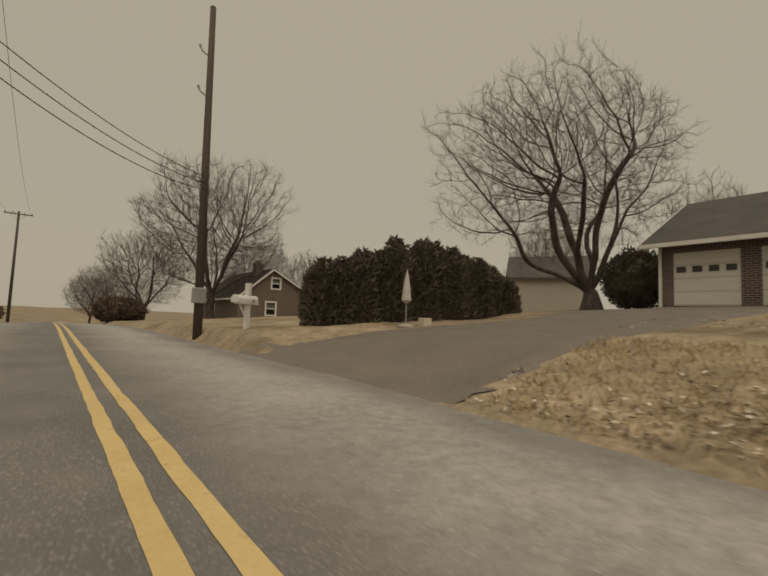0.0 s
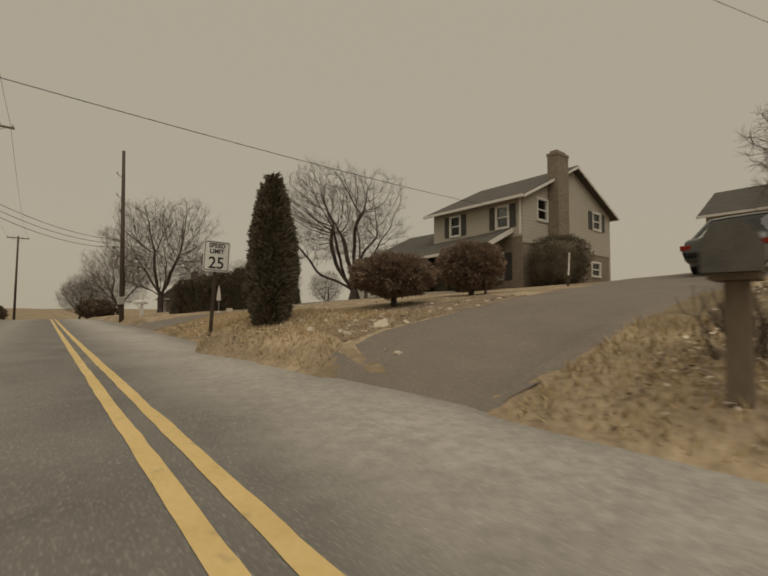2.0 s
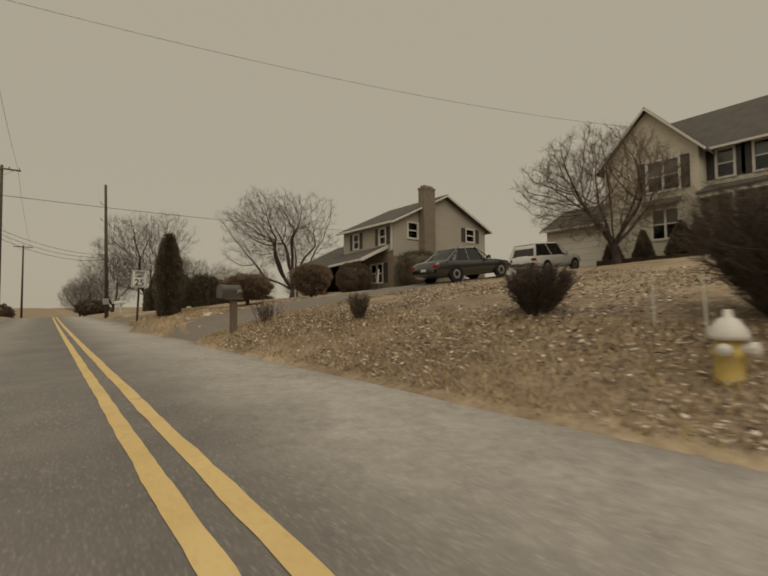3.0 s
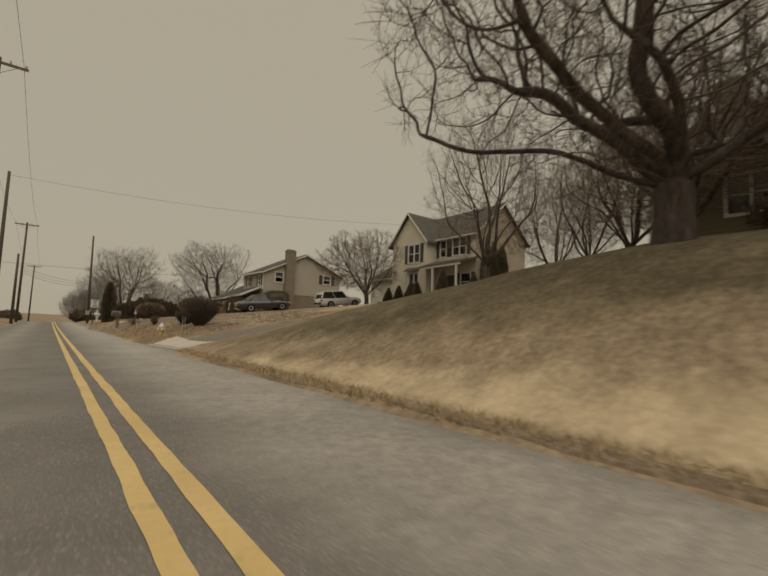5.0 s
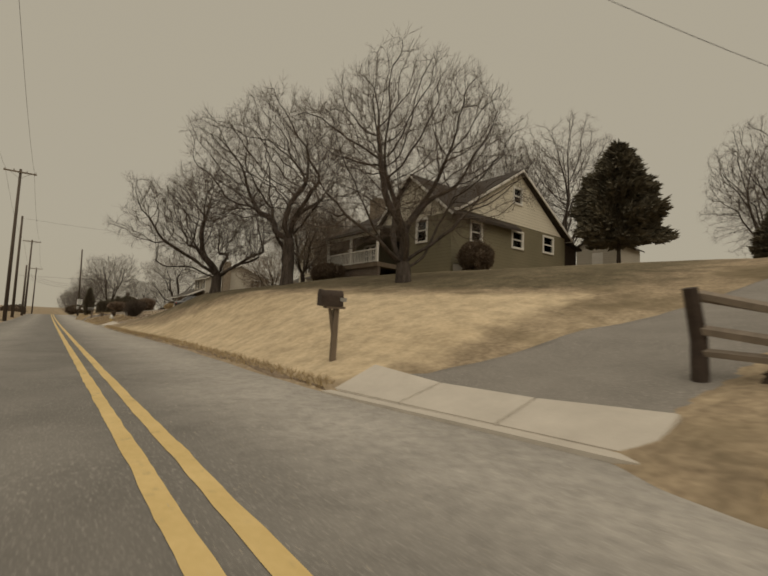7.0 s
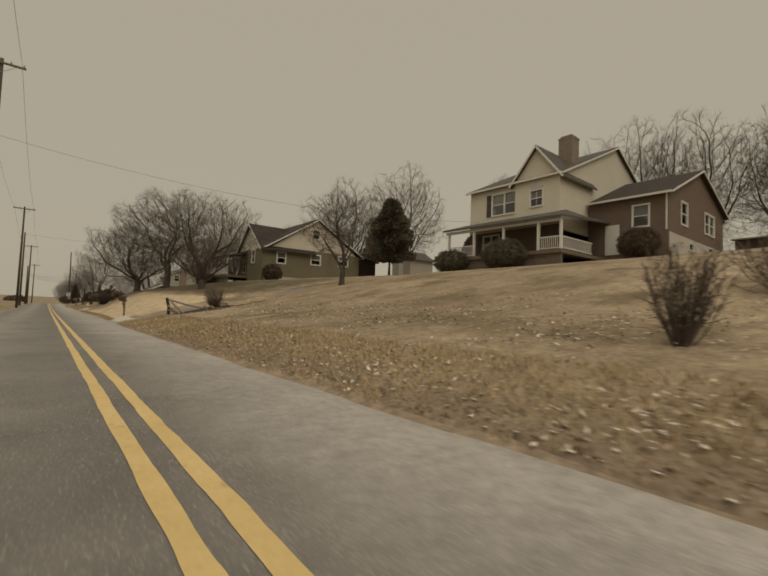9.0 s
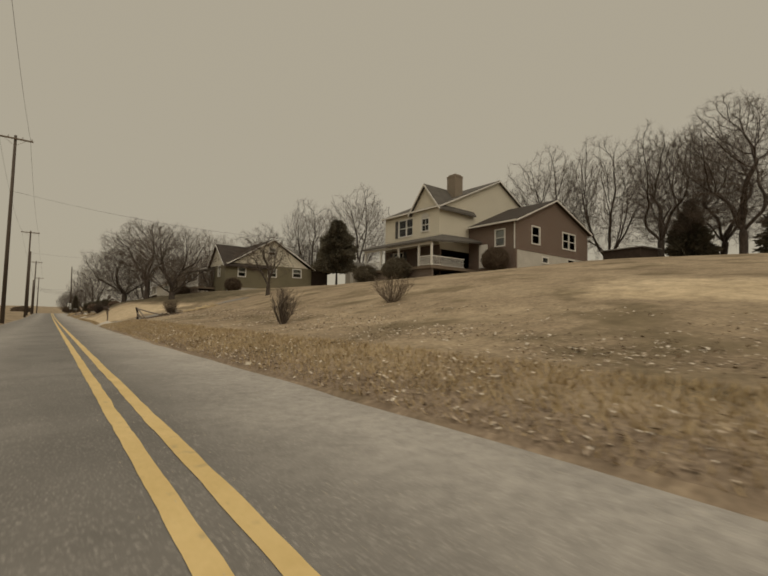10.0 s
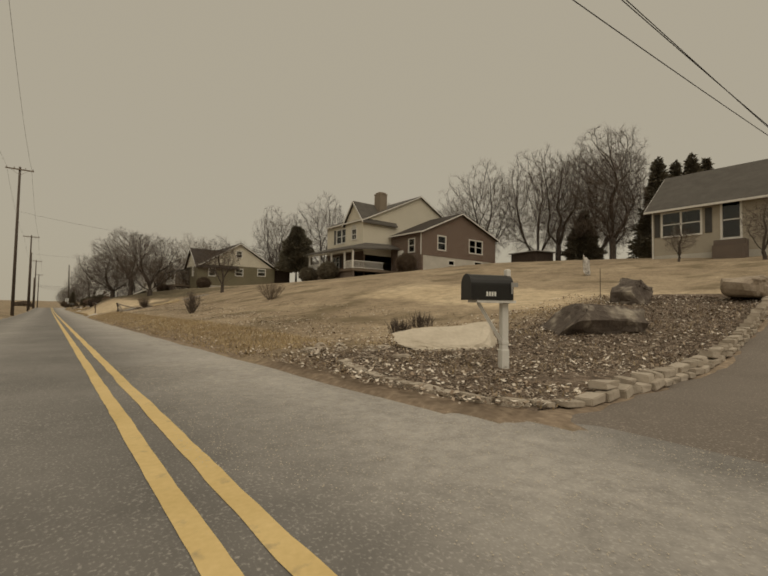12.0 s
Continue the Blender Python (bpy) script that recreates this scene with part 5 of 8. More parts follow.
def bank_bungalow():
    h = thing("house", "olive and cream bungalow with brown roof and porch", "house", (22, -53, 4.3))
    fx, y0, y1, bx = 16.6, -57.7, -45.5, 28.4
    ev = 7.75
    low = [(1.6, 2.5, 6.1, 7.2), (5.5, 6.6, 6.3, 7.3), (9.0, 10.2, 6.45, 7.5)]
    wall(h, "lower_wall", M_olive_siding, (fx, y0), (bx, y0), 4.7, [(0, ev), (11.8, ev)], low, side=1)
    for o in low:
        window(h, (fx, y0), (bx, y0), *o, 1, False)
    wall(h, "foundation", M_foundation, (fx + 0.02, y0 + 0.03), (bx, y0 + 0.03), 3.4, [(0, 4.7), (11.78, 4.7)], side=1, label="whitewashed foundation")
    gw = (4.55, 5.4, 9.1, 10.05)
    wall(h, "gable_wall", M_cream_siding, (17.6, y0 - 0.02), (27.9, y0 - 0.02), ev, [(0, ev), (5.1, 11.1), (10.3, ev)], [gw], side=1, label="cream-sided gable")
    window(h, (17.6, y0 - 0.02), (27.9, y0 - 0.02), *gw, 1, False)
    fo = (1.7, 2.6, 6.15, 7.4)
    wall(h, "front_wall", M_olive_siding, (fx, -53.6), (fx, y0), 4.0, [(0, 7.5), (4.1, 7.5)], [(1.4, 2.2, 6.1, 7.4)], side=1)
    window(h, (fx, -53.6), (fx, y0), 1.4, 2.2, 6.1, 7.4, 1, False)
    wall(h, "gable_wall", M_cream_siding, (fx - 0.02, -51.6), (fx - 0.02, y0), 7.5, [(0, 7.55), (2.9, 10.1), (6.1, 7.5)], side=1, label="cream-sided front gable")
    wall(h, "wall", M_olive_siding, (18.8, y1), (18.8, -53.6), 4.0, [(0, ev), (8.1, ev)], [(1.2, 2.6, 5.6, 7.0), (5.0, 6.0, 4.9, 7.0)], side=1)
    window(h, (18.8, y1), (18.8, -53.6), 1.2, 2.6, 5.6, 7.0, 1, False, 2)
    d = part("front_door", box_bm(18.84, 18.9, -51.5, -50.5, 4.9, 7.0, 0.01), M_shutter, h, "dark front door")
    d.matrix_parent_inverse = h.matrix_world.inverted()
    wall(h, "wall", M_olive_siding, (bx, y0), (bx, y1), 4.0, [(0, ev), (12.2, ev)], side=1)
    wall(h, "wall", M_cream_siding, (bx, y1), (fx + 2.2, y1), 4.0, [(0, ev), (5.6, 11.0), (9.6, ev)], side=1)
    gable_roof_y(h, M_dark_roof, fx + 0.6, 22.7, bx, y0, y1, ev, 11.1, ev, 0.4)
    gable_roof_x(h, M_dark_roof, y0, -54.5, -51.6, fx, 22.5, 7.5, 10.1, 7.55, 0.4)
    room_floor(h, fx + 2.5, bx - 0.2, y0 + 0.2, y1 - 0.2, 4.6)
    # dark lean-to at the back
    wall(h, "rear_wall", M_dark_wood, (bx + 0.01, -57.0), (bx + 3.0, -57.0), 4.2, [(0, 7.9), (2.99, 7.3)], side=1, label="dark timber wall of the lean-to")
    wall(h, "rear_wall", M_dark_wood, (bx + 3.0, -57.0), (bx + 3.0, -51.5), 4.2, [(0, 7.3), (5.5, 7.3)], side=1, label="dark timber wall of the lean-to")
    slab(h, "rear_roof", M_dark_roof, [(bx + 0.45, -57.3, 8.0), (bx + 3.3, -57.3, 7.45), (bx + 3.3, -51.3, 7.45), (bx + 0.45, -51.3, 8.0)], 0.14, "low dark roof of the lean-to")
    chimney(h, M_tan_brick, 19.4, 20.3, -47.2, -46.3, 7.5, 11.0)
    # porch
    slab(h, "porch_roof", M_roof, [(14.1, -54.4, 6.75), (18.8, -53.5, 7.85), (18.8, -48.3, 7.85), (14.1, -48.3, 6.75)], 0.16)
    bar(h, "porch_beam", M_white, (14.4, -54.2, 6.52), (14.4, -48.5, 6.52), 0.12, 0.2)
    slab(h, "porch_floor", M_wood, [(14.2, -54.4, 4.75), (18.8, -53.6, 4.75), (18.8, -48.5, 4.75), (14.2, -48.5, 4.75)], 0.25)
    wall(h, "porch_base", M_dark_brick, (14.3, -48.6), (14.3, -54.3), 3.0, [(0, 4.5), (5.7, 4.5)], side=1)
    for yy in (-48.7, -51.4, -54.1):
        bar(h, "porch_post", M_white, (14.4, yy, 4.75), (14.4, yy, 6.45), 0.12, 0.12)
    porch_rail(h, (14.4, -48.75), (14.4, -54.05), 4.75, 5.55)
    return h


bank_bungalow()


# ---- large house with brick wing ----
def brick_wing_house():
    h = thing("house", "large cream house with red-brown brick wing and porch", "house", (34, -81, 6.2))
    wx, wy, bx = 32.3, -88.0, 45.5
    # brick wing
    so = [(2.5, 3.8, 8.65, 10.25), (8.0, 10.5, 8.75, 10.35)]
    ce = [(4.3, 5.3, 7.0, 7.5), (9.0, 10.4, 7.25, 7.7)]
    wall(h, "brick_wall", M_brick, (wx, wy), (bx, wy), 7.85, [(0, 10.45), (6.4, 13.2), (13.2, 10.8)], so, side=1)
    window(h, (wx, wy), (bx, wy), *so[0], 1, False)
    window(h, (wx, wy), (bx, wy), *so[1], 1, False, 2)
    wall(h, "foundation", M_foundation, (wx + 0.02, wy + 0.03), (bx, wy + 0.03), 5.2, [(0, 7.85), (13.2, 7.85)], ce, side=1, label="whitewashed block foundation")
    for o in ce:
        window(h, (wx + 0.02, wy + 0.03), (bx, wy + 0.03), *o, 1, False, 1, False, False, False)
    fo = [(3.2, 4.2, 8.3, 9.8), (1.2, 2.2, 6.7, 9.0)]
    wall(h, "brick_wall", M_brick, (wx, -82.6), (wx, wy), 5.2, [(0, 10.45), (5.4, 10.45)], fo[:1], side=1)
    window(h, (wx, -82.6), (wx, wy), *fo[0], 1, False)
    d = part("side_door", box_bm(wx - 0.05, wx - 0.004, -84.9, -83.9, 6.4, 8.6, 0.01), M_white, h, "white side door")
    d.matrix_parent_inverse = h.matrix_world.inverted()
    wall(h, "brick_wall", M_brick, (bx, wy), (bx, -82.6), 5.4, [(0, 10.8), (5.4, 10.8)], side=1)
    gable_roof_y(h, M_dark_roof, wx, 38.7, bx, wy, -83.1, 10.45, 13.2, 10.8, 0.4)
    # cream two-storey part
    fx, y0, y1 = 28.2, -82.6, -74.4
    uo = [(2.3, 4.6, 9.75, 11.45)]
    wall(h, "wall", M_cream_siding, (fx, y1), (fx, -79.6), 8.4, [(0, 12.0), (5.2, 12.0)], uo, side=1)
    window(h, (fx, y1), (fx, -79.6), *uo[0], 1, True, 2)
    wall(h, "lower_wall", M_brick, (fx, y1), (fx, y0), 5.2, [(0, 8.4), (8.2, 8.4)], [(1.5, 3.0, 6.8, 8.1)], side=1)
    window(h, (fx, y1), (fx, y0), 1.5, 3.0, 6.8, 8.1, 1, True, 2)
    # wall dormer with an arched window
    wall(h, "gable_wall", M_cream_siding, (fx - 0.12, -78.9), (fx - 0.12, y0), 8.4, [(0, 12.0), (1.85, 14.3), (3.7, 12.0)], [(1.35, 2.35, 9.9, 11.1)], side=1, label="cream gable with an arched window")
    window(h, (fx - 0.12, -78.9), (fx - 0.12, y0), 1.35, 2.35, 9.9, 11.1, 1, False, 1, True)
    arch = [(0.5 * math.cos(a), 0.5 * math.sin(a)) for a in np.linspace(0, math.pi, 13)]
    av = [(fx - 0.18 + k * 0.055, -80.75 + c * 1.08, 11.15 + s * 1.0) for k in (0, 1) for c, s in arch]
    af = [tuple(range(13)), tuple(range(13, 26))[::-1]] + [(i, i + 1, 14 + i, 13 + i) for i in range(12)] + [(12, 0, 13, 25)]
    inv = h.matrix_world.inverted()
    piece("fanlight", [inv @ Vector(p) for p in av], af, M_blind, h, "half-round fanlight with white muntins")
    gable_roof_x(h, M_roof, y0, -80.75, -78.9, fx - 0.12, 33, 12.0, 14.3, 12.0, 0.35)
    wall(h, "gable_wall", M_cream_siding, (fx, y0), (44, y0), 8.0, [(0, 12.0), (8.8, 16.05), (15.8, 12.4)], side=1, label="broad cream gable end")
    wall(h, "wall", M_cream_siding, (44, y0), (44, y1), 5.4, [(0, 12.4), (8.2, 12.4)], side=1)
    wall(h, "wall", M_cream_siding, (44, y1), (fx, y1), 5.4, [(0, 12.4), (7.0, 16.05), (15.8, 12.0)], [(12.5, 13.5, 9.7, 11.2)], side=1)
    gable_roof_y(h, M_roof, fx, 37.0, 44, y0, y1, 12.0, 16.05, 12.4, 0.3)
    chimney(h, M_tan_brick, 31.0, 32.1, -81.9, -80.8, 12.5, 15.9)
    room_floor(h, fx + 0.2, 42.8, y0 + 0.2, y1 - 0.2, 8.5)
    # wrap-round porch
    slab(h, "porch_roof", M_roof, [(25.4, y0 - 1.6, 8.35), (fx, y0 - 0.4, 9.3), (fx, y1 + 0.5, 9.3), (25.4, y1 + 0.5, 8.45)], 0.16)
    slab(h, "porch_roof", M_roof, [(25.4, y0 - 1.6, 8.35), (wx, y0 - 1.6, 8.9), (wx, y0, 9.5), (fx, y0 - 0.4, 9.3)], 0.16)
    bar(h, "porch_beam", M_white, (25.75, y0 - 1.4, 8.12), (25.75, y1 + 0.4, 8.2), 0.14, 0.22)
    slab(h, "porch_floor", M_wood, [(25.6, y0 - 1.5, 6.15), (wx, y0 - 1.5, 6.15), (wx, y1 + 0.4, 6.15), (25.6, y1 + 0.4, 6.15)], 0.25)
    wall(h, "porch_base", M_dark_brick, (25.8, y1 + 0.3), (25.8, y0 - 1.4), 4.2, [(0, 5.9), (9.9, 5.9)], side=1)
    for yy in (-74.3, -76.9, -79.6, -82.4, -84.0):
        bar(h, "porch_post", M_white, (25.75, yy, 6.1), (25.75, yy, 8.1), 0.16, 0.16)
    porch_rail(h, (25.75, -82.5), (25.75, -83.9), 6.15, 7.0, 0.14)
    porch_rail(h, (25.75, -74.4), (25.75, -76.8), 6.15, 7.0, 0.14)
    porch_rail(h, (25.85, -84.0), (30.0, -84.0), 6.15, 7.0, 0.16)
    bar(h, "downpipe", M_white, (wx - 0.07, wy + 0.1, 7.9), (wx - 0.07, wy + 0.1, 10.4), 0.09, 0.09)
    return h


brick_wing_house()


# ---- long house behind the stone-edged bed ----
def long_house():
    h = thing("house", "grey-tan long house with grey shingle roof", "house", (39, -117, 6.0))
    fx, y1, y0 = 36.0, -109.6, -126
    o = [(0.7, 3.1, 7.6, 9.35), (4.3, 5.3, 7.1, 9.6), (8.0, 9.4, 7.8, 9.5), (12.0, 13.4, 7.8, 9.5)]
    wall(h, "wall", M_stone_siding, (fx, y1), (fx, y0), 5.2, [(0, 9.75), (16.4, 9.75)], o, side=1)
    window(h, (fx, y1), (fx, y0), *o[0], 1, False, 2, False, False)
    window(h, (fx, y1), (fx, y0), *o[1], 1, False, 1, False, False)
    for q in o[2:]:
        window(h, (fx, y1), (fx, y0), *q, 1, True)
    for yy in (y1 - 0.5, y1 - 3.35):
        s = part("shutter", box_bm(fx - 0.045, fx - 0.004, yy - 0.4 if yy < y1 - 1 else yy - 0.05, yy if yy < y1 - 1 else yy + 0.3, 7.6, 9.35), M_shutter, h, "dark shutter")
        s.matrix_parent_inverse = h.matrix_world.inverted()
    wall(h, "foundation", M_foundation, (fx - 0.03, y1), (fx - 0.03, y0), 4.6, [(0, 6.2), (16.4, 6.2)], side=1, thick=0.02)
    wall(h, "wall", M_stone_siding, (44, y1), (fx, y1), 5.2, [(0, 9.75), (4, 12.9), (8, 9.75)], [(3.4, 4.6, 7.8, 9.4)], side=1)
    wall(h, "wall", M_stone_siding, (fx, y0), (44, y0), 5.2, [(0, 9.75), (4, 12.9), (8, 9.75)], side=1)
    wall(h, "wall", M_stone_siding, (44, y0), (44, y1), 5.2, [(0, 9.75), (16.4, 9.75)], side=1)
    gable_roof_y(h, M_roof, fx, 40, 44, y0, y1, 9.75, 12.9, 9.75, 0.45)
    room_floor(h, fx + 0.2, 43.8, y0 + 0.2, y1 - 0.2, 6.5)
    bar(h, "downpipe", M_white, (fx - 0.07, y1 - 0.08, 5.8), (fx - 0.07, y1 - 0.08, 9.6), 0.09, 0.09)
    st = part("steps", boxes_bm([(35.2, 36, -115.3, -113.6, 5.6, 6.9), (34.8, 35.25, -115.3, -113.6, 5.4, 6.5)], 0.01), M_dark_brick, h, "brick doorstep")
    st.matrix_parent_inverse = h.matrix_world.inverted()
    return h


long_house()


# ---- far brick cottage and shed ----
def cottage():
    h = thing("house", "small brown brick cottage with steep gable", "house", (14, 36, 0))
    o = [(2.2, 3.0, 0.9, 1.9), (2.6, 3.3, 3.0, 3.8)]
    wall(h, "brick_wall", M_dark_brick, (11.2, 31.5), (18.2, 31.5), -1.0, [(0, 2.2), (2.6, 4.4), (7, 2.0)], o, side=1)
    for q in o:
        window(h, (11.2, 31.5), (18.2, 31.5), *q, 1, False)
    wall(h, "brick_wall", M_dark_brick, (11.2, 41), (11.2, 31.5), -1.0, [(0, 2.2), (9.5, 2.2)], [(3, 4, 0.6, 1.7)], side=1)
    window(h, (11.2, 41), (11.2, 31.5), 3, 4, 0.6, 1.7, 1, False)
    wall(h, "brick_wall", M_dark_brick, (18.2, 31.5), (18.2, 41), -1.0, [(0, 2.0), (9.5, 2.0)], side=1)
    wall(h, "brick_wall", M_dark_brick, (18.2, 41), (11.2, 41), -1.0, [(0, 2.0), (4.4, 4.4), (7, 2.2)], side=1)
    gable_roof_y(h, M_dark_roof, 11.2, 13.8, 18.2, 31.5, 41, 2.2, 4.4, 2.0, 0.3)
    room_floor(h, 11.4, 18, 31.7, 40.8, 2.1)
    chimney(h, M_dark_brick, 13.0, 13.6, 33, 33.6, 3.5, 5.2)
    return h


cottage()


def shed(at, size, turn, label):
    t = thing("shed", label, "shed", (at[0], at[1], gz(*at) - 0.1), turn)
    w, d, z = size
    part("back_wall", box_bm(-w / 2, w / 2, d / 2 - 0.08, d / 2, 0, z), M_dark_wood, t)
    part("side_wall", box_bm(-w / 2, -w / 2 + 0.08, -d / 2, d / 2 - 0.08, 0, z), M_dark_wood, t)
    part("side_wall", box_bm(w / 2 - 0.08, w / 2, -d / 2, d / 2 - 0.08, 0, z), M_dark_wood, t)
    part("roof", box_bm(-w / 2 - 0.3, w / 2 + 0.3, -d / 2 - 0.3, d / 2 + 0.2, z, z + 0.12, 0.02), M_metal, t, "grey sheet roof")
    for x in (-w / 2 + 0.1, 0, w / 2 - 0.1):
        part("post", box_bm(x - 0.07, x + 0.07, -d / 2, -d / 2 + 0.14, 0, z), M_wood, t)
    return t


def outbuilding(at, size, turn, label):
    """A small gabled outbuilding: four walls, two roof slopes, a door and a window."""
    t = thing("outbuilding", label, "outbuilding", (at[0], at[1], gz(*at) - 0.1), turn)
    w, d, z, rise = size
    for sy, nm in ((-1, "gable_wall"), (1, "gable_wall")):
        y = sy * d / 2
        v = [(-w / 2, y, 0), (w / 2, y, 0), (w / 2, y, z), (0, y, z + rise), (-w / 2, y, z)]
        v += [(a, b - sy * 0.12, c) for a, b, c in v]
        piece(nm, v, [(0, 1, 2, 3, 4), (9, 8, 7, 6, 5)] + [(i, (i + 1) % 5, 5 + (i + 1) % 5, 5 + i) for i in range(5)], M_pale_siding, t)
    for sx in (-1, 1):
        part("side_wall", box_bm(min(sx * w / 2, sx * (w / 2 - 0.12)), max(sx * w / 2, sx * (w / 2 - 0.12)), -d / 2 + 0.125, d / 2 - 0.125, 0, z), M_pale_siding, t)
        q = [(sx * (w / 2 + 0.3), -d / 2 - 0.25, z - 0.3 * rise / (w / 2) + 0.03), (0, -d / 2 - 0.25, z + rise + 0.03), (0, d / 2 + 0.25, z + rise + 0.03), (sx * (w / 2 + 0.3), d / 2 + 0.25, z - 0.3 * rise / (w / 2) + 0.03)]
        v = q + [(a, b, c + 0.1) for a, b, c in q]
        piece("roof", v, [(0, 1, 2, 3), (7, 6, 5, 4), (0, 4, 5, 1), (1, 5, 6, 2), (2, 6, 7, 3), (3, 7, 4, 0)], M_roof, t)
    part("door", box_bm(-0.45, 0.45, -d / 2 - 0.03, -d / 2 - 0.004, 0.1, 2.0, 0.01), M_white, t, "white door")
    return t


outbuilding((27.5, 15.9), (4.0, 5.0, 2.4, 1.5), 30, "small pale gabled outbuilding beyond the maple")
outbuilding((38.0, -56.5), (3.6, 4.0, 2.5, 1.1), -90, "small pale outbuilding behind the bungalow")
shed((50, -90.5), (4.2, 3.2, 2.0), 80, "dark open timber shed behind the brick house")


# ---- poles and cables ----
def utility_pole(at, height, arms, lean=(0, 0), label="weathered timber utility pole", sink=0.5, turn=0.0, insul=True):
    p = thing("utility_pole", label, "utility pole", (at[0], at[1], gz(*at) - sink), turn)
    top = (lean[0], lean[1], height + sink)
    piece("pole", *tube([(0, 0, 0), (lean[0] * 0.5, lean[1] * 0.5, (height + sink) / 2), top], [0.15, 0.125, 0.095], 12), M_pole, p, "", True)
    for z in arms:
        f = (z + sink) / (height + sink)
        cx, cy = lean[0] * f, lean[1] * f
        part("crossarm", box_bm(cx - 1.15, cx + 1.15, cy - 0.16, cy - 0.06, z + sink - 0.06, z + sink + 0.06, 0.01), M_wood, p)
        for x in (-1.05, -0.45, 0.45, 1.05):
            v, q = lathe([(0.03, 0), (0.05, 0.05), (0.035, 0.09), (0.05, 0.13), (0.02, 0.17)], 8)
            piece("insulator", [(a + cx + x, b + cy - 0.11, c + z + sink + 0.06) for a, b, c in v], q, M_metal, p)
        for sx in (-1, 1):
            piece("brace", *tube([(cx + sx * 0.7, cy - 0.08, z + sink - 0.05), (cx, cy - 0.1, z + sink - 0.6)], [0.015, 0.015], 4), M_metal, p)
    return p


near_pole = utility_pole((3.98, 14.6), 11.2, [], (-0.22, -0.05), "tall leaning timber utility pole beside the road")
for z, s in ((9.6, -1), (8.2, -1), (5.2, -1)):
    f = (z + 0.5) / 11.2
    piece("bracket", *tube([(-0.22 * f, -0.05 * f, z + 0.3), (-0.22 * f + s * 0.28, -0.05 * f, z + 0.45), (-0.22 * f + s * 0.36, -0.05 * f, z + 0.62)], [0.025, 0.025, 0.045], 6), M_metal, near_pole, "iron bracket with insulator")
part("meter_box", box_bm(-0.3, 0.12, -0.28, -0.1, 1.6, 2.1, 0.02), M_metal, near_pole, "grey steel box")
LEFT_POLES = [((-2.95, 57), 11.5), ((-2.95, 16.6), 12.2), ((-2.95, -23.2), 13.7), ((-2.95, -63.9), 15.6), ((-2.95, -104.5), 15.8), ((-2.95, -145), 15.8)]
for at, hgt in LEFT_POLES:
    utility_pole(at, hgt, [hgt - 0.3], (0.05, 0), "timber utility pole with a single crossarm")


def cable(points, sag, radius, label, group=""):
    """Hanging cable through its supports."""
    pts = []
    for a, b in zip(points, points[1:]):
        a, b = np.array(a, float), np.array(b, float)
        for s in np.linspace(0, 1, 25):
            pts.append(a + (b - a) * s - np.array([0, 0, sag * 4 * s * (1 - s)]))
    ob = piece("overhead_cable", *tube(pts, [radius] * len(pts), 4), M_cable)
    return tagged(ob, label, "cable", group)


def pole_top(k, dx=0.0, dz=-0.1):
    (x, y), hgt = LEFT_POLES[k]
    return (x + dx, y - 0.1, gz(x, y) + hgt + dz)


utility_pole((-2.95, 8.0), 7.4, [], (0, 0), "short timber service pole")
for dx in (-1.0, 1.0):
    cable([pole_top(k, dx) for k in range(6)], 1.1, 0.009, "thin power line strung from pole to pole", "power lines")
for k in range(3):
    cable([(3.88, 14.5, gz(3.98, 14.6) + 5.3 - 0.22 * k), (-2.95, 8.0, 6.25 - 0.28 * k + gz(-2.95, 8.0))], 0.5 + 0.06 * k, 0.012, "sagging black cable across the road", "cables at the leaning pole")
utility_pole((-3.2, -8.0), 11.9, [], (0, 0), "slim timber service pole")
cable([(-3.2, -8.1, 11.7), (29.4, -17.5, 12.0)], 0.7, 0.009, "black service cable from a pole to a house")
cable([(-3.2, -7.9, 5.0), (18.45, -5.3, 5.95)], 0.2, 0.009, "black service cable from a pole to a house")
cable([(-2.9, -63.9, 11.4), (28.1, -75.5, 9.4)], 1.2, 0.008, "black service cable from the line to a house")
utility_pole((-3.2, -115.0), 12.4, [], (0, 0), "slim timber service pole")
for k in range(3):
    cable([(-3.2, -115, (11.0, 13.3, 12.9)[k]), (35.9, (-120.6, -120.1, -120.3)[k], 8.4)], 0.3, 0.014, "black service cable to the long house", "service cables")


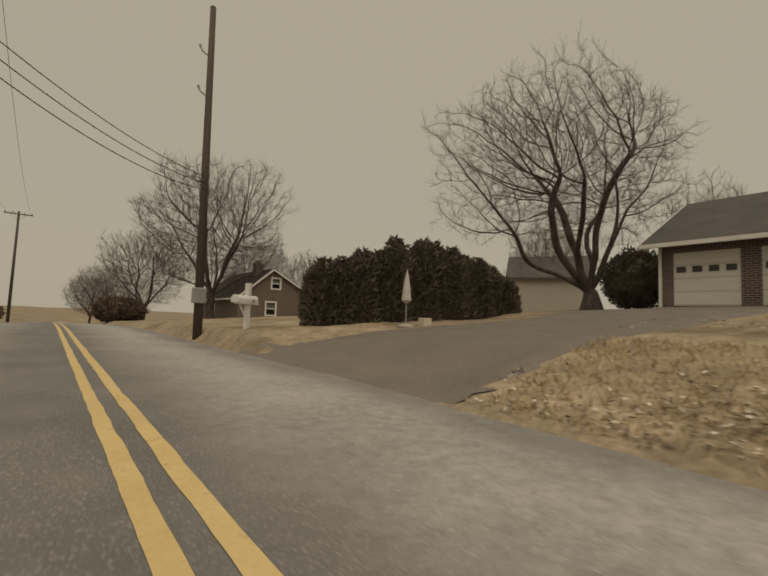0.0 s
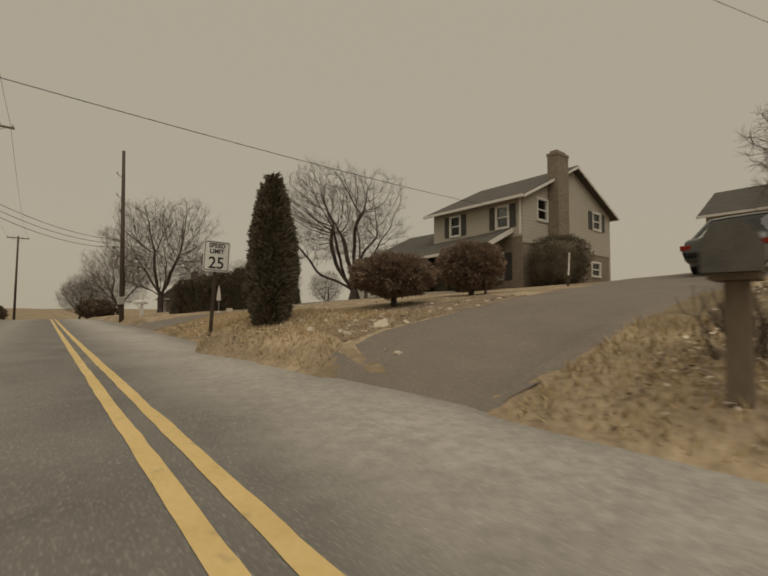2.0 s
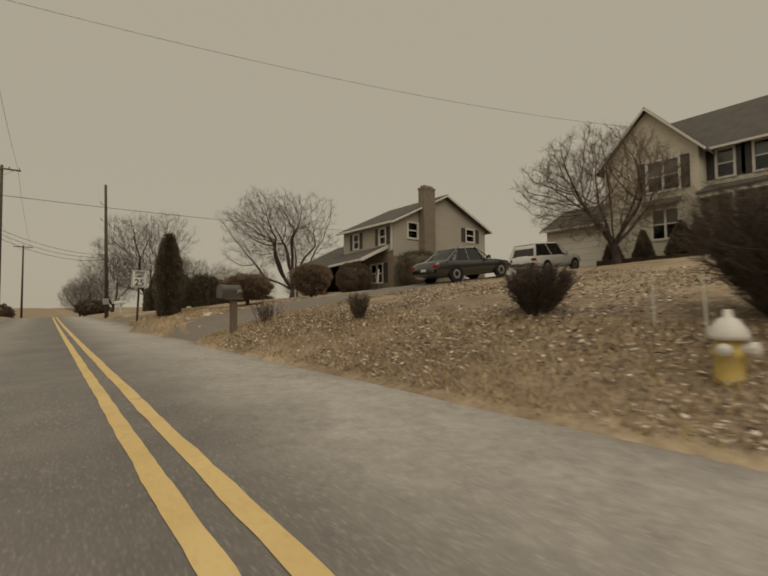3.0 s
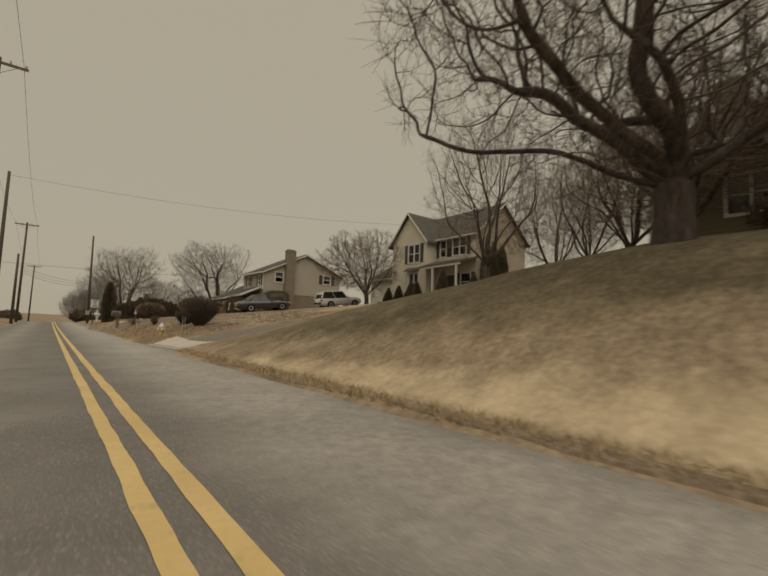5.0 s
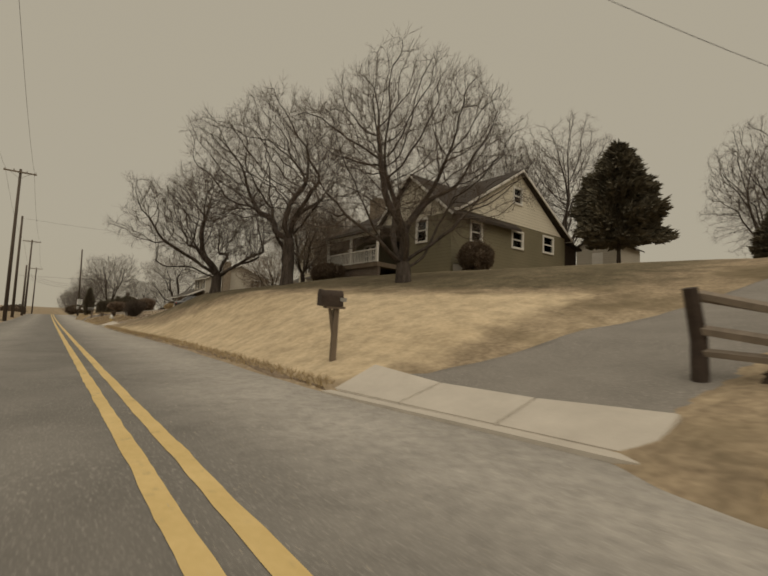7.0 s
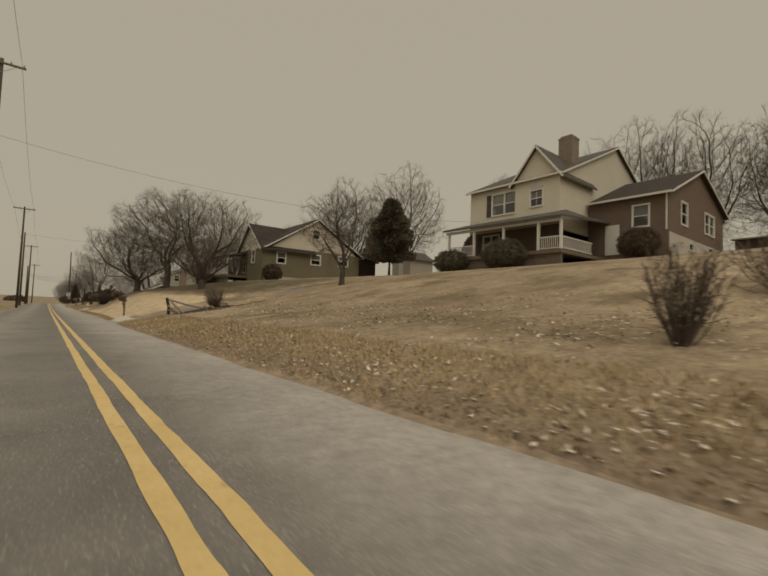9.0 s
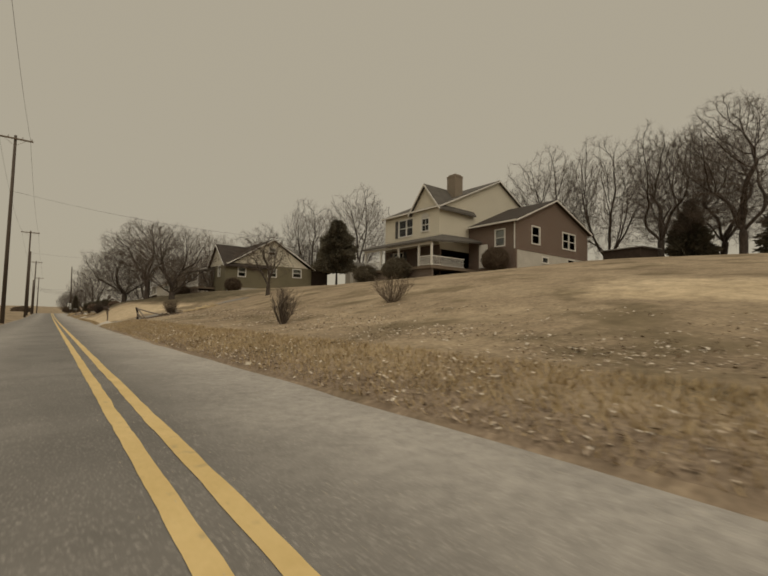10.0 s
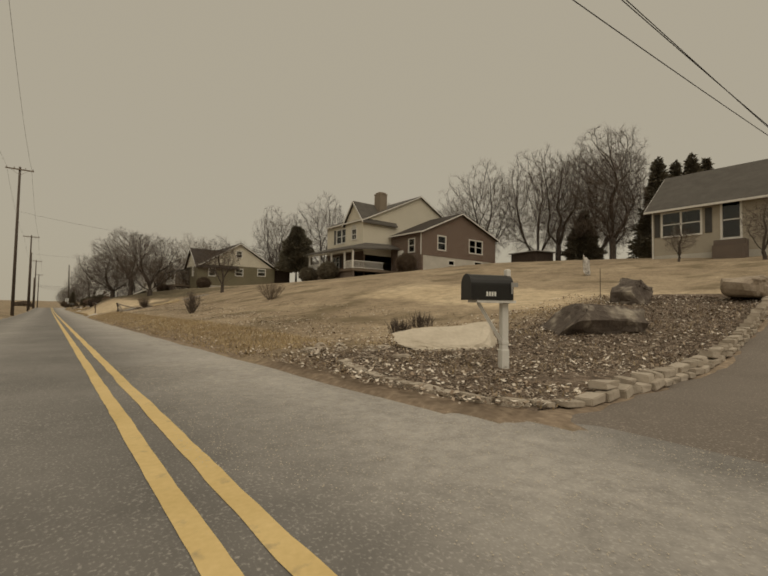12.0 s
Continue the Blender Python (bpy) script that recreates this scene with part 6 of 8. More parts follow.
# ---- roadside things ----
def speed_sign():
    s = thing("speed_limit_sign", "white speed limit sign on a rusty steel post", "road sign", (2.98, -7.4, gz(2.98, -7.4) - 0.02))
    v, f = tube([(0, 0, -0.1), (0.0, -0.02, 1.8), (0.02, -0.03, 2.07)], [0.045, 0.04, 0.04], 5)
    piece("post", v, f, M_post_steel, s)
    z0, z1, w = 1.38, 2.09, 0.285
    # plate with rounded corners
    pts, r = [], 0.05
    for cx, cz, a0 in ((w - r, z1 - r, 0), (-w + r, z1 - r, 90), (-w + r, z0 + r, 180), (w - r, z0 + r, 270)):
        pts += [(cx + r * math.cos(radians(a0 + a)), cz + r * math.sin(radians(a0 + a))) for a in (0, 30, 60, 90)]
    n = len(pts)
    vs = [(x, -0.085, z) for x, z in pts] + [(x, -0.08, z) for x, z in pts]
    fs = [tuple(range(n))[::-1], tuple(range(n, 2 * n))] + [(i, (i + 1) % n, n + (i + 1) % n, n + i) for i in range(n)]
    plate = piece("plate", vs, fs, M_sign, s, "white plate with black border")
    rim = []
    for k in (0.93, 0.885):
        rim.append([(x * k, -0.088, (z - (z0 + z1) / 2) * (k + 0.01) + (z0 + z1) / 2) for x, z in pts])
    piece("border", rim[0] + rim[1], [(i, (i + 1) % n, n + (i + 1) % n, n + i) for i in range(n)], M_ink, plate)
    for text, size, z in (("SPEED", 0.135, z1 - 0.155), ("LIMIT", 0.135, z1 - 0.29), ("25", 0.36, z0 + 0.075)):
        c = bpy.data.curves.new("lettering", "FONT")
        c.body, c.size, c.align_x, c.extrude, c.offset = text, size, "CENTER", 0.001, 0.004
        o = new("lettering", c)
        o.parent = plate
        o.matrix_local = pose(0, -0.0895, z, 90, 0, 0) @ Matrix.Diagonal((0.98, 1.05, 1, 1))
        c.materials.append(M_ink)
    for z in (z0 + 0.08, z1 - 0.07):
        v, f = lathe([(0.012, 0), (0.012, 0.012)], 8)
        piece("bolt", [(a, -0.09 - c, b + z) for a, b, c in v], f, M_metal, plate)
    s.rotation_euler = (0, radians(2.5), radians(-8))
    return s


speed_sign()


def mailbox_body(width, length, height, n=10):
    """A box with an arched top; length runs along y."""
    prof = [(-width / 2, 0), (-width / 2, height - width / 2)] + [(-width / 2 * math.cos(a), height - width / 2 + width / 2 * math.sin(a)) for a in np.linspace(0.2, math.pi - 0.2, n)] + [(width / 2, height - width / 2), (width / 2, 0)]
    m = len(prof)
    vs = [(x, y, z) for y in (-length / 2, length / 2) for x, z in prof]
    fs = [tuple(range(m)), tuple(range(m, 2 * m))[::-1]] + [(i, m + i, m + (i + 1) % m, (i + 1) % m) for i in range(m)]
    return vs, fs


def mailbox(at, label, post_h, post_w, box, mat, post_mat, turn=0.0, brace=True, number=False, lean=0.0, over=0.1):
    t = thing("mailbox", label, "mailbox", (at[0], at[1], gz(*at) - 0.1), turn)
    part("post", box_bm(-post_w / 2, post_w / 2, -post_w / 2, post_w / 2, 0, post_h + 0.1, 0.012), post_mat, t)
    w, l, hgt = box
    part("shelf", box_bm(-l / 2 - over + 0.08, l / 2 - over + 0.05, -w / 2 + 0.01, w / 2 - 0.01, post_h + 0.1, post_h + 0.14), post_mat, t)
    v, f = mailbox_body(w, l, hgt)
    body = piece("box", [(y - over, x, z + post_h + 0.142) for x, y, z in v], f, mat, t)
    v, f = mailbox_body(w + 0.02, 0.035, hgt + 0.012)
    piece("door", [(y - over - l / 2 - 0.012, x, z + post_h + 0.138) for x, y, z in v], f, mat, body)
    part("flag", boxes_bm([(0.02, 0.05, -w / 2 - 0.02, -w / 2 - 0.008, post_h + 0.24, post_h + hgt + 0.02), (0.05, 0.14, -w / 2 - 0.02, -w / 2 - 0.008, post_h + hgt - 0.05, post_h + hgt + 0.02)]), M_metal, body)
    if brace:
        v, f = tube([(-l / 2 + 0.18 - over, 0, post_h + 0.1), (-0.03, 0, post_h - 0.25 - over)], [0.035, 0.035], 4)
        piece("brace", v, f, post_mat, t)
    if number:
        for k in range(4):
            part("number_bar", box_bm(-0.12 - over + k * 0.045, -0.09 - over + k * 0.045, -w / 2 - 0.006, -w / 2 - 0.002, post_h + 0.2, post_h + 0.27), M_sign, body, "pale number bar")
    t.rotation_euler = (radians(lean), 0, radians(turn))
    return t


mailbox((3.78, -16.72), "dark mailbox on a brown timber post", 0.86, 0.15, (0.3, 0.5, 0.33), M_box_grey, M_wood, 6, False)
m1 = mailbox((3.98, -66.6), "dark mailbox on a leaning brown post", 0.92, 0.1, (0.22, 0.38, 0.28), M_dark_wood, M_wood, -12, True, lean=4)
m6 = mailbox((5.68, -117.93), "black mailbox with number plate on white post", 1.06, 0.11, (0.34, 0.7, 0.4), M_black, M_white, -24, True, True, over=0.28)
part("post_collar", boxes_bm([(-0.065, 0.065, -0.065, 0.065, 0.1, 0.42), (-0.06, 0.06, -0.06, 0.06, 0.5, 0.56)], 0.008), M_white, m6, "moulded white collar")
part("finial", box_bm(0.02, 0.1, -0.05, 0.05, 1.15, 1.7, 0.02), M_white, m6)
m0 = mailbox((4.75, 12.4), "white mailbox on a white timber post", 0.72, 0.14, (0.26, 0.8, 0.22), M_white, M_white, 25, True)
part("post_top", box_bm(-0.07, 0.07, -0.07, 0.07, 0.8, 1.45, 0.01), M_white, m0)


def hydrant(at):
    t = thing("fire_hydrant", "faded yellow fire hydrant with white bonnet", "fire hydrant", (at[0], at[1], gz(*at) - 0.14))
    piece("barrel", *lathe([(0.17, 0), (0.17, 0.04), (0.11, 0.06), (0.11, 0.34), (0.125, 0.36), (0.125, 0.4), (0.105, 0.42), (0.105, 0.5)], 14), M_hyd_yellow, t, "", True)
    piece("bonnet", *lathe([(0.15, 0.5), (0.15, 0.54), (0.125, 0.6), (0.08, 0.67), (0.035, 0.7), (0.03, 0.76)], 14), M_white, t, "white bonnet", True)
    for a, r, l in ((-90, 0.07, 0.2), (180, 0.055, 0.17), (0, 0.055, 0.17)):
        v, f = lathe([(r * 0.75, 0.08), (r * 0.75, l - 0.05), (r, l - 0.05), (r, l), (0.02, l + 0.02)], 10)
        m = Matrix.Rotation(radians(a), 4, "Z") @ Matrix.Rotation(radians(90), 4, "Y")
        piece("outlet", [tuple(m @ Vector(p) + Vector((0, 0, 0.42))) for p in v], f, M_white, t)
    return t


hydrant((4.64, -26.62))
mk = thing("marker_rod", "thin white marker rod behind the hydrant", "marker", (5.75, -26.2, gz(5.75, -26.2) - 0.05))
piece("rod", *tube([(0, 0, 0), (-0.03, 0.02, 0.72)], [0.013, 0.011], 5), M_white, mk)
for x, y, ln in ((10.2, -9.6, 0.12), (13.2, -10.6, 0.08)):
    mk = thing("marker_stake", "leaning white-tipped stake on the lawn", "marker", (x, y, gz(x, y) - 0.05), 0, "driveway stakes")
    piece("stake", *tube([(0, 0, 0), (ln * 0.4, 0, 0.4)], [0.05, 0.04], 6), M_dark_wood, mk)
    piece("rod", *tube([(ln * 0.4, 0, 0.4), (ln * 1.6, 0, 1.15)], [0.028, 0.022], 6), M_white, mk)


vase_shrub("shrub", "small dark leafless shrub on the bank", (5.5, -19.9), 0.62, 0.25, 90, 18, (0, 0), M_shrub, 0.005)


def rail_fence():
    t = thing("rail_fence", "collapsed split-rail fence with one standing post", "fence", (5.5, -71.6, gz(5.5, -71.6)))
    g = lambda x, y: gz(x, y) - gz(5.5, -71.6)
    piece("post", *tube([(0, 0, -0.2), (0.03, 0.02, 0.5), (-0.1, 0.06, 1.05)], [0.09, 0.085, 0.075], 7), M_dark_wood, t, "dark standing post")
    for dx, dy, z0, z1, r in ((0.12, -2.95, 0.98, 0.06, 0.055), (0.0, -2.75, 0.6, 0.05, 0.06), (0.3, -2.2, 0.36, 0.05, 0.05), (1.25, -2.3, 0.95, 0.12, 0.05)):
        piece("rail", *tube([(0, 0, z0), (dx * 0.5, dy * 0.5, (z0 + z1) / 2 + g(5.5 + dx, -71.6 + dy) * 0.5 - 0.03), (dx, dy, z1 + g(5.5 + dx, -71.6 + dy))], [r, r * 1.15, r * 0.9], 5), M_rail, t, "grey split rail")
    return t


rail_fence()
drape("mulch_bed", ((5.5, -71.9), (9.6, -72.6), (5.5, -74.4), (9.8, -75.4)), M_soil, "dark soil bed behind the collapsed fence", "flower bed", 0.025, (30, 16), ragged=0.18, seed=11)
drape("mulch_bed", ((3.7, -115.2), (17, -115.8), (3.5, -119.8), (17, -119.5)), M_bed, "leaf-strewn mulch bed edged with stones", "flower bed", 0.03, (90, 40), ragged=0.05, seed=12)
drape("mulch_bed", ((4.0, -10.2), (9.5, -9.9), (3.6, -11.9), (9.0, -12.0)), M_mulch, "leaf-strewn bed with stones and dead stems", "flower bed", 0.02, (40, 14), ragged=0.18, seed=13)


# ---- rocks ----
def rock_mesh(seed, size, detail=2, rough=0.25, flat_top=0.0, taper=0.0):
    """A broken stone: a blocky lump whose sides are split off along random planes."""
    bm = bmesh.new()
    bmesh.ops.create_icosphere(bm, subdivisions=detail, radius=1)
    off = Vector((seed * 3.7, seed * 1.3, seed * 5.1))
    g = np.random.default_rng(seed)
    cuts = [(Vector((g.normal(), g.normal(), g.normal() * 0.8)).normalized(), g.uniform(0.5, 0.8)) for _ in range(8)]
    if flat_top:
        cuts.append((Vector((0.1, 0.06, 1)).normalized(), flat_top))
    for v in bm.verts:
        p = v.co.copy()
        q = Vector([math.copysign(abs(c) ** 0.55, c) for c in p]) * (1 + rough * noise.noise(p * 1.2 + off))
        for nrm, d in cuts:
            over = q.dot(nrm) - d
            if over > 0:
                q -= nrm * over * 0.95
        q *= 1 + rough * (0.3 * noise.noise(p * 3.3 + off) + 0.2 * noise.noise(p * 8.1 + off))
        k = 1 + taper * p.x
        v.co = Vector((q.x * size[0], q.y * size[1] * k, q.z * size[2] * k)) * 1.3
    return bm


def rock(name, at, size, seed, mat, label, turn=0.0, tilt=0.0, up=0.5, flat_top=0.0, group="", taper=0.0):
    ob = part(name, rock_mesh(seed, size, 4 if size[0] > 0.5 else 3, 0.32, flat_top, taper), mat, None, "", False)
    ob.matrix_world = pose(at[0], at[1], gz(*at) + size[2] * up, tilt, 0, turn)
    return tagged(ob, label, "rock", group)


rock("boulder", (10.75, -117.0), (0.98, 0.6, 0.62), 6, M_dark_rock, "long dark boulder with pale flat top", -36, 2, 0.5, 0.42)
rock("boulder", (15.4, -116.2), (0.72, 0.55, 0.45), 2, M_dark_rock, "dark blocky boulder in the mulch bed", 15, 0, 0.6)
rock("boulder", (16.75, -118.95), (0.9, 0.6, 0.4), 3, M_rock, "pale tilted boulder in the mulch bed", -10, 8, 0.5)
rock("stone_slab", (6.6, -115.9), (0.86, 0.52, 0.18), 9, M_pale_rock, "broad pale limestone slab", -36, 26, 0.8, 0.5, taper=0.7)
for k in range(9):
    bx, by, ba = 9.4 + 0.22 * k, -73.4 - 0.13 * k, 0.6 * math.sin(k * 2.3)
    br = piece("fallen_branch", *tube([(0, 0, 0.03), (0.5 * math.cos(ba), 0.5 * math.sin(ba), 0.09), (1.0 * math.cos(ba + 0.2), 1.0 * math.sin(ba + 0.2), 0.05)], [0.03, 0.022, 0.012], 6), M_rail)
    br.matrix_world = pose(bx, by, gz(bx, by))
    tagged(br, "pale broken branch lying on the lawn", "branch", "fallen branches")
rock("stone", (8.1, -72.6), (0.3, 0.22, 0.16), 7, M_rock, "pale stone in the soil bed", 20)
rock("stone", (7.0, -73.9), (0.25, 0.2, 0.14), 8, M_rock, "grey stone in the soil bed", 50)
rng = np.random.default_rng(22)
for k in range(16):
    x, y, q = rng.uniform(3.8, 5.6), rng.uniform(-116.3, -114.0), rng.uniform(0.05, 0.11)
    rock("stone", (x, y), (q * 1.5, q, q * 0.5), 120 + k, M_edge_stone, "loose flat stone at the rim of the bed", rng.uniform(0, 180), up=0.3, group="loose stones")
rng = np.random.default_rng(21)
for k in range(70):
    x = rng.uniform(3.9, 8.6)
    y = rng.uniform(-11.8, -10.2) + (0.0 if k < 18 else rng.uniform(-1, 1.5))
    s = rng.uniform(0.02, 0.06)
    rock("stone", (x, y), (s * 1.5, s, s * 0.7), 30 + k, M_pale_rock if k % 3 else M_rock, "small pale stone in the leafy bed", rng.uniform(0, 180), group="bed stones")
rock("stone", (4.7, -11.6), (0.2, 0.1, 0.07), 70, M_pale_rock, "pale flat stone at the edge of the bed", 30)
rock("stone_block", (2.9, -102.3), (0.1, 0.06, 0.035), 71, M_pale_rock, "pale stone block lying at the road edge", 80)
def block_mesh(g, size):
    """A rough-cut block with knocked-off corners."""
    bm = box_bm(-size[0], size[0], -size[1], size[1], -size[2], size[2])
    for v in bm.verts:
        v.co += Vector(g.normal(0, 0.2, 3)) * min(size)
    bmesh.ops.bevel(bm, geom=list(bm.edges), offset=min(size) * 0.24, segments=2, affect="EDGES")
    return bm


# edging of the bed: two courses of stones along the driveway and one along the road
edge_a = [(3.95, -115.9), (3.62, -116.8), (3.5, -117.7), (3.42, -118.5), (3.45, -119.1), (3.68, -119.55), (4.2, -119.85), (5.3, -119.85), (6.5, -119.85), (8.2, -119.85), (11, -119.8), (17, -119.5)]
for course in range(2):
    pts = np.array(edge_a, float)
    seg = np.r_[0, np.cumsum(np.linalg.norm(np.diff(pts, axis=0), axis=1))]
    s = 0.12 * course
    while s < seg[-1] - 0.2:
        ln = rng.uniform(0.2, 0.42) if s < 4.2 else rng.uniform(0.2, 0.42)
        c = np.array([np.interp(s + ln / 2, seg, pts[:, i]) for i in (0, 1)])
        e = np.array([np.interp(min(s + ln, seg[-1]), seg, pts[:, i]) for i in (0, 1)])
        dirn = e - c
        if not (course == 1 and (s < 4.6 or rng.uniform() < 0.12)):
            ob = part("edging_stone", block_mesh(rng, (ln * 0.47, rng.uniform(0.075, 0.11), rng.uniform(0.025, 0.04) if s < 4.2 else rng.uniform(0.038, 0.056))), M_edge_stone)
            inward = np.array([-dirn[1], dirn[0]]) / (np.linalg.norm(dirn) + 1e-6) * (0.07 * course)
            zz = gz(*c) + (0.03 if s < 4.2 else 0.045) + 0.09 * course
            ob.matrix_world = pose(c[0] + inward[0], c[1] + inward[1], zz, rng.uniform(-5, 5), rng.uniform(-6, 6), math.degrees(math.atan2(dirn[1], dirn[0])) + rng.uniform(-6, 6))
            tagged(ob, "pale rough edging stone along the mulch bed", "stone", "bed edging")
        s += ln + 0.02


# ---- cars ----
def car(label, at, turn, paint, length, width, height, suv, nose_plate=True):
    """Nose to -x; wheels, glass, lamps and plate are parts."""
    t = thing("car", label, "car", (at[0], at[1], at[2]), turn)
    ca, sa = math.cos(radians(turn)), math.sin(radians(turn))
    rise = (gz(at[0] + 1.35 * ca, at[1] + 1.35 * sa) - gz(at[0] - 1.35 * ca, at[1] - 1.35 * sa)) / 2.7
    t.matrix_world = pose(*at, 0, 0, turn) @ Matrix.Rotation(-math.atan(rise), 4, "Y")
    L, W, H = length, width, height
    wb = L * 0.59
    fx, rx, wr = -wb / 2 - L * 0.02, wb / 2 - L * 0.02, 0.34 if suv else 0.32
    x0, x1 = -L / 2, L / 2
    belt = H * 0.58 if suv else H * 0.6

    low = 0.26 if suv else 0.2
    # body: rings of one outline along the length, by deck height and half width
    if suv:
        deck = ((x0, 0.62, 0.8), (x0 + 0.06, 0.8, 0.93), (x0 + 0.3, 0.96, 0.99), (x0 + 1.0, 1.04, 1.0), (fx + 0.62, belt, 1.0), (0, belt + 0.02, 1.0), (x1 - 0.6, belt + 0.05, 1.0), (x1 - 0.14, belt + 0.05, 0.97), (x1 - 0.03, belt - 0.1, 0.93), (x1, 0.62, 0.86))
    else:
        deck = ((x0, 0.5, 0.78), (x0 + 0.06, 0.64, 0.92), (x0 + 0.3, 0.74, 0.98), (x0 + 1.0, 0.84, 1.0), (fx + 0.62, belt, 1.0), (0, belt + 0.02, 1.0), (x1 - 0.75, belt + 0.07, 0.99), (x1 - 0.18, belt + 0.06, 0.95), (x1 - 0.04, belt - 0.02, 0.92), (x1, 0.6, 0.86))
    dx, dh, dw = (np.array(q) for q in zip(*deck))
    xs = np.unique(np.concatenate([np.linspace(x0, x1, 37), dx]))
    vs, fs = [], []
    for x in xs:
        h, w = np.interp(x, dx, dh), np.interp(x, dx, dw) * W / 2
        lo = low + 0.14 * max(0, (abs(x) - (L / 2 - 0.35)) / 0.35)
        half = [(w * 0.84, lo), (w * 0.95, lo + 0.08), (w, lo + 0.24), (w, h * 0.72), (w * 0.965, h * 0.86), (w * 0.93, h * 0.955), (w * 0.84, h), (w * 0.4, h + 0.025)]
        vs += [(x, -y, z) for y, z in half] + [(x, y, z) for y, z in half[::-1]]
    m = 16
    for r in range(len(xs) - 1):
        fs += [(r * m + i, r * m + (i + 1) % m, (r + 1) * m + (i + 1) % m, (r + 1) * m + i) for i in range(m)]
    fs += [tuple(range(m))[::-1], tuple(range((len(xs) - 1) * m, len(xs) * m))]
    body = piece("body", vs, fs, paint, t, "", True)
    # cabin: a tapering glazed shell under a painted roof
    a0, a1 = fx + 0.5, (x1 - 0.1 if suv else x1 - 0.62)
    r0, r1 = fx + 1.3, (x1 - 0.42 if suv else x1 - 1.5)
    yb, yt = W / 2 - 0.08, W / 2 - 0.27

    def shell(xa, xb, za, grow, top_only=False):
        v, f = [], []
        cs = np.linspace(xa, xb, 23)
        for x in cs:
            k = 1 - math.cos(min(1.0, max(0.0, (x - a0) / (r0 - a0))) * math.pi / 2) ** 1.6 if x < r0 else 1 - math.cos(min(1.0, max(0.0, (a1 - x) / (a1 - r1))) * math.pi / 2) ** 1.6
            top = belt + (H - belt) * min(1.0, max(0.02, k)) + grow
            crown_ = 0.03 * math.sin(math.pi * (x - a0) / (a1 - a0))
            side = [(yb + (yt - yb) * q + grow, belt + (top - belt) * q) for q in (0.0, 0.35, 0.7, 0.92)] if not top_only else [(yt + 0.03 + grow, top - 0.05)]
            half = side + [(yt * 0.9 + grow, top + crown_ * 0.6), (yt * 0.45, top + crown_)]
            v += [(x, -y, z) for y, z in half] + [(x, y, z) for y, z in half[::-1]]
        c = len(v) // len(cs)
        for r in range(len(cs) - 1):
            f += [(r * c + i, r * c + i + 1, (r + 1) * c + i + 1, (r + 1) * c + i) for i in range(c - 1)]
        return v, f

    piece("cabin", *shell(a0, a1, belt, 0.0), M_car_glass, t, "dark tinted glazing", True)
    piece("roof", *shell(r0 - 0.12, r1 + 0.12, H, 0.012, True), paint, t, "", True)
    for sy in (-1, 1):
        for lo, hi, w in (((a0, belt), (r0, H), 0.07), (((a0 + a1) / 2 + 0.05, belt), ((r0 + r1) / 2 + 0.1, H), 0.08), ((a1, belt), (r1, H), 0.16)):
            piece("pillar", *tube([(lo[0], sy * (yb + 0.005), lo[1]), (hi[0], sy * (yt + 0.012), hi[1])], [w * 0.36, w * 0.32], 5), paint, t)
        piece("mirror", *tube([(a0 + 0.3, sy * (W / 2 - 0.05), belt + 0.06), (a0 + 0.3, sy * (W / 2 + 0.13), belt + 0.1)], [0.06, 0.085], 7), paint, t)
        part("headlamp", box_bm(x0 + 0.05, x0 + 0.34, sy * (W / 2 - 0.28) - 0.2, sy * (W / 2 - 0.28) + 0.2, belt * 0.66, belt * 0.78, 0.03), M_lamp_glass, t, "clear headlamp")
        part("tail_lamp", box_bm(x1 - 0.16, x1 - 0.01, sy * (W / 2 - 0.16) - 0.13, sy * (W / 2 - 0.16) + 0.13, belt * 0.74, belt * 0.9, 0.02), M_red_lens, t, "red tail lamp")
        for wx in (fx, rx):
            o = lathe([(0.1, -0.11), (wr - 0.06, -0.11), (wr, -0.08), (wr, 0.08), (wr - 0.06, 0.11), (0.1, 0.11)], 20)
            y = sy * (W / 2 - 0.095)
            v_arch, f_arch = lathe([(wr + 0.055, -0.09), (wr + 0.055, 0.022), (0.05, 0.022)], 20)
            piece("wheel_arch", [(a + wx, y + sy * (0.1 + c), b + wr) for a, b, c in v_arch], f_arch, M_rubber, t, "dark wheel arch")
            ty = piece("wheel", [(a + wx, c + y, b + wr) for a, b, c in o[0]], o[1], M_rubber, t, "black tyre", True)
            o = lathe([(0.04, 0.0), (wr * 0.62, 0.015), (wr * 0.66, -0.02)], 10)
            piece("rim", [(a + wx, y + sy * (0.115 + c), b + wr) for a, b, c in o[0]], o[1], M_alloy, ty, "bright alloy rim")
    part("grille", box_bm(x0 - 0.01, x0 + 0.12, -0.45, 0.45, belt * 0.5, belt * 0.66, 0.02), M_black, t)
    part("number_plate", box_bm(x1 - 0.012, x1 + 0.008, -0.16, 0.16, belt * 0.62, belt * 0.74), M_sign, t, "blank pale number plate")
    return t


car("charcoal sedan parked on the sloping driveway, tail to the road", (14.8, -15.0, gz(14.8, -15.0) + 0.05), 174, M_car_dark, 4.6, 1.8, 1.42, False)
car("white hatchback utility car parked nose to the garage", (23.0, -14.3, gz(23.0, -14.3) + 0.06), 176, M_car_white, 4.6, 1.82, 1.68, True)


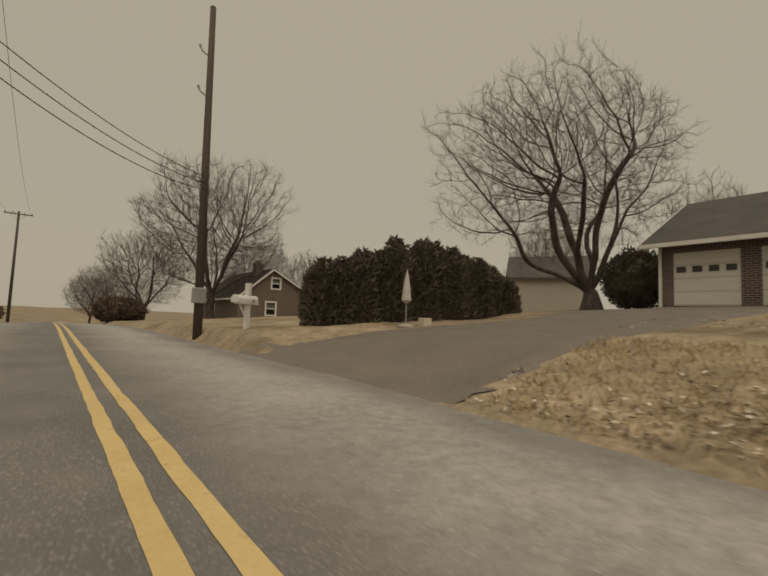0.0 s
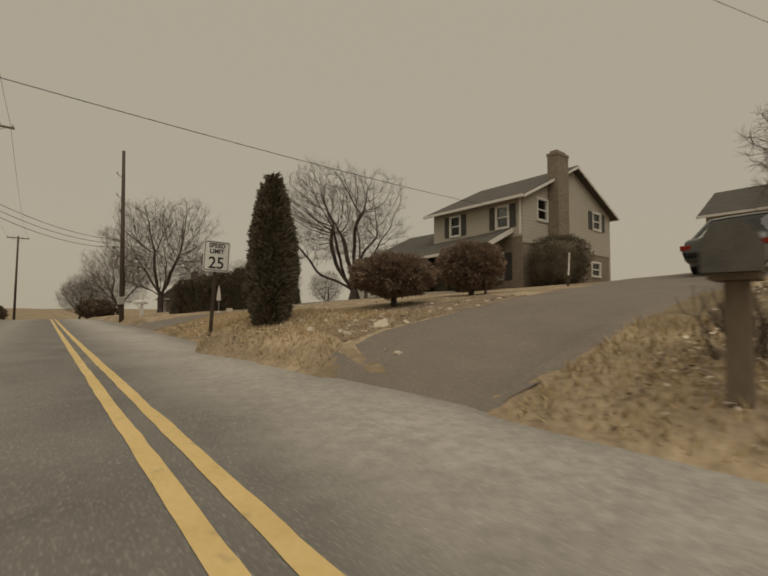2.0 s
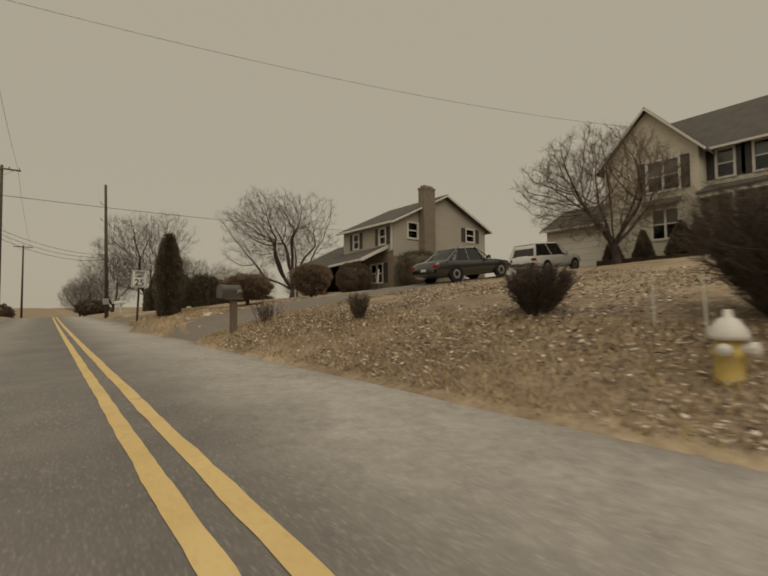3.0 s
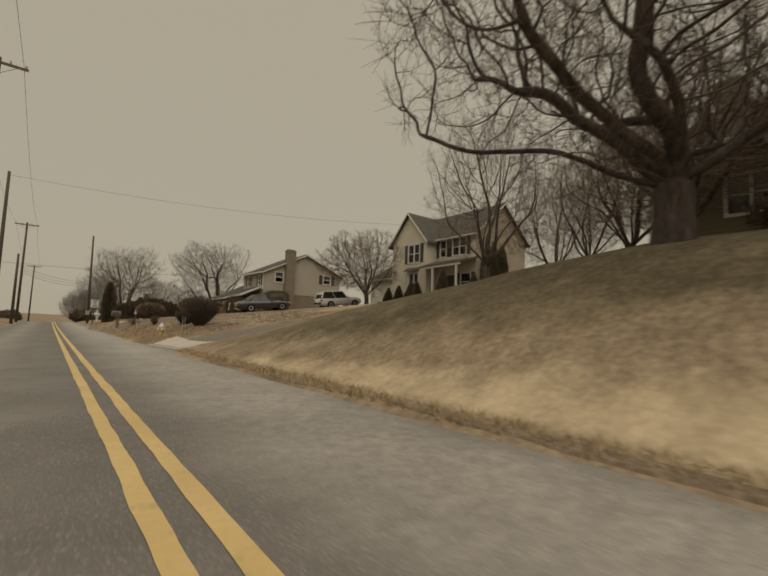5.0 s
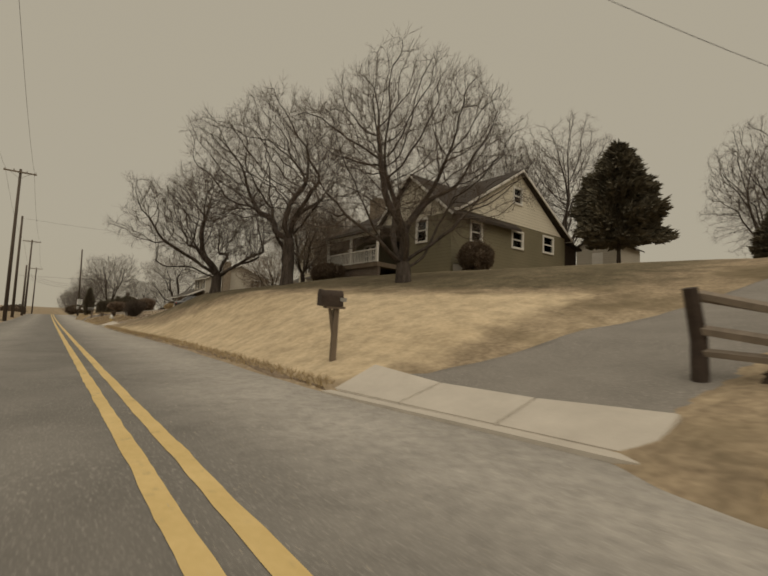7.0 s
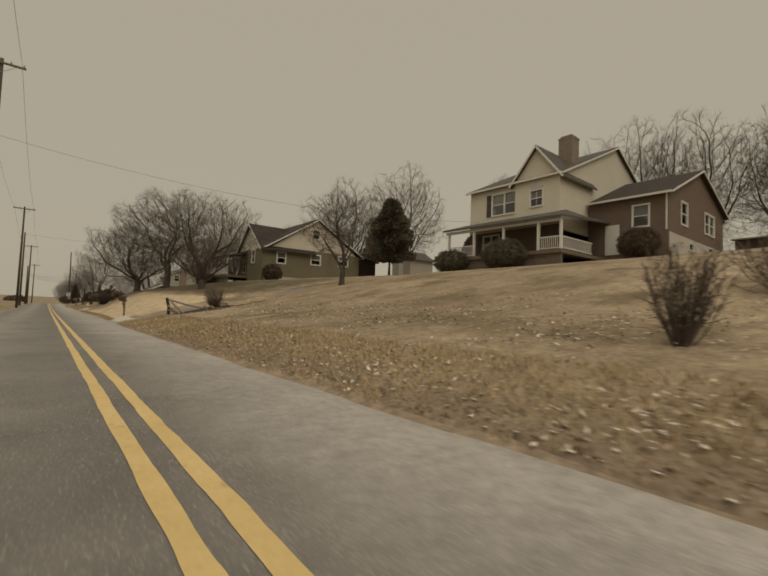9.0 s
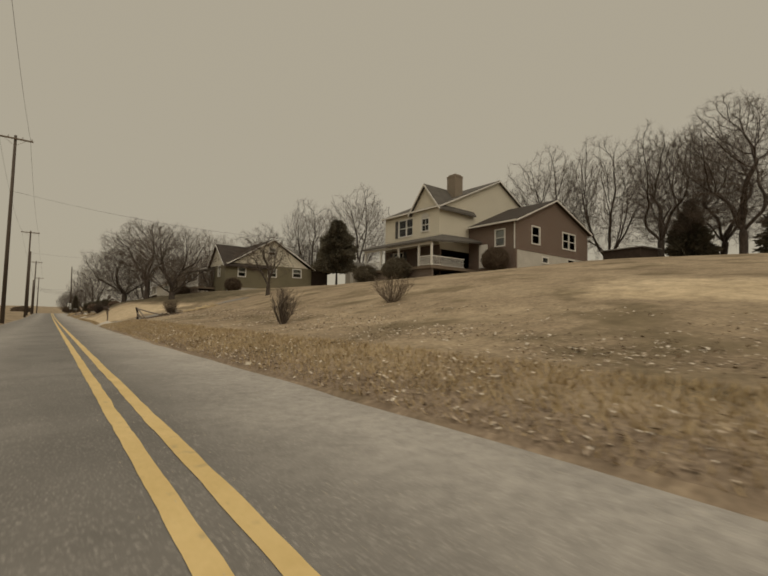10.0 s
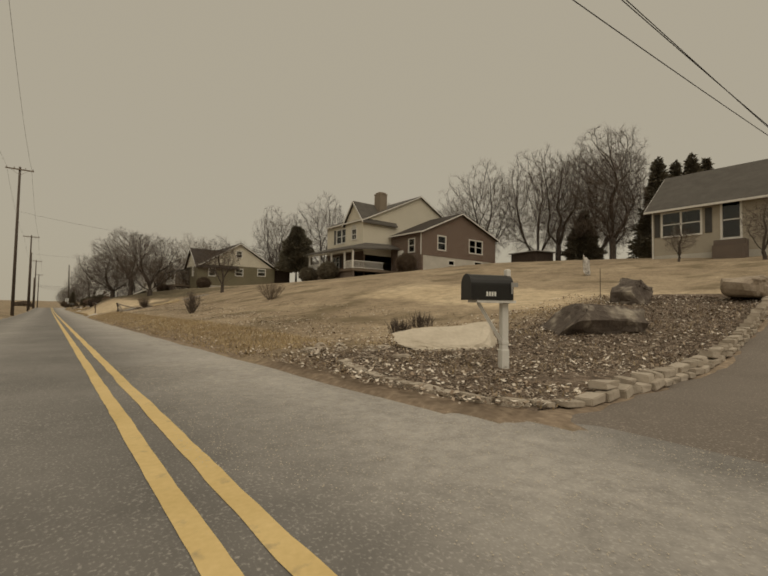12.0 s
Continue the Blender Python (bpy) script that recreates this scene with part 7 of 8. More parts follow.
# ---- closed patio umbrella by the hedge ----
u = thing("patio_umbrella", "closed grey patio umbrella in front of the hedge", "umbrella", (8.5, 9.5, gz(8.5, 9.5)))
piece("pole", *tube([(0, 0, 0), (0, 0, 1.75)], [0.02, 0.02], 6), M_metal, u)
piece("canopy", *lathe([(0.06, 0.72), (0.15, 0.8), (0.12, 1.1), (0.07, 1.45), (0.02, 1.68)], 10), M_cloth, u, "folded grey canopy")
piece("base", *lathe([(0.25, 0), (0.25, 0.06), (0.06, 0.1)], 12), M_concrete, u)
part("flower_tub", box_bm(0.45, 0.75, -0.15, 0.15, 0, 0.3, 0.02), M_pale_rock, thing("flower_tub", "pale square tub before the hedge", "planter", (8.5, 9.3, gz(8.5, 9.3))))

mk = thing("marker_rod", "short white marker rod on the bank", "marker", (6.0, -25.6, gz(6.0, -25.6) - 0.05))
piece("rod", *tube([(0, 0, 0), (-0.02, 0.02, 0.62)], [0.014, 0.012], 5), M_white, mk)
bed = part("raised_bed", boxes_bm([(27.3, 27.5, -21.4, -15.2, gz(27.4, -18) - 0.3, gz(27.4, -18) + 0.28), (27.5, 29.4, -15.4, -15.2, gz(28, -15.3) - 0.3, gz(27.4, -18) + 0.28), (27.5, 29.4, -21.4, -21.2, gz(28, -21.3) - 0.3, gz(27.4, -18) + 0.28)], 0.015), M_dark_wood)
tagged(bed, "low dark timber edging of a raised bed", "garden edging")

orn = part("garden_ornament", rock_mesh(91, (0.22, 0.16, 0.5), 3, 0.5), M_ornament)
orn.matrix_world = pose(23.9, -110.4, gz(23.9, -110.4) + 0.52, 0, 4, 20)
tagged(orn, "mottled white garden ornament on the far lawn", "ornament")
rod = thing("marker_rod", "thin dark stake with dead stems behind the bed", "marker", (15.7, -114.9, gz(15.7, -114.9) - 0.05))
piece("rod", *tube([(0, 0, 0), (0.02, 0.01, 1.15)], [0.014, 0.01], 5), M_dark_wood, rod)

# ---- evergreens ----
column = lambda h: min(1, 0.62 + 1.6 * h) * (1 - max(0, (h - 0.35) / 0.65) ** 2.0 * 0.86) if h < 1 else 0.14
cone = lambda h: max(0.03, (1 - h) ** 0.8 * min(1, 0.55 + 3 * h))
broad = lambda h: max(0.04, math.sin(math.pi * min(0.985, h * 0.74 + 0.25)) ** 0.75 * (1.1 - 0.3 * h) * (0.94 + 0.06 * math.sin(h * 29)))
fir = lambda h: max(0.02, (1 - h) ** 0.75 * (0.9 + 0.1 * math.sin(h * 41)) * min(1, 0.6 + 2.6 * h))
egg = lambda h: max(0.05, math.sin(math.pi * min(0.98, h * 0.72 + 0.26)))
conifer("columnar_cypress", "tall dark columnar cypress beside the road", (3.95, -8.5), 3.45, 0.45, column, 9000, 3, None, 0.15, 0.1)
hedge = thing("arborvitae_hedge", "tall dark arborvitae hedge with pointed tops", "hedge", (10, 10.8, gz(10, 10.8)))
hr = np.random.default_rng(5)
for k in range(13):
    f = k / 12
    hx, hy = 6.9 + 6.6 * f, 11.6 - 1.9 * f + hr.uniform(-0.15, 0.15)
    top = 2.75 * (1 - 0.28 * abs(f - 0.45) ** 2 * 4) * hr.uniform(0.93, 1.08)
    c = conifer("hedge_tree", "dark arborvitae standing in the hedge", (hx, hy), top if k < 12 else 1.5, 0.62, lambda h: (0.95 - 0.15 * h) if h < 0.72 else max(0.05, 0.84 * (1 - (h - 0.72) / 0.28) ** 0.7), 2600, 40 + k, None, 0.17, 0.1)
    for o in list(c.children):
        o.parent = hedge
        o.matrix_parent_inverse = hedge.matrix_world.inverted() @ c.matrix_world
        if o.name.startswith("trunk"):
            bpy.data.objects.remove(o)
    bpy.data.objects.remove(c)
conifer("spreading_evergreen", "broad dark evergreen beside the bungalow", (30.9, -60.3), 9.2, 2.1, broad, 19000, 9, M_fir, 0.5, 0.1, 0, 2.0, 0.45, 0.16, core=0.3)
for k, (x, y, hgt, r) in enumerate(((57.2, -103.0, 13.2, 2.7), (59, -106, 13.4, 2.4), (58.3, -104.5, 12.7, 2.1), (60.1, -107.1, 12.8, 2.1), (56, -94.5, 7.6, 2.2))):
    conifer("conifer", "tall dark conifer behind the long house", (x, y), hgt, r, fir, 7500, 60 + k, M_fir, 0.5, 0.1, 0, 0.6, 0.5, 0.15, core=0.5)
conifer("conifer", "young evergreen on the far lawn", (36, -68), 4.2, 1.7, fir, 3000, 66, M_fir, 0.3, 0.1, 0, 0.3, 0.2, 0.2)
for k, (x, y, hgt, r) in enumerate(((28.3, -15.8, 1.9, 0.62), (28.2, -17.6, 1.95, 0.6), (28.1, -19.6, 2.2, 0.8), (28.1, -20.4, 2.1, 0.7), (28.0, -24.0, 2.9, 0.7), (29.2, -26.6, 2.2, 0.7), (30.4, -27.0, 4.9, 0.48), (31.2, -27.2, 5.2, 0.48), (32.0, -27.5, 4.8, 0.5))):
    conifer("cone_shrub", "dark pointed evergreen before the gabled house", (x, y), hgt, r, cone if hgt < 4 else column, 3500, 80 + k, None, 0.14, 0.05)
round_shrub("rounded_evergreen", "large dark rounded arborvitae beside the garage", (19.4, 7.3), (1.15, 1.15, 2.5), 3, 4500, M_cypress, 0.14)
round_shrub("clipped_shrub", "large clipped box-shaped brown shrub", (19.6, -6.9), (1.2, 1.05, 2.4), 4, 11000, M_cypress, 0.08, box=0.5, flare=0.1)
round_shrub("shrub", "dense brown shrub before the porch", (16.0, -4.5), (1.0, 1.1, 1.9), 5, 9000, M_shrub, 0.09, box=0.2)
round_shrub("shrub", "pale rounded shrub before the porch", (15.2, -0.2), (1.0, 0.7, 1.0), 6, 3000, M_blade, 0.12)
vase_shrub("shrub", "large dense dark leafless shrub near the hydrant", (6.35, -26.85), 1.6, 0.95, 330, 7, (0.12, 0.05), M_dark_twig)
vase_shrub("shrub", "dark vase-shaped shrub on the leafy bank", (6.44, -23.7), 0.85, 0.55, 300, 17, (0.05, 0), M_dark_twig)
round_shrub("shrub", "dark shrub beside the brick wing", (31.2, -86.6), (0.9, 1.2, 2.0), 9, 3500, M_shrub, 0.16)
round_shrub("shrub", "dark shrub before the porch", (24.9, -80.2), (0.8, 1.6, 2.0), 10, 3500, M_cypress, 0.16)
round_shrub("shrub", "dark shrub beside the porch", (25.2, -75.0), (0.9, 1.5, 1.7), 11, 3000, M_cypress, 0.16)
round_shrub("shrub", "brown shrub beside the bungalow", (17.2, -58.9), (0.9, 0.8, 1.5), 12, 3000, M_shrub, 0.14)
round_shrub("shrub", "brown shrub before the porch", (13.6, -50.0), (0.7, 1.6, 1.1), 13, 3000, M_shrub, 0.14)
vase_shrub("shrub", "reddish brown leafless shrub in the soil bed", (7.6, -72.9), 1.2, 0.62, 90, 14, (0, 0), M_shrub, 0.005)
round_shrub("dome_tree", "low dome-shaped weeping tree with dense brown twigs", (7.0, -9.15), (1.02, 1.02, 1.0), 15, 13000, M_weeping, 0.11, lift=0.36, core=0.7)
round_shrub("dome_tree", "rounded brown weeping tree on a short thick trunk", (10.3, -9.0), (0.95, 0.95, 1.35), 8, 13000, M_weeping, 0.11, lift=0.28, core=0.72, flare=0.12)
round_shrub("dome_tree", "small clipped dome tree with brown twigs", (15.7, 1.2), (0.7, 0.7, 0.8), 16, 3000, M_shrub, 0.16, lift=0.55, core=0.7)
for k, (x, y) in enumerate(((30, 44), (24, 48), (20, 52), (4.9, 42), (5.8, 52), (-6.5, 70), (-8, 76), (-7, 85))):
    round_shrub("shrub", "far dark winter shrub", (x, y), (1.9, 1.7, 2.6 if k > 4 else 2.0), 20 + k, 1600, M_shrub, 0.3)
vase_shrub("twig_shrub", "bare many-stemmed shrub on the lawn", (6.4, -96.2), 1.25, 0.55, 42, 3, (0, 0), M_twig, 0.007)
vase_shrub("twig_shrub", "low bare shrub on the lawn", (11.0, -96.6), 1.1, 0.9, 50, 4, (0, 0), M_pale_twig, 0.007)
twig_shrub("twig_shrub", "dry reddish tuft at the bed", (7.4, -113.4), 0.3, 60, 5, 0.35)
twig_shrub("twig_shrub", "dry tuft beside the slab", (8.6, -113.0), 0.28, 50, 6, 0.4)
twig_shrub("twig_shrub", "bare suckers beside the mailbox", (4.75, -16.6), 0.5, 34, 7, 0.5)

# ---- bare trees ----
V = -38.5  # trees with drawn limbs face the road
bare_tree("maple_tree", "large spreading bare maple with two leaning trunks", (18.1, 8.5), V, seed=11, height=11.6, fork=0.9, trunk_r=0.37, crown=(-1.5, 6.5, 5.4, 4.7, 3.8), wander=0.1, up=0.08, dense=1.25, shoots=0.25, bare=0.55,
          limbs=((0.5, -0.4, 0.1, 1, 10.6, 0.62, 0.02), (0.7, -0.62, -0.15, 1, 9.4, 0.46, -0.02), (0.9, 0.0, -0.05, 1, 10.9, 0.62, 0.03), (0.9, 0.12, 0.3, 1, 9.8, 0.42, 0.03), (0.9, 0.62, 0.1, 0.95, 7.6, 0.34, 0.06), (0.8, -0.35, 0.55, 1, 9.2, 0.4, 0.02), (0.9, 0.28, -0.5, 1, 9.0, 0.4, 0.03), (0.7, -0.75, 0.25, 0.9, 8.2, 0.36, -0.02)))
b1 = bare_tree("gnarled_tree", "gnarled bare tree with a long low limb", (7.25, -48.55), V, root_flare=1.25, seed=21, height=7.2, fork=1.0, trunk_r=0.27, crown=(-0.6, 4.2, 4.3, 3.7, 2.9), wander=0.2, up=0.03, dense=1.2, shoots=0.3, bare=0.35,
               limbs=((0.95, -1, 0.12, 0.06, 7.4, 0.6, 0.02), (1.3, -0.95, -0.25, 0.5, 5.8, 0.5, 0.0), (1.3, -0.85, 0.5, 0.65, 5.6, 0.45, 0.0), (1.3, -0.5, 0.2, 0.95, 6.0, 0.55, -0.01), (1.3, 0.05, -0.2, 1, 6.2, 0.6, 0.0), (1.3, 0.85, 0.1, 0.75, 5.6, 0.55, -0.01), (1.3, 0.5, -0.5, 0.9, 5.4, 0.5, 0.0), (1.3, -0.3, -0.8, 0.8, 5.2, 0.45, 0.0), (1.3, 0.2, 0.85, 0.8, 5.2, 0.45, 0.0)))
b2 = bare_tree("gnarled_tree", "thick gnarled bare tree on the bank", (8.8, -54.4), V, root_flare=1.25, lean=(0.06, 0), seed=22, height=9.4, fork=2.5, trunk_r=0.29, crown=(-0.7, 5.5, 4.6, 4.1, 3.8), wander=0.2, up=0.02, dense=1.15, shoots=0.2, bare=0.4,
               limbs=((0.9, -1, 0.2, 0.5, 6.4, 0.42, 0.03), (2.3, -0.9, -0.2, 0.6, 5.8, 0.5, 0.0), (2.4, -0.45, 0.2, 1, 6.6, 0.55, -0.01), (2.5, 0.2, -0.3, 1, 6.8, 0.58, -0.01), (2.5, 0.8, 0.2, 0.7, 5.8, 0.52, 0.0), (2.3, -0.2, -0.7, 0.8, 5.8, 0.45, 0.0), (2.3, 0.1, 0.8, 0.8, 5.8, 0.45, 0.0)))
b3 = bare_tree("spreading_tree", "broad many-stemmed bare tree with arching limbs", (10.0, -61.5), V, root_flare=1.12, seed=23, height=8.4, fork=0.7, trunk_r=0.27, crown=(0.0, 4.6, 4.6, 4.1, 3.4), wander=0.13, up=0.09, dense=1.2, shoots=0.4, bare=0.4, sink=0.05,
               limbs=((0.5, 0.75, 0.1, 0.6, 6.2, 0.45, 0.05), (0.5, -0.75, 0.1, 0.7, 5.6, 0.45, 0.08), (0.7, -0.35, 0.3, 1, 7.2, 0.5, 0.04), (0.7, 0.2, -0.3, 1, 7.4, 0.5, 0.04), (0.6, 0.55, 0.4, 0.8, 6.4, 0.42, 0.04), (0.6, -0.7, -0.5, 0.8, 5.6, 0.4, 0.05), (0.6, 0.4, -0.7, 0.8, 6.2, 0.42, 0.05), (0.6, -0.3, 0.8, 0.8, 6.0, 0.42, 0.05), (0.7, 0.02, 0.1, 1, 7.6, 0.5, 0.04)))
ct = bare_tree("small_tree", "small round-crowned bare tree before the gabled house", (24.0, -17.8), V, seed=31, height=7.2, fork=1.3, trunk_r=0.2, crown=(-0.7, 4.2, 4.3, 3.6, 3.2), min_r=0.008, wander=0.07, twig=M_pale_twig, up=0.06, limbs=9, spread=1.0, dense=1.0, shoots=0.2)
dt = bare_tree("small_tree", "slender bare tree with crooked limbs", (14.6, -75.5), V, seed=33, height=6.0, fork=1.0, trunk_r=0.16, crown=(-0.4, 3.8, 2.4, 2.1, 2.2), wander=0.1, dense=0.3, up=0.06,
               limbs=((1.0, -0.9, 0.1, 0.95, 4.4, 0.55, 0.0), (1.2, 0.05, 0, 1, 5.6, 0.7, 0.03), (1.2, 0.5, 0.3, 1, 4.8, 0.5, 0.03), (1.2, 0.3, -0.6, 1, 4.2, 0.45, 0.03), (1.2, -0.3, 0.7, 1, 4.4, 0.45, 0.03)))
et = bare_tree("shade_tree", "tall bare shade tree above the driveway", (22.5, -33.2), 0, seed=35, height=12.0, fork=2.4, trunk_r=0.27, limbs=9, spread=0.8, wander=0.08, twig=M_pale_twig, up=0.08, dense=0.75, shoots=0.2)
pt = bare_tree("shade_tree", "bare roadside tree beyond the utility pole", (10.1, 34.5), V, twig_len=0.7, seed=37, height=12.4, fork=2.2, trunk_r=0.3, limbs=9, spread=0.95, wander=0.09, up=0.07, dense=1.0, shoots=0.25, min_r=0.008)
wt = bare_tree("woodland_tree", "tall bare woodland tree behind the houses", (67, -80.7), 0, twig_len=0.9, seed=41, height=21.0, fork=3.6, trunk_r=0.38, limbs=9, spread=0.75, wander=0.08, up=0.06, dense=0.48, shoots=0.2, min_r=0.012)
w2 = bare_tree("woodland_tree", "tall crooked bare woodland tree behind the houses", (52.3, -99.8), V, twig_len=0.8, seed=43, height=17.5, fork=3.4, trunk_r=0.36, wander=0.13, up=0.05, dense=0.5, min_r=0.011, crown=(-0.6, 9.6, 4.8, 4.4, 7.2),
               limbs=((3.0, -0.75, 0.1, 1, 9.5, 0.6, 0.0), (3.2, 0.1, 0.1, 1, 12, 0.75, 0.02), (3.2, 0.35, -0.4, 1, 9.5, 0.5, 0.02), (3.2, -0.2, 0.6, 1, 9.5, 0.5, 0.02), (3.2, 0.4, 0.4, 1, 8.5, 0.45, 0.02)))
for src, x, y, turn, size, lb in ((wt, 59, -75.5, 70, 0.9, "pale slim bare tree behind the brick wing"), (w2, 52.9, -92.6, 140, 0.95, "tall bare tree behind the houses"), (wt, 70, -90, 200, 0.95, "tall bare tree behind the houses"), (w2, 60, -96.5, 30, 0.95, "tall bare tree behind the houses"),
                                  (wt, 62, -66, 130, 0.75, "tall bare tree behind the houses"), (wt, 33, -49, 20, 0.66, "tall bare tree behind the bungalow"), (wt, 42, -50, 99, 0.8, "tall bare tree behind the bungalow"), (w2, 36, -40, 160, 0.6, "bare tree behind the bungalow"),
                                  (wt, 33, -32, 10, 0.5, "bare tree beyond the gabled house"), (wt, 46, -66, 300, 0.6, "bare tree behind the cream house"), (pt, 8.2, 52, 60, 0.8, "bare roadside tree far down the road"), (pt, 17.5, 44, 140, 0.68, "bare tree behind the cottage"), (pt, 22, 40, 200, 0.55, "bare tree behind the hedge"),
                                  (pt, 29, 44, 250, 0.55, "bare tree behind the hedge"), (pt, 36, 42, 20, 0.5, "bare tree far behind the hedge"), (pt, 6.5, 74, 33, 0.7, "bare roadside tree far down the road"), (pt, 5.6, 84, 33, 0.65, "bare roadside tree far down the road"), (ct, 30, 17, 10, 0.85, "young bare tree behind the maple"),
                                  (et, 33, 8, 50, 0.7, "bare tree behind the house"), (ct, 13.5, -47, 80, 0.75, "bare tree near the porch"), (dt, 32.4, -112.4, 40, 0.42, "small crooked bare tree before the long house"), (dt, 31.8, -116.8, 160, 0.6, "small bare tree before the long house"),
                                  (et, 21.5, -40.5, 200, 0.55, "bare tree beyond the bank"), (ct, 19, -43.5, 33, 0.85, "bare tree beyond the bank")):
    replant(src, x, y, turn, size, 0.12, lb)

# ---- leaf litter, dry grass and grit ----
def scatter(name, n, xr, yr, mat, label, category, maker, seed, weight=None):
    g = np.random.default_rng(seed)
    x = g.uniform(*xr, n)
    y = g.uniform(*yr, n)
    x = x + road_edge(y)
    if weight is not None:
        k = g.uniform(0, 1, n) < weight(x, y)
        x, y = x[k], y[k]
    if name != "road_grit":
        k = np.ones(len(x), bool)
        for ya, yb, deep in MOUTHS:
            k &= ~((y > ya - 0.1) & (y < yb + 0.1))
        x, y = x[k], y[k]
    v, f = maker(x, y, ground_z(x, y), g)
    return tagged(fast_mesh(name, v, f, mat), label, category, kind="stuff")


def leaf_quads(x, y, z, g, s0=0.014, s1=0.04, lift=0.035):
    n = len(x)
    a, s, t = g.uniform(0, 6.28, n), g.uniform(s0, s1, n), g.normal(0, 0.3, (n, 2))
    P = np.stack([x, y, z + lift + s * 0.15], -1)
    u = np.stack([np.cos(a), np.sin(a), t[:, 0]], -1) * s[:, None]
    w = np.stack([-np.sin(a), np.cos(a), t[:, 1]], -1) * (s * 0.62)[:, None]
    vs = np.stack([P - u, P - w * 0.9, P + u, P + w], 1).reshape(-1, 3)
    return vs, np.arange(n * 4).reshape(-1, 4)


def blade_tris(x, y, z, g, h0=0.05, h1=0.13):
    n = len(x)
    a, h = g.uniform(0, 6.28, n), g.uniform(h0, h1, n)
    P = np.stack([x, y, z - 0.01], -1)
    w = np.stack([np.cos(a), np.sin(a), 0 * a], -1) * g.uniform(0.006, 0.016, (n, 1))
    tip = P + np.stack([g.normal(0, 0.05, n), g.normal(0, 0.05, n), h], -1)
    vs = np.stack([P - w, P + w, tip], 1).reshape(-1, 3)
    return vs, np.arange(n * 3).reshape(-1, 3)


def lying_stems(x, y, z, g):
    n = len(x)
    a, ln = g.normal(0.5, 0.5, n), g.uniform(0.2, 0.55, n)
    P = np.stack([x, y, z + g.uniform(0.03, 0.14, n)], -1)
    d = np.stack([np.cos(a), np.sin(a), g.normal(0.05, 0.16, n)], -1) * ln[:, None]
    w = np.stack([-np.sin(a), np.cos(a), 0.8 + 0 * a], -1) * g.uniform(0.008, 0.018, (n, 1))
    vs = np.stack([P - d - w, P - d + w, P + d + w * 0.4, P + d - w * 0.4], 1).reshape(-1, 3)
    return vs, np.arange(n * 4).reshape(-1, 4)


def patchy(x, y, s=0.5, lo=0.25):
    return np.clip(lo + 0.6 * (np.sin(x * 1.9 * s + y * 0.7) * np.sin(y * 1.3 * s - x * 0.4) + 0.4 * np.sin(x * 5 * s + 2) * np.sin(y * 4.3 * s)), 0, 1)


scatter("leaf_litter", 7000, (0.05, 1.4), (-11.8, 3.4), M_leaf, "scattered dry leaves along the verge", "leaves", leaf_quads, 1, patchy)
scatter("leaf_litter", 4000, (1.4, 6), (-11.8, 3.4), M_leaf, "scattered dry leaves on the lawn", "leaves", leaf_quads, 11, patchy)
scatter("leaf_litter", 65000, (0.05, 10), (-31, -15.9), M_leaf, "thick drifts of dry leaves on the bank", "leaves", leaf_quads, 2, lambda x, y: patchy(x, y, 0.5, 0.5))
scatter("leaf_litter", 50000, (0.0, 8), (-114, -74), M_leaf, "dry leaves strewn over the lawn edge", "leaves", leaf_quads, 3, lambda x, y: patchy(x, y, 0.6, 0.45) * np.clip(1.3 - (x - 3) / 7, 0.15, 1))
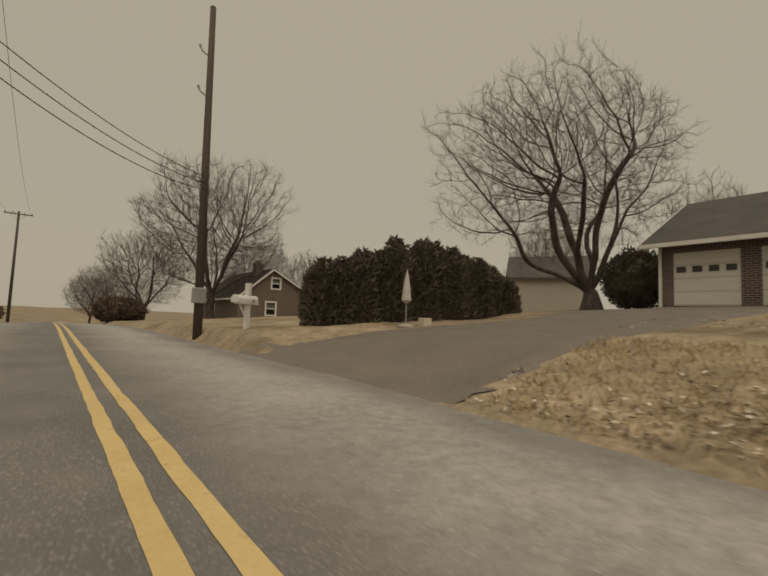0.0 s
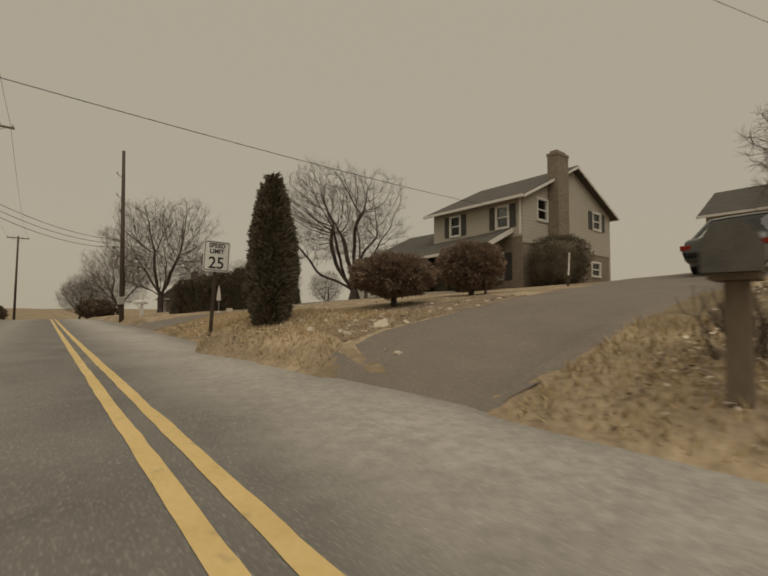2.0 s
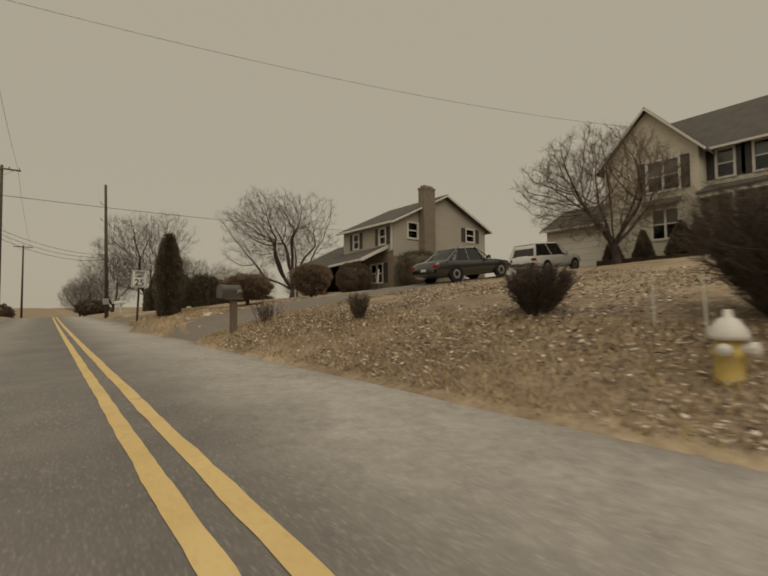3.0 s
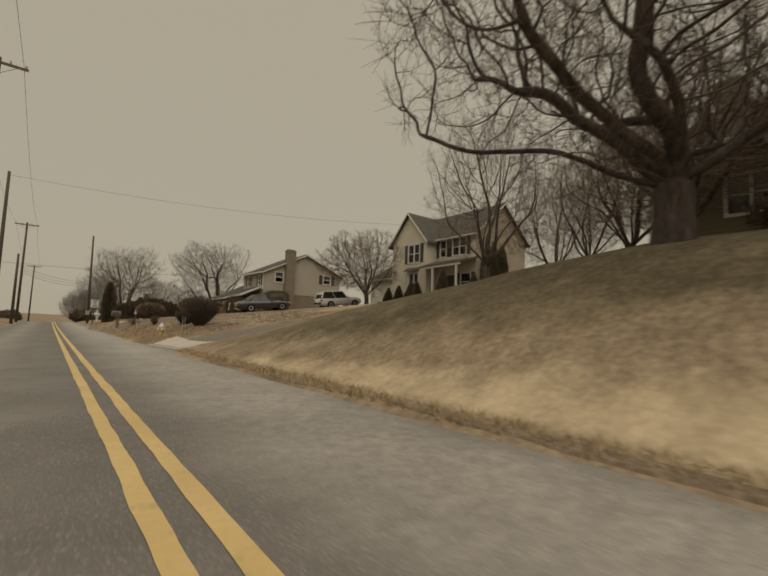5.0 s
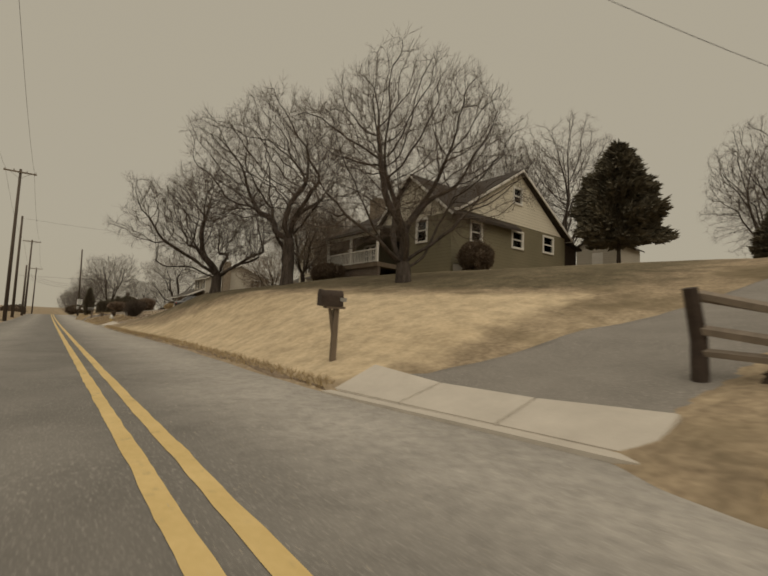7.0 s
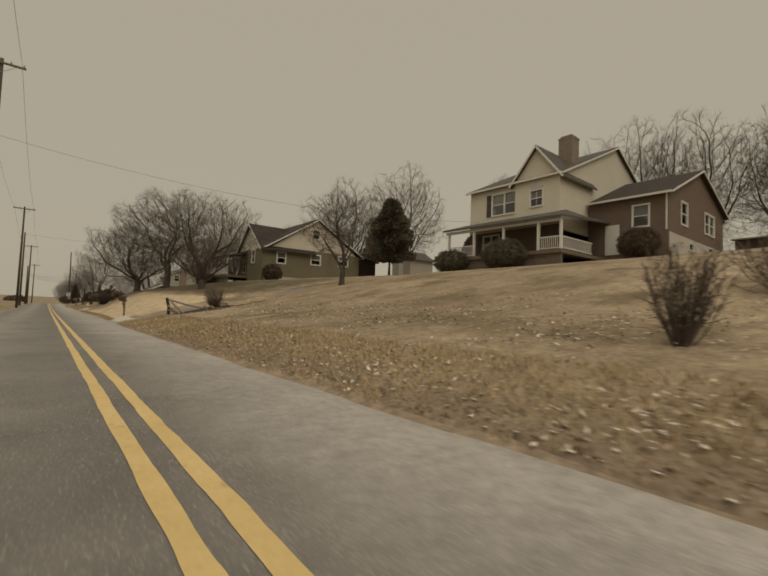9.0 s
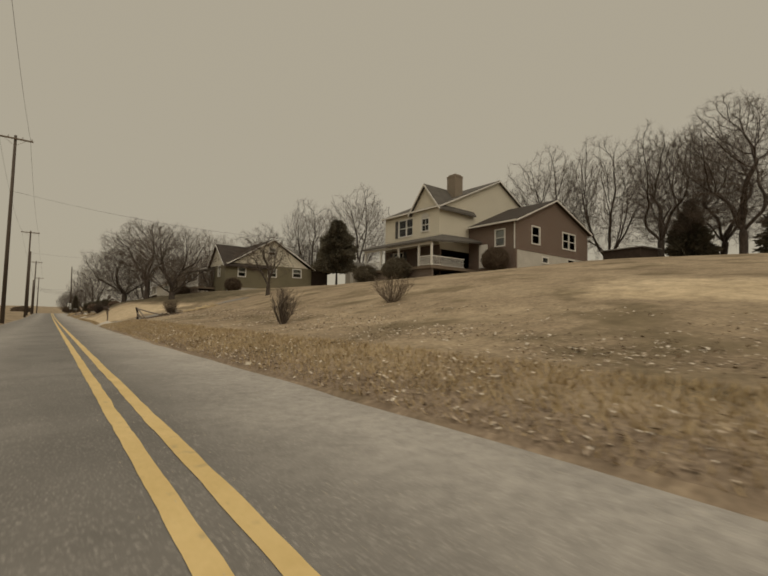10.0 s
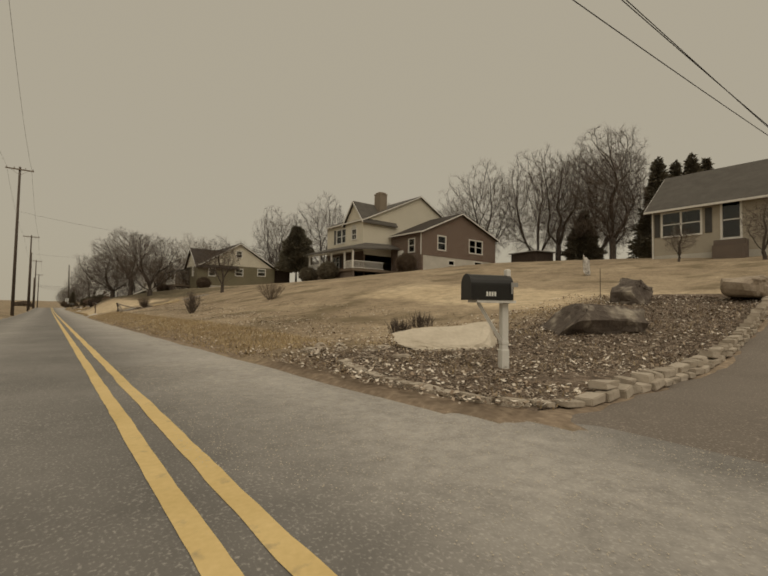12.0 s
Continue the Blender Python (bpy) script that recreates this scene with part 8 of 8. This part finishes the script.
scatter("leaf_litter", 17000, (0.0, 13.5), (-120.1, -113.6), M_leaf, "dry leaves lying in the mulch bed", "leaves", lambda x, y, z, g: leaf_quads(x, y, z, g, 0.014, 0.045, 0.065), 4, lambda x, y: np.maximum(patchy(x, y, 1.3, 0.55), 0.5 * np.clip((-114.4 - y) / 0.8, 0, 1)))
scatter("bark_chips", 45000, (0.1, 13.5), (-119.8, -114.6), M_chip, "bark chips and leaf fragments in the mulch bed", "mulch", lambda x, y, z, g: leaf_quads(x, y, z, g, 0.008, 0.024, 0.05), 14)
scatter("dry_grass", 5000, (0.0, 0.25), (-68, -36), M_blade, "dry straw-coloured grass on the bank", "grass", blade_tris, 5)
scatter("straw_heap", 420, (5.4, 8.0), (-75.7, -73.6), M_blade, "pale dead stems lying flat in the soil bed", "grass", lying_stems, 15, lambda x, y: patchy(x, y, 1.6, 0.35))
scatter("dry_grass", 30000, (0.02, 2.2), (-114, -72.5), M_blade, "dry straw-coloured grass along the road", "grass", blade_tris, 6)
scatter("dry_grass", 30000, (0.02, 3.0), (-30, 3), M_blade, "dry straw-coloured grass along the road", "grass", blade_tris, 7)


def grit(x, y, z, g):
    n = len(x)
    s = g.uniform(0.002, 0.006, (n, 1))
    P = np.stack([x, y, road_z(y) - 0.008 * np.abs(x) + 0.016], -1)
    o = np.array([[1, 0, 0], [-0.5, 0.87, 0], [-0.5, -0.87, 0], [0, 0, 0.8]])
    vs = (P[:, None] + o[None] * s[:, None]).reshape(-1, 3)
    f = np.array([[0, 1, 3], [1, 2, 3], [2, 0, 3]])
    return vs, (np.arange(n)[:, None, None] * 4 + f[None]).reshape(-1, 3)


scatter("road_grit", 9000, (-0.5, 0.25), (-125, 10), M_pale_rock, "pale grit along the road edge", "grit", grit, 8)
scatter("dry_grass", 9000, (0.3, 12), (-119.9, -114), M_blade, "pale dead stems in the mulch bed", "grass", blade_tris, 12, lambda x, y: patchy(x, y, 0.8, 0.4))
scatter("road_grit", 16000, (-2.5, 0.1), (-112, 8), M_pale_rock, "pale grit scattered on the asphalt", "grit", grit, 10)
scatter("road_grit", 12000, (-2.3, 0.1), (-125, -114), M_pale_rock, "pale grit scattered on the asphalt", "grit", grit, 9)
